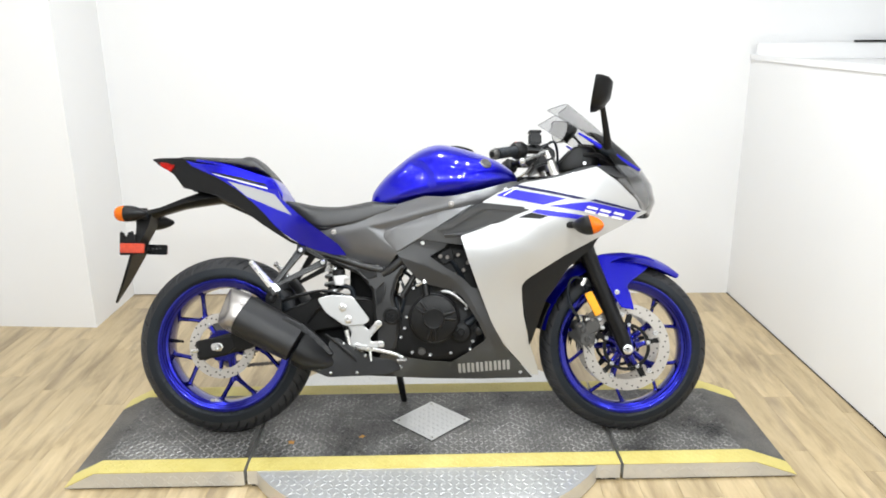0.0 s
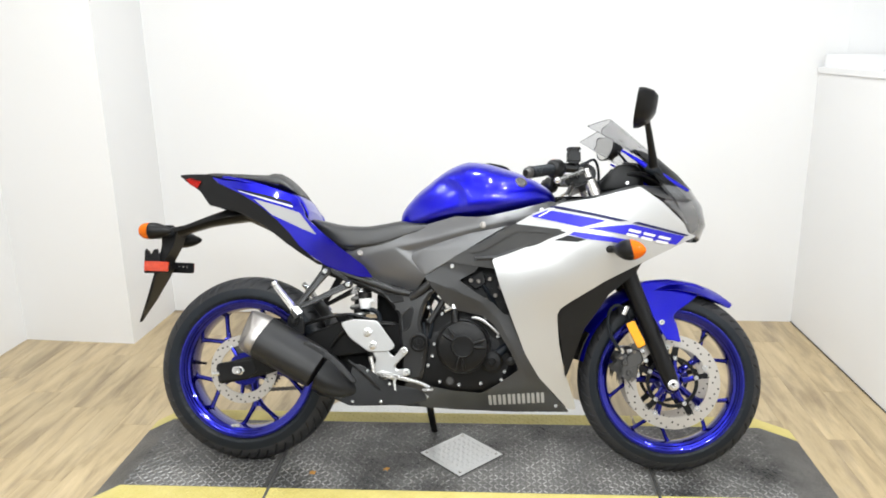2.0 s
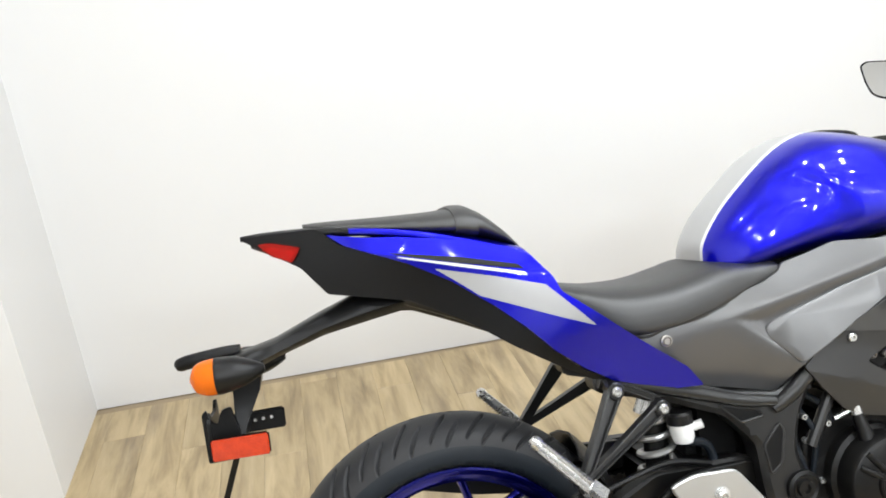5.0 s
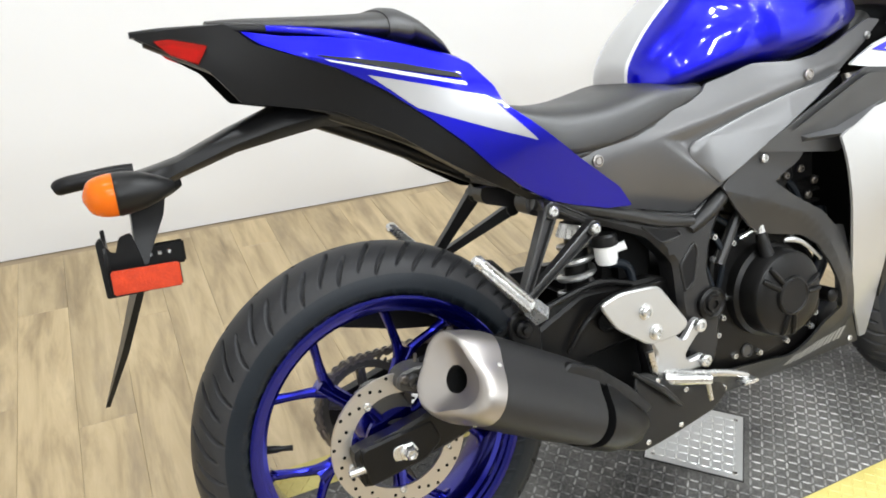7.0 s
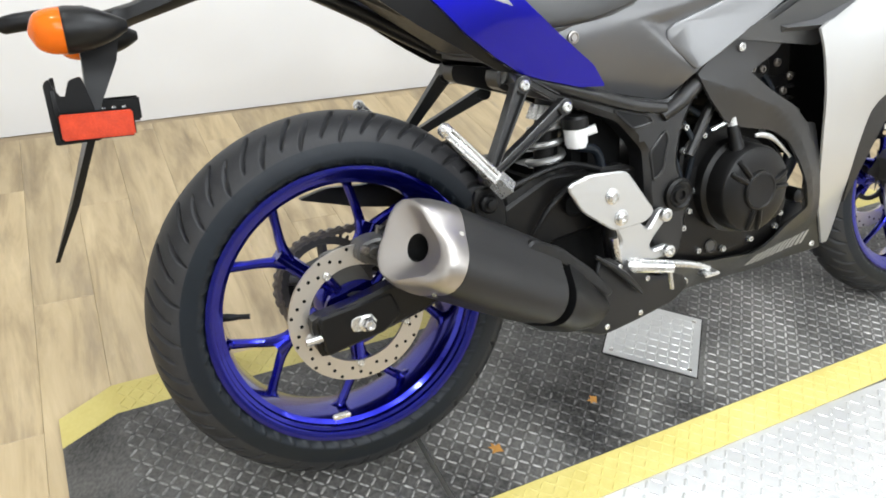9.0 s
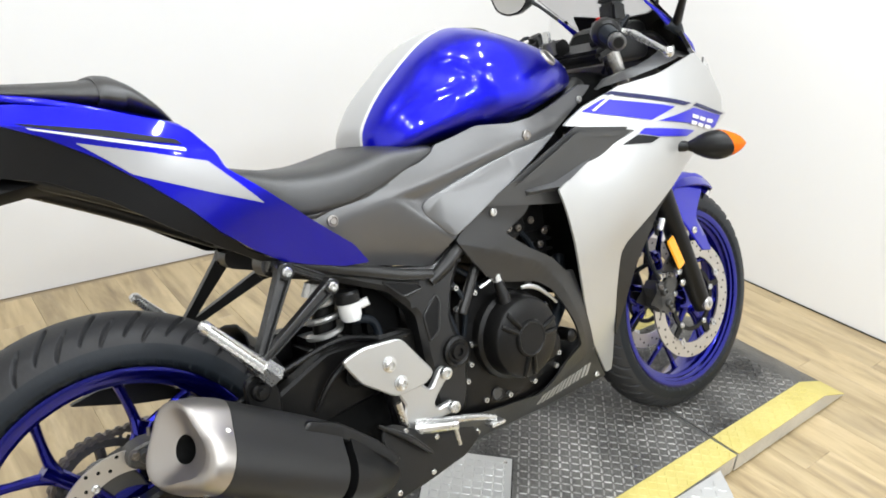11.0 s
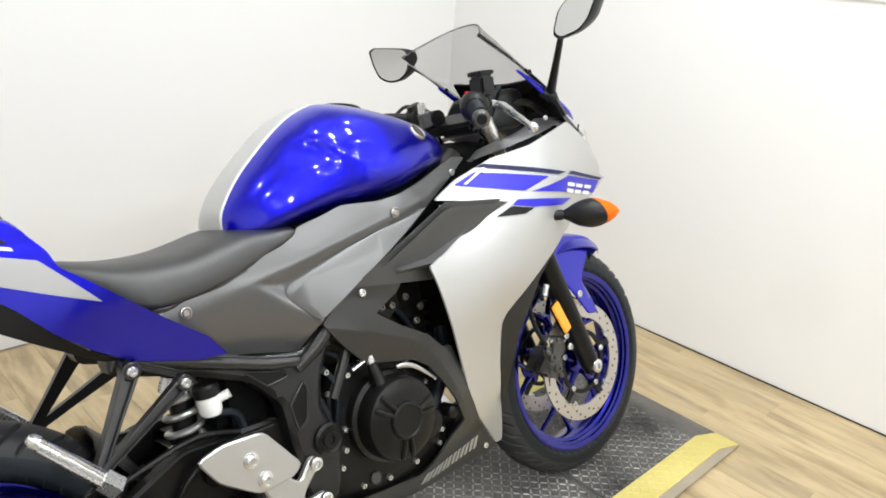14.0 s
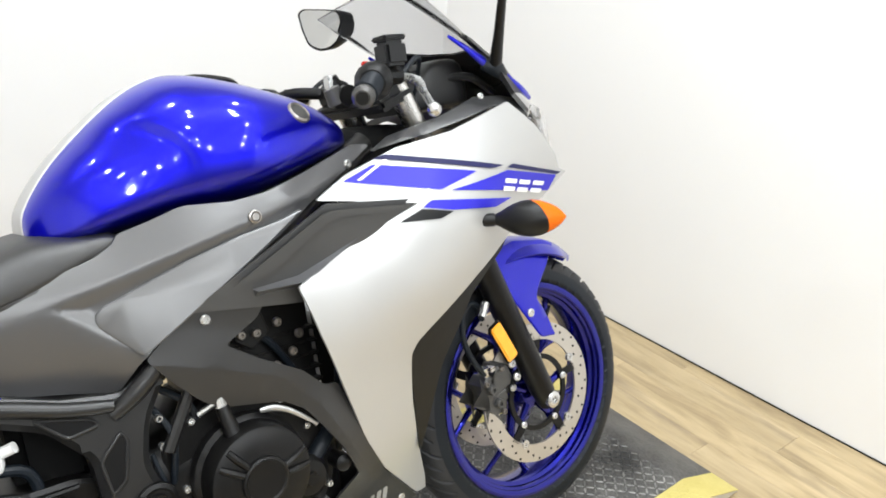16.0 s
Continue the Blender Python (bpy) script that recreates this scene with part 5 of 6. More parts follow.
decal("blue_stripe", [(0.940, 0.808), (0.990, 0.827), (1.165, 0.790), (1.090, 0.771)], FAIR, STRIPE_BLUE, sides, 0.0098, "metallic blue stripe")
decal("white_slash", [(0.960, 0.8065), (0.967, 0.8055), (1.014, 0.8315), (1.008, 0.8330)], FAIR, WHITE, sides, 0.0115)
decal("dark_stripe", [(0.992, 0.836), (1.013, 0.840), (1.235, 0.790), (1.200, 0.789)], FAIR, NAVY, sides, 0.0098, "thin dark blue stripe")
decal("blue_stripe", [(1.108, 0.767), (1.245, 0.780), (1.41, 0.748), (1.385, 0.722)], FAIR, STRIPE_BLUE, sides, 0.0098, "metallic blue stripe")
decal("dark_stripe", [(1.245, 0.7845), (1.262, 0.789), (1.425, 0.752), (1.414, 0.7485)], FAIR, NAVY, sides, 0.0098, "thin dark blue stripe")
decal("blue_stripe", [(1.053, 0.748), (1.070, 0.757), (1.255, 0.730), (1.20, 0.723), (1.105, 0.735)], FAIR, STRIPE_BLUE, sides, 0.0098, "metallic blue stripe")
decal("black_stripe", [(1.010, 0.731), (1.051, 0.746), (1.105, 0.733), (1.080, 0.725)], FAIR, BLACK, sides, 0.0098)
for bx, bz in ((1.236, 0.767), (1.282, 0.758), (1.330, 0.749)):
    for u in (0.0, 0.62):
        ax, az, cx, cz = bx - 0.012 * u, bz - 0.0205 * u, bx - 0.012 * (u + 0.36), bz - 0.0205 * (u + 0.36)
        decal("mark_bar", [(ax, az), (ax + 0.037, az - 0.0073), (cx + 0.037, cz - 0.0070), (cx, cz)], FAIR, WHITE, sides, 0.0115)
# inner black panel ahead of the radiator
pair("inner_panel", [(1.018, 0.500), (1.04, 0.535), (1.163, 0.612), (1.285, 0.670), (1.262, 0.632), (1.181, 0.566), (1.147, 0.512), (1.108, 0.458), (1.085, 0.392), (1.064, 0.330), (1.052, 0.302), (1.046, 0.345), (1.036, 0.420)], sheet([(1.02, 0.5, -0.166), (1.27, 0.655, -0.166), (1.05, 0.31, -0.116), (1.13, 0.53, -0.158), (1.085, 0.43, -0.140)]), PLASTIC, "matte black inner fairing panel", thick=0.005)

# -- tank --
TK = [(0.512, 0.030, 0.812, 0.775, 2.6, 0.30), (0.520, 0.070, 0.842, 0.775, 2.6, 0.32), (0.568, 0.112, 0.900, 0.775, 2.5, 0.30), (0.652, 0.145, 0.968, 0.785, 2.4, 0.32), (0.711, 0.158, 0.998, 0.79, 2.4, 0.33), (0.761, 0.165, 1.004, 0.79, 2.4, 0.34),
      (0.836, 0.168, 0.988, 0.80, 2.4, 0.36), (0.936, 0.140, 0.952, 0.83, 2.5, 0.38), (1.000, 0.100, 0.912, 0.85, 2.6, 0.4), (1.022, 0.060, 0.888, 0.855, 2.6, 0.4)]
bm = egg(TK, 96, None, 10)
for v in bm.verts:
    s = abs(v.co.y)
    if s > 0.05 and v.co.z < 0.97:
        # knee recess behind a raised front shoulder, deepest in a scallop at its upper corner
        x, z = v.co.x, v.co.z
        edge = 0.728 - 0.060 * min(1.0, max(0.0, (z - 0.872) / 0.070)) ** 1.5
        k = 1 / (1 + math.exp((x - edge) / 0.0065)) / (1 + math.exp((z - 0.938) / 0.007))
        k *= min(1.0, max(0.0, (x - 0.52) / 0.13)) * min(1.0, max(0.0, (z - 0.79) / 0.06))
        d = math.exp(-((x - 0.668) / 0.040) ** 2 - ((z - 0.914) / 0.020) ** 2) / (1 + math.exp((x - edge) / 0.006))
        v.co.y -= math.copysign(min(0.7 * s, 0.0075 * k + 0.0065 * d), v.co.y)
for yy in (-0.044, -0.036, 0.062, 0.070):
    bmesh.ops.bisect_plane(bm, geom=bm.verts[:] + bm.edges[:] + bm.faces[:], plane_co=(0, yy, 0), plane_no=(0, 1, 0), dist=1e-5)
for f in bm.faces:
    c = f.calc_center_median()
    if -0.036 < c.y < 0.062:
        f.material_index = 1
    elif -0.044 < c.y < 0.070:
        f.material_index = 2
tank = part("fuel_tank", bm, [BLUE, SILVER, WHITE], bike, "glossy metallic blue fuel tank with a silver centre band", 60)
def placed(bm, m):
    bmesh.ops.transform(bm, matrix=m, verts=bm.verts)
    return bm


hit = tank.ray_cast(Vector((0.909, -0.5, 0.922)), Vector((0, 1, 0)))
at, up = hit[1], hit[2]
BADGE = Matrix.Translation(at) @ (-up).to_track_quat("Y", "Z").to_matrix().to_4x4()
bm = lathe([(0.0195, 0.010), (0.0195, -0.001), (0.017, -0.004), (0.0155, -0.001), (0.0005, -0.001)], 0, 0, 32)
part("tank_badge", placed(bm, BADGE), CAPMAT, tank, "round chrome tank badge")
part("badge_face", placed(lathe([(0.0155, -0.0015), (0.0150, -0.0022), (0.0005, -0.0022)], 0, 0, 32), BADGE), GREYCAST, tank, "grey badge face")
part("filler_lid", placed(lathe([(0.045, 0.012), (0.045, 0.0), (0.040, -0.004), (0.0005, -0.004)], 0, 0, 40), Matrix.Translation((0.83, 0, 0.992)) @ Euler((radians(-90), radians(12), 0)).to_matrix().to_4x4()), BLACK, tank, "round black fuel filler lid")

# -- seats --
bm = egg([(0.205, 0.055, 0.812, 0.795, 2.5, 0.5), (0.245, 0.085, 0.806, 0.76, 3, 0.45), (0.32, 0.122, 0.790, 0.705, 3.4, 0.25), (0.40, 0.130, 0.786, 0.706, 3.5, 0.22), (0.465, 0.129, 0.795, 0.718, 3.5, 0.22), (0.515, 0.127, 0.804, 0.730, 3.5, 0.25), (0.565, 0.124, 0.801, 0.746, 3.2, 0.35), (0.600, 0.123, 0.796, 0.762, 3.4, 0.4), (0.613, 0.118, 0.791, 0.768, 3.2, 0.4), (0.618, 0.100, 0.784, 0.773, 3, 0.4)], 40)
seat = part("rider_seat", bm, VINYL, bike, "black vinyl rider seat")
part("seat_base", egg([(0.20, 0.05, 0.80, 0.785, 3, 0.5), (0.33, 0.118, 0.722, 0.704, 4, 0.5), (0.40, 0.122, 0.726, 0.708, 4, 0.5), (0.47, 0.126, 0.738, 0.716, 4, 0.5), (0.612, 0.128, 0.770, 0.748, 4, 0.5), (0.624, 0.118, 0.772, 0.754, 3, 0.5)], 30), VINYL, seat, "black plastic seat base edge")
bm = egg([(-0.168, 0.018, 0.972, 0.962, 2.2, 0.4), (-0.13, 0.050, 0.971, 0.952, 2.3, 0.35), (-0.03, 0.082, 0.965, 0.936, 2.3, 0.35), (0.05, 0.096, 0.962, 0.922, 2.3, 0.35), (0.085, 0.099, 0.963, 0.916, 2.3, 0.35), (0.115, 0.099, 0.955, 0.907, 2.3, 0.4), (0.150, 0.092, 0.922, 0.893, 2.3, 0.4), (0.176, 0.070, 0.892, 0.877, 2.2, 0.4)], 40)
pil = part("pillion_seat", bm, VINYL, bike, "black vinyl pillion pad with a cross strap")
bm = bmesh.new()
loops = []
for x, w, t, b in ((0.070, 0.101, 0.9655, 0.914), (0.080, 0.1025, 0.968, 0.912), (0.096, 0.1025, 0.966, 0.907), (0.106, 0.101, 0.961, 0.906)):
    loops.append([(x, w * math.copysign(abs(math.cos(a)) ** 0.87, math.cos(a)), (b + (t - b) * 0.35) + ((t - b) * 0.65 if math.sin(a) > 0 else (t - b) * 0.35) * math.copysign(abs(math.sin(a)) ** 0.87, math.sin(a))) for a in [2 * math.pi * k / 40 for k in range(40)]])
rings(bm, loops)
part("grab_strap", bm, VINYL, pil, "black vinyl grab strap")

# -- tail --
core = part("tail_core", egg([(-0.255, 0.012, 0.958, 0.945, 3, 0.5), (-0.18, 0.036, 0.952, 0.905, 3, 0.6), (-0.10, 0.060, 0.940, 0.862, 3, 0.6), (0.0, 0.076, 0.925, 0.848, 3, 0.6), (0.12, 0.084, 0.885, 0.782, 3, 0.6), (0.20, 0.090, 0.80, 0.735, 3, 0.6), (0.32, 0.100, 0.71, 0.665, 3, 0.6), (0.42, 0.095, 0.66, 0.625, 3, 0.6)], 28), PLASTIC, bike, "black tail body under the seat")
BLUE_T = [(-0.135, 0.950), (-0.08, 0.937), (-0.024, 0.930), (0.086, 0.908), (0.150, 0.886), (0.178, 0.872), (0.205, 0.832), (0.213, 0.808), (0.283, 0.748), (0.329, 0.710), (0.408, 0.650), (0.436, 0.613), (0.39, 0.616), (0.325, 0.634), (0.284, 0.648), (0.237, 0.678), (0.193, 0.714), (0.154, 0.758), (0.111, 0.798), (0.05, 0.847), (-0.015, 0.886), (-0.110, 0.929)]
tails = pair("tail_cowl", BLUE_T, TAIL, BLUE, "glossy blue tail cowl with silver and white stripes", thick=0.008, corner=0.005, lift=0.007, cuts=[((-0.16, 0.9352), (0.20, 0.8387))], sharp=18.0)
BLK_T = [(-0.272, 0.962), (-0.22, 0.963), (-0.149, 0.962), (-0.115, 0.930), (-0.013, 0.886), (0.05, 0.848), (0.111, 0.800), (0.154, 0.760), (0.195, 0.712), (0.240, 0.672), (0.285, 0.648), (0.25, 0.655), (0.185, 0.695), (0.136, 0.727), (0.059, 0.784), (-0.018, 0.826), (-0.145, 0.855), (-0.181, 0.903), (-0.195, 0.912)]
blk = pair("tail_side_panel", BLK_T, TAIL, BLACK, "matte black tail side panel", thick=0.005, corner=0.004, lift=-0.001)
decal("silver_stripe", [(0.024, 0.872), (0.116, 0.846), (0.191, 0.822), (0.256, 0.748), (0.196, 0.772), (0.090, 0.818), (0.058, 0.845)], TAIL, STRIPE_SILVER, tails, 0.0096, "silver stripe")
decal("white_stripe", [(-0.032, 0.900), (0.053, 0.877), (0.164, 0.846), (0.167, 0.840), (0.068, 0.868), (-0.025, 0.896)], TAIL, WHITE, tails, 0.0096)
decal("black_stripe", [(-0.045, 0.908), (0.07, 0.884), (0.155, 0.860), (0.163, 0.851), (0.061, 0.876), (-0.032, 0.9025)], TAIL, BLACK, tails, 0.0096)
# top of the tail between pad and tip, step before the rider seat
bm = egg([(-0.270, 0.010, 0.967, 0.958, 3, 0.4), (-0.22, 0.030, 0.968, 0.955, 3, 0.4), (-0.12, 0.062, 0.962, 0.945, 3, 0.4), (0.0, 0.088, 0.943, 0.922, 4, 0.4), (0.15, 0.098, 0.896, 0.866, 4, 0.4), (0.185, 0.100, 0.876, 0.846, 4, 0.4), (0.212, 0.104, 0.832, 0.800, 4, 0.4)], 28)
for f in bm.faces:
    f.material_index = 1 if f.calc_center_median().x > -0.10 else 0
part("tail_top", bm, [PLASTIC, BLUE], bike, "black and blue top of the tail")
lampT = [(-0.244, 0.950), (-0.223, 0.950), (-0.177, 0.936), (-0.193, 0.913), (-0.225, 0.929)]
for host, mir in zip(blk, (False, True)):
    tl = part("tail_light", panel(lampT, TAIL, 0.004, 0.012, 0.002, 0.003, 0.006, mir), RED, host, "red tail light lens")
    bm = panel([(-0.236, 0.943), (-0.222, 0.943), (-0.186, 0.931), (-0.196, 0.917), (-0.222, 0.930)], TAIL, 0.002, 0.012, 0.0, 0.003, 0.001, mir)
    part("light_backing", bm, REFLRED, host)
# underside
bm = egg([(-0.12, 0.040, 0.880, 0.866, 3, 0.5), (0.0, 0.060, 0.850, 0.832, 3, 0.5), (0.14, 0.072, 0.762, 0.742, 3, 0.5), (0.26, 0.082, 0.685, 0.664, 3, 0.5)], 20)
part("undertray", bm, PLASTIC, bike, "black undertray with a dusty rim")

# -- plate hanger, indicators, reflector --
bm = bmesh.new()
sec = [((0.04, 0.812), 0.050, 0.016), ((-0.03, 0.830), 0.050, 0.024), ((-0.09, 0.822), 0.048, 0.024), ((-0.16, 0.805), 0.040, 0.018), ((-0.24, 0.778), 0.038, 0.014), ((-0.275, 0.768), 0.044, 0.016), ((-0.335, 0.760), 0.044, 0.013), ((-0.362, 0.752), 0.034, 0.008)]
rings(bm, [[(x, w * c, z + h * s) for c, s in ((-1, -0.3), (-0.85, 0.7), (-0.5, 1), (0.5, 1), (0.85, 0.7), (1, -0.3), (0.6, -1), (-0.6, -1))] for (x, z), w, h in sec])
hang = part("plate_hanger", bm, BLACK, bike, "black plastic number plate hanger with a pointed flap", 50)
bm = bmesh.new()
rings(bm, [[(x + v * t, u * w, z) for u, v in ((-1, -1), (1, -1), (1, 1), (-1, 1))] for x, z, w, t in ((-0.290, 0.765, 0.042, 0.027), (-0.296, 0.72, 0.040, 0.021), (-0.312, 0.668, 0.042, 0.009), (-0.320, 0.640, 0.060, 0.005), (-0.326, 0.622, 0.060, 0.005), (-0.362, 0.535, 0.032, 0.005), (-0.401, 0.454, 0.004, 0.003))])
part("flap", bm, BLACK, hang, "long pointed black flap", 40)
for s in (-1, 1):
    bm = egg([(-0.258, 0.006, 0.770, 0.758, 2, 0.5), (-0.275, 0.020, 0.779, 0.748, 2, 0.5), (-0.30, 0.030, 0.789, 0.739, 2, 0.5), (-0.325, 0.034, 0.792, 0.735, 2, 0.5), (-0.331, 0.033, 0.791, 0.736, 2, 0.5)], 20, None, 4)
    m = Matrix.Translation((0.0 if s < 0 else 0.025, s * 0.098, 0.0 if s < 0 else -0.018))
    ind = part("indicator_body", placed(bm, m), PLASTIC, hang, "black teardrop indicator")
    bm = egg([(-0.3305, 0.0335, 0.7915, 0.7355, 2, 0.5), (-0.347, 0.032, 0.790, 0.737, 2, 0.5), (-0.361, 0.024, 0.784, 0.744, 2, 0.5), (-0.369, 0.005, 0.768, 0.760, 2, 0.5)], 20, None, 4)
    part("indicator_lens", placed(bm, m), AMBER, hang, "amber indicator lens")
    part("indicator_stem", rod((-0.285, s * 0.035, 0.757), (-0.285, s * 0.075, 0.760), 0.012, 10), RUBBER, hang)
part("plate_lamp", tube([(-0.30, 0.01, 0.780), (-0.33, 0.012, 0.780), (-0.385, 0.014, 0.776), (-0.400, 0.015, 0.773), (-0.406, 0.015, 0.771)], [0.012, 0.0125, 0.012, 0.011, 0.006], 14, per=2), BLACK, hang, "small black plate lamp")
part("plate_bracket", block(-0.316, -0.308, -0.074, 0.082, 0.640, 0.658, 0.003), BLACK, hang, "black plate mounting bar")
part("plate_mount", panel([(-0.06, 0.625), (-0.06, 0.690), (-0.05, 0.703), (-0.035, 0.686), (0.035, 0.686), (0.05, 0.703), (0.06, 0.690), (0.06, 0.625)], 0.0, 0.006, 0, 0.001, 0.008), BLACK, hang).matrix_basis = Matrix.Translation((-0.362, 0, 0)) @ pose(0, 0, 0, 0, 0, -90)
part("mount_flange", panel([(-0.368, 0.622), (-0.368, 0.700), (-0.360, 0.707), (-0.355, 0.684), (-0.344, 0.680), (-0.338, 0.702), (-0.322, 0.706), (-0.314, 0.668), (-0.312, 0.622)], -0.058, 0.005, 0, 0.001, 0.004), BLACK, hang)
for s in (-1, 1):
    RF_M = Matrix.Translation((-0.314 if s < 0 else -0.294, s * 0.078, 0.645)) @ Euler((0, radians(1.5), radians(s * 3))).to_matrix().to_4x4()
    y0, y1 = (0.0, 0.006) if s < 0 else (-0.006, 0.0)
    part("reflector_tray", placed(block(-0.045, 0.045, y0, y1, -0.0185, 0.0185, 0.003), RF_M), BLACK, hang)
    y0, y1 = (-0.006, -0.0003) if s < 0 else (0.0003, 0.006)
    part("red_reflector", placed(block(-0.0435, 0.0435, y0, y1, -0.0165, 0.0165, 0.002), RF_M), REFLRED, hang, "rectangular red reflector")
for bx in (-0.30, -0.286, -0.272):
    part("tray_bolt", bolt(bx, 0.0715, 0.648, 0.0035, 0.003), ALLOY, hang)

# -- front end --
def fk(t, s=-1):
    """A point along the fork: 0 at the axle, 1 at the upper yoke."""
    return Vector((1.385 - 0.270 * t, s * 0.100, 0.288 + 0.680 * t))


for s in (-1, 1):
    ob = part("fork_leg", tube([fk(-0.02, s), fk(0.03, s), fk(0.10, s), fk(0.40, s), fk(0.50, s), fk(0.515, s)], [0.020, 0.025, 0.026, 0.0265, 0.030, 0.029], 20, per=2), BLACK, bike, "black lower fork leg")
    part("fork_tube", tube([fk(0.50, s), fk(1.0, s)], 0.0205, 18), STEEL, ob, "chrome fork tube")
    part("fork_seal", tube([fk(0.505, s), fk(0.53, s)], [0.031, 0.028], 18), RUBBER, ob)
    bm = lathe([(0.017, s * 0.100), (0.017, s * 0.124), (0.012, s * 0.127), (0.007, s * 0.127), (0.006, s * 0.122), (0.0005, s * 0.122)], 1.385, 0.288, 20)
    part("axle_end", bm, ALLOY, ob, "bright axle end")
    # caliper, hose and amber reflector
    bm = panel([(1.218, 0.364), (1.234, 0.380), (1.252, 0.374), (1.258, 0.384), (1.262, 0.396), (1.288, 0.392), (1.298, 0.362), (1.290, 0.348), (1.272, 0.344), (1.270, 0.330), (1.278, 0.318), (1.272, 0.300), (1.246, 0.296), (1.238, 0.310), (1.224, 0.316), (1.230, 0.336)], -0.106, 0.045, 0, 0.004, 0.004, mirror=s > 0)
    cal = part("front_caliper", bm, GREYCAST, bike, "dark grey front brake caliper")
    for bx, bz, r in ((1.238, 0.354, 0.010), (1.252, 0.322, 0.010)):
        part("piston_cap", lathe([(r, s * 0.106), (r, s * 0.113), (r * 0.8, s * 0.116), (r * 0.45, s * 0.116), (r * 0.4, s * 0.112), (0.0005, s * 0.112)], bx, bz, 18), GREYCAST, cal)
    for bx, bz in ((1.226, 0.368), (1.262, 0.302), (1.268, 0.388)):
        part("body_bolt", bolt(bx, s * 0.108, bz, 0.006, 0.006, s), CHAIN, cal)
    part("pad_spring", block(1.246, 1.262, min(s * 0.080, s * 0.104), max(s * 0.080, s * 0.104), 0.384, 0.394, 0.002), STEEL, cal)
    part("hose_union", rod((1.232, s * 0.104, 0.384), (1.226, s * 0.108, 0.402), 0.0065, 10), ALLOY, cal)
    for bx, bz in ((1.302, 0.362), (1.292, 0.392)):
        part("caliper_bolt", bolt(bx, s * 0.112, bz, 0.0085, 0.006, s), ALLOY, cal)
    part("brake_hose", tube([(1.228, s * 0.106, 0.388), (1.202, s * 0.110, 0.423), (1.186, s * 0.110, 0.469), (1.191, s * 0.109, 0.514), (1.213, s * 0.106, 0.533), (1.236, s * 0.100, 0.522), (1.252, s * 0.090, 0.490)], 0.0055, 10), RUBBER, cal)
    if s < 0:
        M = Matrix.Translation((1.270, -0.124, 0.444)) @ Euler((0, radians(-26), 0)).to_matrix().to_4x4()
        part("reflector_plate", placed(block(-0.015, 0.017, 0.0005, 0.006, -0.045, 0.045, 0.002), M), BLACK, ob)
        part("amber_reflector", placed(block(-0.014, 0.014, -0.005, 0.0, -0.042, 0.042, 0.003), M), REFLAMBER, ob, "rectangular amber side reflector")
part("lower_yoke", block(1.19, 1.265, -0.125, 0.125, 0.655, 0.690, 0.010), CAST, bike)
part("upper_yoke", placed(block(-0.045, 0.035, -0.125, 0.125, -0.012, 0.012, 0.008), Matrix.Translation((1.110, 0, 0.930)) @ Euler((0, radians(-20), 0)).to_matrix().to_4x4()), CAST, bike, "black upper fork yoke")
part("horn", lathe([(0.03, -0.03), (0.03, 0.03)], 1.17, 0.62, 20), BLACK, bike)
part("hose_clip", rod((1.232, -0.115, 0.505), (1.245, -0.115, 0.53), 0.008, 8), ALLOY, bike)

# mudguard: arch over the tyre and a leg down each fork
bm = bmesh.new()
loops = []
K = 26
for k in range(K + 1):
    a = radians(50 + 118 * k / K)
    r = 0.323 + 0.006 * math.sin(math.pi * k / K)
    w = 0.062 + 0.020 * min(1.0, k / 5) * (1 - 0.25 * max(0, (k - 14) / 12))
    tip = max(0.12, min(1.0, k / 4 + 0.12))
    lp = []
    for v in range(-6, 7):
        u = v / 6
        rr = r - 0.034 * abs(u) ** 2.6 * min(1, 0.4 + k / 6)
        lp.append((WB + rr * math.cos(a), w * u * tip, RF + rr * math.sin(a)))
    loops.append(lp)
inner = [[((p[0] - WB) * 0.988 + WB, p[1] * 0.96, (p[2] - RF) * 0.988 + RF) for p in lp] for lp in loops]
rings(bm, [lp + q[::-1] for lp, q in zip(loops, inner)])
guard = part("front_mudguard", bm, BLUE, bike, "glossy blue front mudguard", 50)
GY = sheet([(1.30, 0.60, -0.078), (1.50, 0.58, -0.060), (1.40, 0.43, -0.128), (1.35, 0.48, -0.122), (1.28, 0.56, -0.100), (1.45, 0.55, -0.078)])
for mir in (False, True):
    part("mudguard_leg", panel([(1.262, 0.588), (1.311, 0.613), (1.386, 0.618), (1.470, 0.604), (1.500, 0.590), (1.452, 0.550), (1.402, 0.516), (1.388, 0.501), (1.397, 0.479), (1.408, 0.421), (1.361, 0.430), (1.339, 0.472), (1.31, 0.532), (1.288, 0.569)], GY, 0.004, 0.02, 0.003, 0.006, mirror=mir), BLUE, guard)
part("mudguard_bolt", bolt(1.350, GY(1.35, 0.482) - 0.001, 0.482, 0.009, 0.005), ALLOY, guard)
bm = bmesh.new()
loops = []
for k in range(7):
    a = radians(150 + 18 * k / 6)
    loops.append([(WB + (0.318 - 0.02 * (abs(u)) ** 2.6) * math.cos(a), 0.072 * u, RF + (0.318 - 0.02 * abs(u) ** 2.6) * math.sin(a)) for u in (-1, -0.7, -0.3, 0.3, 0.7, 1)])
rings(bm, [lp + [((p[0] - WB) * 1.014 + WB, p[1] * 1.02, (p[2] - RF) * 1.014 + RF) for p in lp][::-1] for lp in loops])
part("mudguard_tip", bm, PLASTIC, guard, "black mudguard tail")

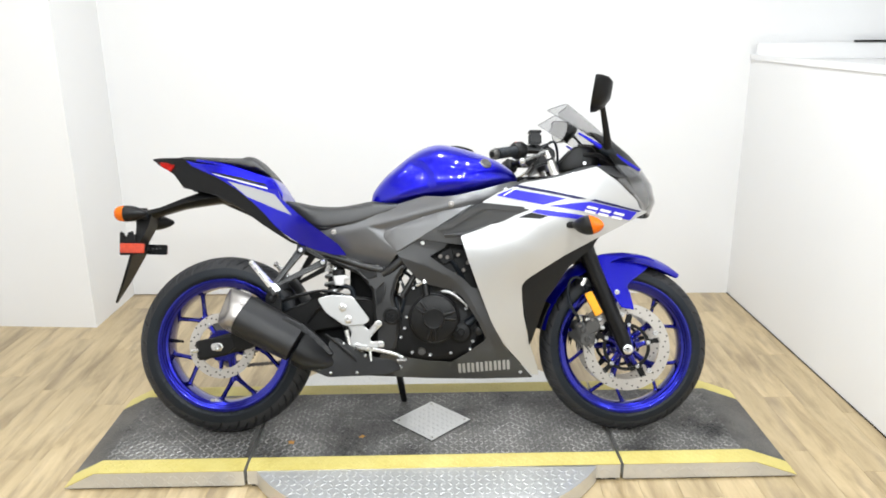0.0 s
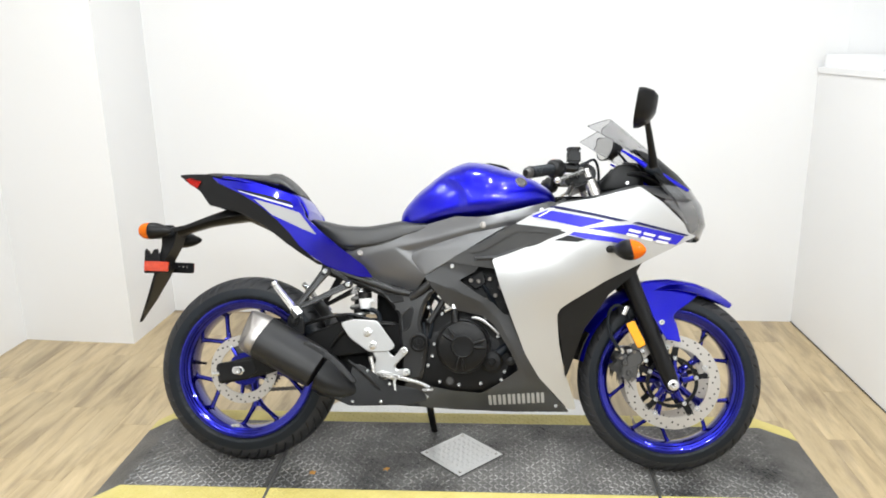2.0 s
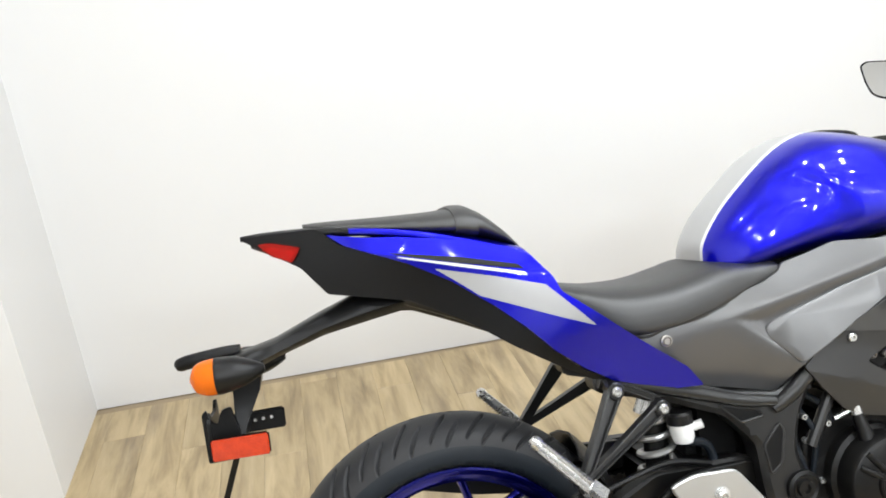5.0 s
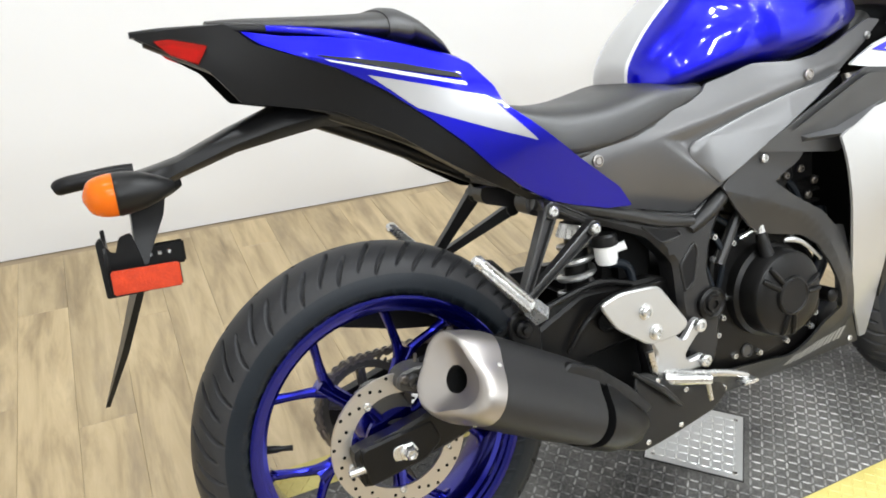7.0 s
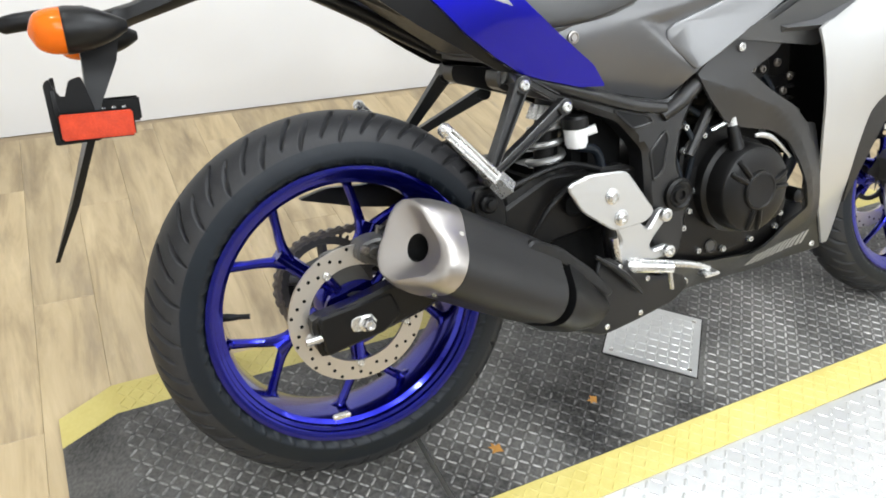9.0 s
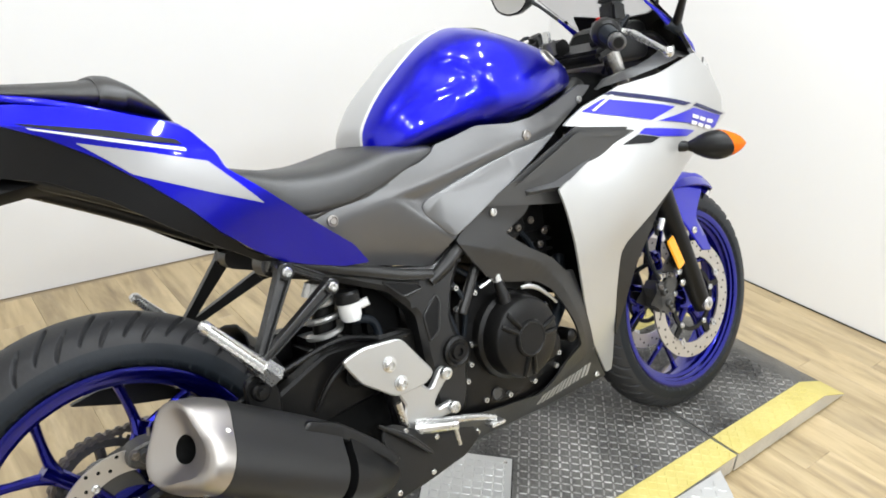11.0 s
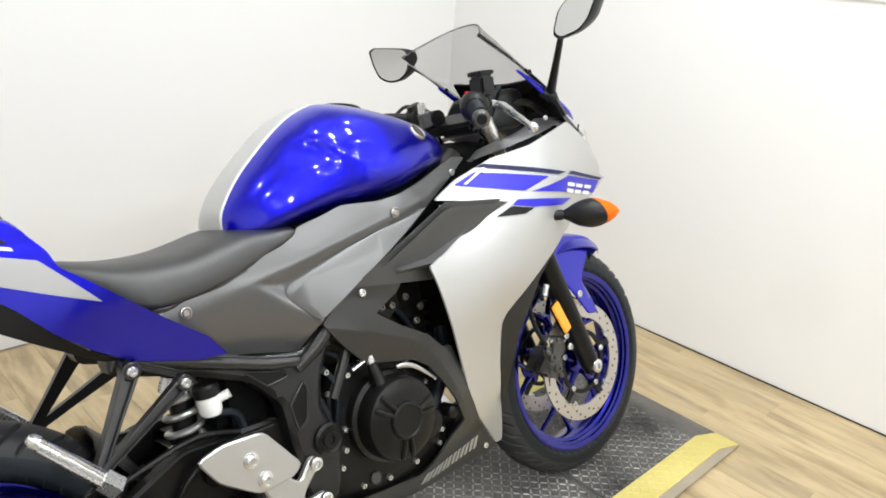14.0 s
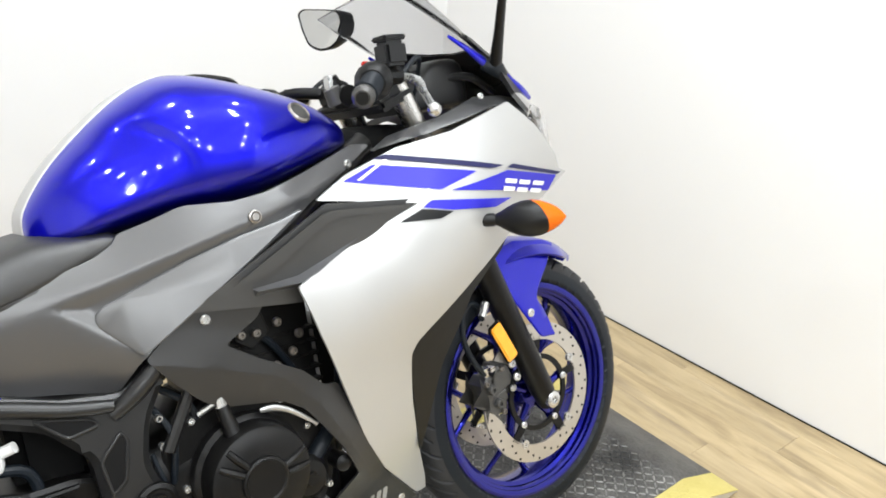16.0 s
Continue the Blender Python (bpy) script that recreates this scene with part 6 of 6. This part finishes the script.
# -- cockpit and nose --
bm = bmesh.new()
EDGE = [(1.268, 0.120, 1.030), (1.321, 0.142, 0.970), (1.352, 0.150, 0.912), (1.385, 0.160, 0.866), (1.412, 0.148, 0.810), (1.430, 0.112, 0.765)]
MID = [(1.365, 1.010), (1.425, 0.955), (1.468, 0.905), (1.500, 0.850), (1.510, 0.790), (1.490, 0.745)]
loops = []
for (ex, ey, ez), (mx, mz) in zip(EDGE, MID):
    lp = []
    for v in range(-10, 11):
        u = v / 10
        q = abs(u) ** 2.2
        lp.append((mx + (ex - mx) * q, ey * math.copysign(abs(u) ** 0.85, u), mz + (ez - mz) * q))
    loops.append(lp)
thin = [[(p[0] - 0.006, p[1] * 0.97, p[2] - 0.004) for p in lp] for lp in loops]
rings(bm, [lp + q[::-1] for lp, q in zip(loops, thin)])
for f in bm.faces:
    c = f.calc_center_median()
    f.material_index = 1 if c.z < 0.89 and abs(c.y) > 0.035 else 0
nose = part("nose_cowl", bm, [BLACK, HEADLENS], bike, "glossy black nose cowl with pale headlight lenses", 50)
for mir, s in ((False, -1), (True, 1)):
    hy = sheet([(1.34, 0.87, -0.180), (1.38, 0.90, -0.160), (1.47, 0.80, -0.102), (1.41, 0.81, -0.164), (1.44, 0.76, -0.128)])
    part("headlight", panel([(1.340, 0.858), (1.375, 0.888), (1.434, 0.872), (1.470, 0.803), (1.468, 0.780), (1.447, 0.755), (1.411, 0.800)], hy, 0.003, 0.015, 0.002, 0.004, 0.002, mir), CLEAR, nose, "clear headlight lens")
    part("headlight_bowl", panel([(1.350, 0.860), (1.378, 0.880), (1.428, 0.864), (1.462, 0.800), (1.445, 0.762), (1.412, 0.806)], hy, 0.003, 0.015, 0.002, 0.004, -0.014, mir), HEADBOWL, nose)
    cy = sheet([(1.03, 0.852, -0.150), (1.15, 0.865, -0.162), (1.19, 0.895, -0.142), (1.274, 0.915, -0.120), (1.275, 0.890, -0.186), (1.35, 0.868, -0.168), (1.413, 0.896, -0.116), (1.452, 0.860, -0.116)])
    part("cockpit_panel", panel([(1.015, 0.846), (1.066, 0.866), (1.170, 0.886), (1.233, 0.905), (1.274, 0.914), (1.350, 0.912), (1.413, 0.896), (1.452, 0.862), (1.410, 0.856), (1.345, 0.868), (1.275, 0.894), (1.137, 0.862)], cy, 0.005, 0.02, 0.003, 0.006, 0.0, mir), SCOOP_MAT, nose, "black cockpit side panel")
    bm = tube([(1.225, s * 0.132, 1.024), (1.265, s * 0.133, 0.999), (1.300, s * 0.132, 0.975), (1.350, s * 0.128, 0.945), (1.400, s * 0.118, 0.917), (1.440, s * 0.098, 0.900)], [0.003, 0.006, 0.009, 0.010, 0.008, 0.004], 12, per=4, flat=0.55)
    part("blue_trim", bm, BLUE, nose, "blue trim beside the windscreen")
    part("screen_bolt", bolt(1.258, s * 0.138, 1.018, 0.006, 0.004, s), BLACK, nose)
    part("panel_screw", bolt(1.235, s * 0.186, 0.912, 0.006, 0.004, s), ALLOY, nose)
# front indicators
for s in (-1, 1):
    A, B = Vector((1.180, s * 0.236, 0.704)), Vector((1.262, s * 0.325, 0.696))
    d = (B - A).normalized()
    body = [(-0.012, 0.0115), (0.006, 0.0115), (0.010, 0.0095), (0.020, 0.0145), (0.030, 0.0205), (0.042, 0.0262), (0.055, 0.0300), (0.070, 0.0318), (0.085, 0.0297), (0.098, 0.0248)]
    body += [(0.106, 0.0215), (0.114, 0.0165), (0.121, 0.0105), (0.126, 0.004), (0.128, 0.0006)]
    split, facing = A + d * 0.078, Vector((0.95, s * 0.12, 0.22)).normalized()
    halves = []
    for keep in (False, True):
        bm = tube([A + d * k for k, r in body], [r for k, r in body], 24, per=1)
        cut = bmesh.ops.bisect_plane(bm, geom=bm.verts[:] + bm.edges[:] + bm.faces[:], plane_co=split, plane_no=facing, clear_outer=not keep, clear_inner=keep)
        bmesh.ops.edgeloop_fill(bm, edges=[e for e in cut["geom_cut"] if isinstance(e, bmesh.types.BMEdge)])
        halves.append(bm)
    ind = part("front_indicator", halves[0], PLASTIC, bike, "black teardrop front indicator", 50)
    part("indicator_lens", halves[1], AMBER, ind, "amber indicator lens", 50)
# windscreen
bm = bmesh.new()
loops = []
NS = 12
for k in range(NS + 1):
    t = k / NS
    cx, cz = 1.425 - 0.216 * t, 0.932 + 0.214 * t ** 0.85
    ex, ez = 1.330 - 0.210 * t, 0.972 + 0.130 * t
    w = 0.130 + 0.006 * math.sin(math.pi * t)
    lp = []
    for v in range(-10, 11):
        u = v / 10
        q = abs(u) ** 2
        lp.append((cx + (ex - cx) * q, w * math.copysign(abs(u) ** 0.9, u), cz + (ez - cz) * q))
    loops.append(lp)
thin = [[(p[0] + 0.0015, p[1], p[2] + 0.002) for p in lp] for lp in loops]
rings(bm, [lp + q[::-1] for lp, q in zip(loops, thin)])
edge_top = [Vector(p) for p in loops[-1]]
edge_a, edge_b = [Vector(lp[0]) for lp in loops], [Vector(lp[-1]) for lp in loops]
screen = part("windscreen", bm, SMOKE, bike, "smoke-tinted clear windscreen", 60)
for run in (edge_top, edge_a, edge_b):
    part("screen_edge", tube(run, 0.0018, 6, per=1), SMOKE, screen)
# instrument pod
bm = egg([(1.150, 0.055, 0.918, 0.900, 7, 0.5), (1.180, 0.076, 0.945, 0.900, 8, 0.5), (1.217, 0.086, 0.985, 0.900, 9, 0.5), (1.262, 0.085, 0.992, 0.900, 9, 0.5), (1.288, 0.080, 0.984, 0.905, 8, 0.5), (1.305, 0.066, 0.958, 0.91, 7, 0.5)], 32, None, 2)
dash = part("instrument_pod", bm, PLASTIC, bike, "black instrument pod")
part("dial_face", placed(block(-0.002, 0.002, -0.065, 0.065, -0.024, 0.024, 0.004), Matrix.Translation((1.188, 0, 0.958)) @ Euler((0, radians(44), 0)).to_matrix().to_4x4()), DARK, dash)
part("screen_bracket", tube([(1.25, -0.08, 0.955), (1.30, -0.09, 0.952), (1.36, -0.08, 0.92)], 0.008, 8), PLASTIC, dash)
part("screen_bracket", tube([(1.25, 0.08, 0.955), (1.30, 0.09, 0.952), (1.36, 0.08, 0.92)], 0.008, 8), PLASTIC, dash)

# handlebars
for s in (-1, 1):
    IN, OUT = Vector((1.055, s * 0.150, 0.968)), Vector((0.921, s * 0.306, 0.925))
    d = (OUT - IN).normalized()
    bm = tube([Vector((1.120, s * 0.100, 0.955)), IN, IN + d * 0.05], 0.0115, 12)
    lathe([(0.030, s * 0.085), (0.030, s * 0.118)], 1.118, 0.952, 20, bm)
    bar = part("handlebar", bm, BLACK, bike, "black clip-on handlebar")
    ribs = [IN + d * (0.090 + 0.0024 * k) for k in range(41)]
    bm = tube([IN + d * 0.085] + ribs + [IN + d * 0.190], [0.021] + [0.0178 if k % 2 else 0.0162 for k in range(41)] + [0.019], 18, per=1)
    part("grip", bm, RUBBER, bar, "ribbed black rubber grip")
    part("bar_end", tube([IN + d * 0.190, IN + d * 0.205, IN + d * 0.212], [0.0165, 0.0165, 0.0115], 16, per=1), GREYCAST, bar, "dark grey bar end")
    part("bar_end_screw", rod(IN + d * 0.211, IN + d * 0.2135, 0.0095, 12), BLACK, bar)
    bm = tube([IN + d * 0.035, IN + d * 0.05, IN + d * 0.075, IN + d * 0.088], [0.020, 0.029, 0.030, 0.021], 14, per=2)
    part("switch_pod", bm, PLASTIC, bar, "black switch housing")
    part("switch", placed(block(-0.006, 0.006, -0.004, 0.004, -0.004, 0.003, 0.002), Matrix.Translation(IN + d * 0.05 + Vector((-0.014, 0, 0.025)))), CHROMERED if s < 0 else PLASTIC, bar)
    LA = IN + d * 0.02 + Vector((0.045, 0, -0.004))
    bm = tube([LA, LA + Vector((0.012, s * 0.030, -0.012)), Vector((1.060, s * 0.262, 0.925)), Vector((1.016, s * 0.338, 0.899))], [0.008, 0.009, 0.007, 0.006], 10, per=4, flat=0.7)
    q = Vector((1.012, s * 0.345, 0.897))
    bmesh.ops.create_uvsphere(bm, u_segments=12, v_segments=8, radius=0.0105, matrix=Matrix.Translation(q))
    part("lever", bm, ALLOY, bar, "silver hand lever with a ball end")
    part("lever_perch", tube([IN + d * 0.02, LA], [0.016, 0.013], 10), BLACK, bar)
    part("cable", tube([LA, LA + Vector((0.05, -s * 0.01, 0.03)), LA + Vector((0.07, -s * 0.06, -0.02)), Vector((1.15, s * 0.06, 0.88))], 0.0045, 8), RUBBER, bar)
    if s < 0:
        rv = part("front_reservoir", block(1.051, 1.093, -0.190, -0.149, 0.976, 1.016, 0.006), PLASTIC, bar, "black front brake reservoir")
        part("reservoir_neck", rod((1.071, -0.168, 0.990), (1.086, -0.166, 0.960), 0.010, 10), BLACK, bar)
        part("reservoir_lid", block(1.0505, 1.0935, -0.1905, -0.1485, 1.0163, 1.025, 0.003), BLACK, bar)
    # fork tops
    part("fork_cap", tube([fk(1.0, s), fk(1.03, s)], [0.020, 0.016], 16), CAST, bar)
part("ignition_barrel", lathe([(0.020, -0.02), (0.020, 0.02)], 1.075, 0.945, 16), CAST, bike)
part("ignition_switch", tube([(1.060, 0, 0.935), (1.050, 0, 0.962)], [0.018, 0.015], 16), GREYCAST, bike)
part("key", block(1.042, 1.052, -0.010, 0.010, 0.960, 0.985, 0.002), ALLOY, bike)

# mirrors
for s in (-1, 1):
    line = [(1.325, -0.135, 0.965), (1.312, -0.170, 1.02), (1.294, -0.212, 1.082), (1.285, -0.235, 1.10)] if s < 0 else [(1.325, 0.140, 0.970), (1.306, 0.185, 1.015), (1.280, 0.235, 1.068), (1.266, 0.262, 1.092)]
    bm = tube(line, [0.016, 0.0115, 0.0092, 0.011] if s < 0 else [0.009, 0.0055, 0.0052, 0.007], 12, per=4, flat=0.65)
    mr = part("mirror_stalk", bm, BLACK, bike, "black mirror stalk")
    part("stalk_foot", tube([(1.300, s * 0.128, 0.972), (1.325, s * 0.136, 0.962), (1.350, s * 0.130, 0.945)], [0.012, 0.018, 0.010], 12, per=3, flat=0.6), RUBBER, mr)
    shape = [(0.222, 1.082), (0.236, 1.128), (0.268, 1.150), (0.315, 1.166), (0.352, 1.170), (0.366, 1.160), (0.360, 1.135), (0.335, 1.092), (0.305, 1.073), (0.245, 1.068)]
    slope, back = 0.20, 0.0
    if s > 0:
        # the far mirror is turned back a little
        shape = [(0.258, 1.080), (0.253, 1.108), (0.262, 1.143), (0.30, 1.152), (0.346, 1.162), (0.357, 1.154), (0.345, 1.115), (0.328, 1.078), (0.300, 1.062), (0.275, 1.064)]
        slope, back = 0.56, -0.022
    ol = rounded(shape, 0.012)
    c = Vector((sum(p[0] for p in ol) / len(ol), sum(p[1] for p in ol) / len(ol)))

    def ring(x, k, ol=ol, c=c, s=s, slope=slope, back=back):
        lift = 0.016 * (1 - k)
        return [(x + back - slope * (c.x + (p[0] - c.x) * k - 0.30) + 0.22 * (p[1] - c.y) * k + lift, s * (c.x + (p[0] - c.x) * k), c.y + (p[1] - c.y) * k + lift) for p in ol]
    bm = bmesh.new()
    rings(bm, [ring(1.247, 0.93), ring(1.245, 1.0), ring(1.262, 0.98), ring(1.285, 0.80), ring(1.296, 0.45)])
    part("mirror_shell", bm, BLACK, mr, "black mirror shell", 40)
    bm = bmesh.new()
    rings(bm, [ring(1.2435, 0.915), ring(1.2465, 0.92)])
    gl = part("mirror_glass", bm, MIRROR, mr, "mirror glass")

# -- side stand on the far side --
tipx, tipy, tipz = 0.640, 0.300, -0.098
bm = tube([(0.585, 0.135, 0.240), (0.605, 0.20, 0.09), (0.640, 0.285, -0.080)], [0.014, 0.012, 0.011], 10, per=4)
stand = part("side_stand", bm, BLACK, bike, "black side stand resting on the deck")
part("stand_foot", placed(block(-0.035, 0.035, -0.02, 0.02, -0.006, 0.006, 0.004), Matrix.Translation((0.648, 0.292, -0.0915)) @ Euler((radians(19), 0, 0)).to_matrix().to_4x4()), BLACK, stand)
part("shift_lever", tube([(0.50, 0.16, 0.30), (0.62, 0.165, 0.29), (0.66, 0.19, 0.275)], 0.007, 8), ALLOY, bike)

# ---- ceiling lights ----
# rings for every spot, the four added south-east ones included
for k, (sx, sy) in enumerate(SPOTS):
    lt = thing("downlight", "small round white downlight of an assumed ceiling grid", "ceiling light", pose(sx, sy, CEIL), "ceiling downlights")
    bm = bmesh.new()
    rings(bm, [[(r * math.cos(a), r * math.sin(a), z) for a in [2 * math.pi * j / 24 for j in range(24)]] for r, z in ((0.075, 0.0), (0.075, -0.012), (0.055, -0.012), (0.05, -0.004))], True, False)
    part("ring", bm, WHITE, lt)
for sx, sy in TUBES:
    lt = thing("ceiling_track_light", "flat white ceiling fitting with small round spots", "ceiling light", pose(sx, sy, CEIL), "ceiling track lights")
    part("housing", block(-0.6, 0.6, -0.16, 0.16, -0.012, 0.0, 0.003), WHITE, lt)
    for u, v in QUAD:
        bm = bmesh.new()
        rings(bm, [[(u + r * math.cos(a), v + r * math.sin(a), z) for a in [2 * math.pi * j / 20 for j in range(20)]] for r, z in ((0.055, -0.0122), (0.055, -0.022), (0.042, -0.022), (0.040, -0.014))], True, False)
        part("spot_ring", bm, WHITE, lt)

# ---- bits on the deck ----
def leaf(name, x, y, size, turn, label):
    bm = bmesh.new()
    pts = [(0, -1), (0.35, -0.5), (0.8, -0.1), (0.3, 0.15), (0.5, 0.8), (0, 0.5), (-0.3, 0.9), (-0.35, 0.2), (-0.85, 0.1), (-0.4, -0.45)]
    rings(bm, [[(px * size, py * size, z + 0.0015 * math.sin(9 * px)) for px, py in pts] for z in (0.0, 0.0008)])
    ob = link(name, bm, LEAF, None, label, 30)
    ob.matrix_basis = pose(x, y, H + 0.0042, 0, 0, turn)
    return tagged(ob, label, "leaf")


leaf("dry_leaf", 0.235, -0.185, 0.016, 40, "small dry orange leaf lying on the deck")
leaf("dry_leaf", 0.475, -0.150, 0.013, 110, "small brown leaf scrap lying on the deck")
bm = bmesh.new()
rings(bm, [[(x, y, z) for x, y in ((-0.018, -0.014), (0.016, -0.016), (0.018, 0.013), (-0.016, 0.015))] for z in (0.0004, 0.0010)])
sticker = tagged(link("floor_sticker", bm, REFLRED, None, "small red sticker on the plank floor", 30), "small red sticker on the plank floor", "sticker")
sticker.matrix_basis = pose(0.213, -0.440, 0.0, 0, 0, 12)
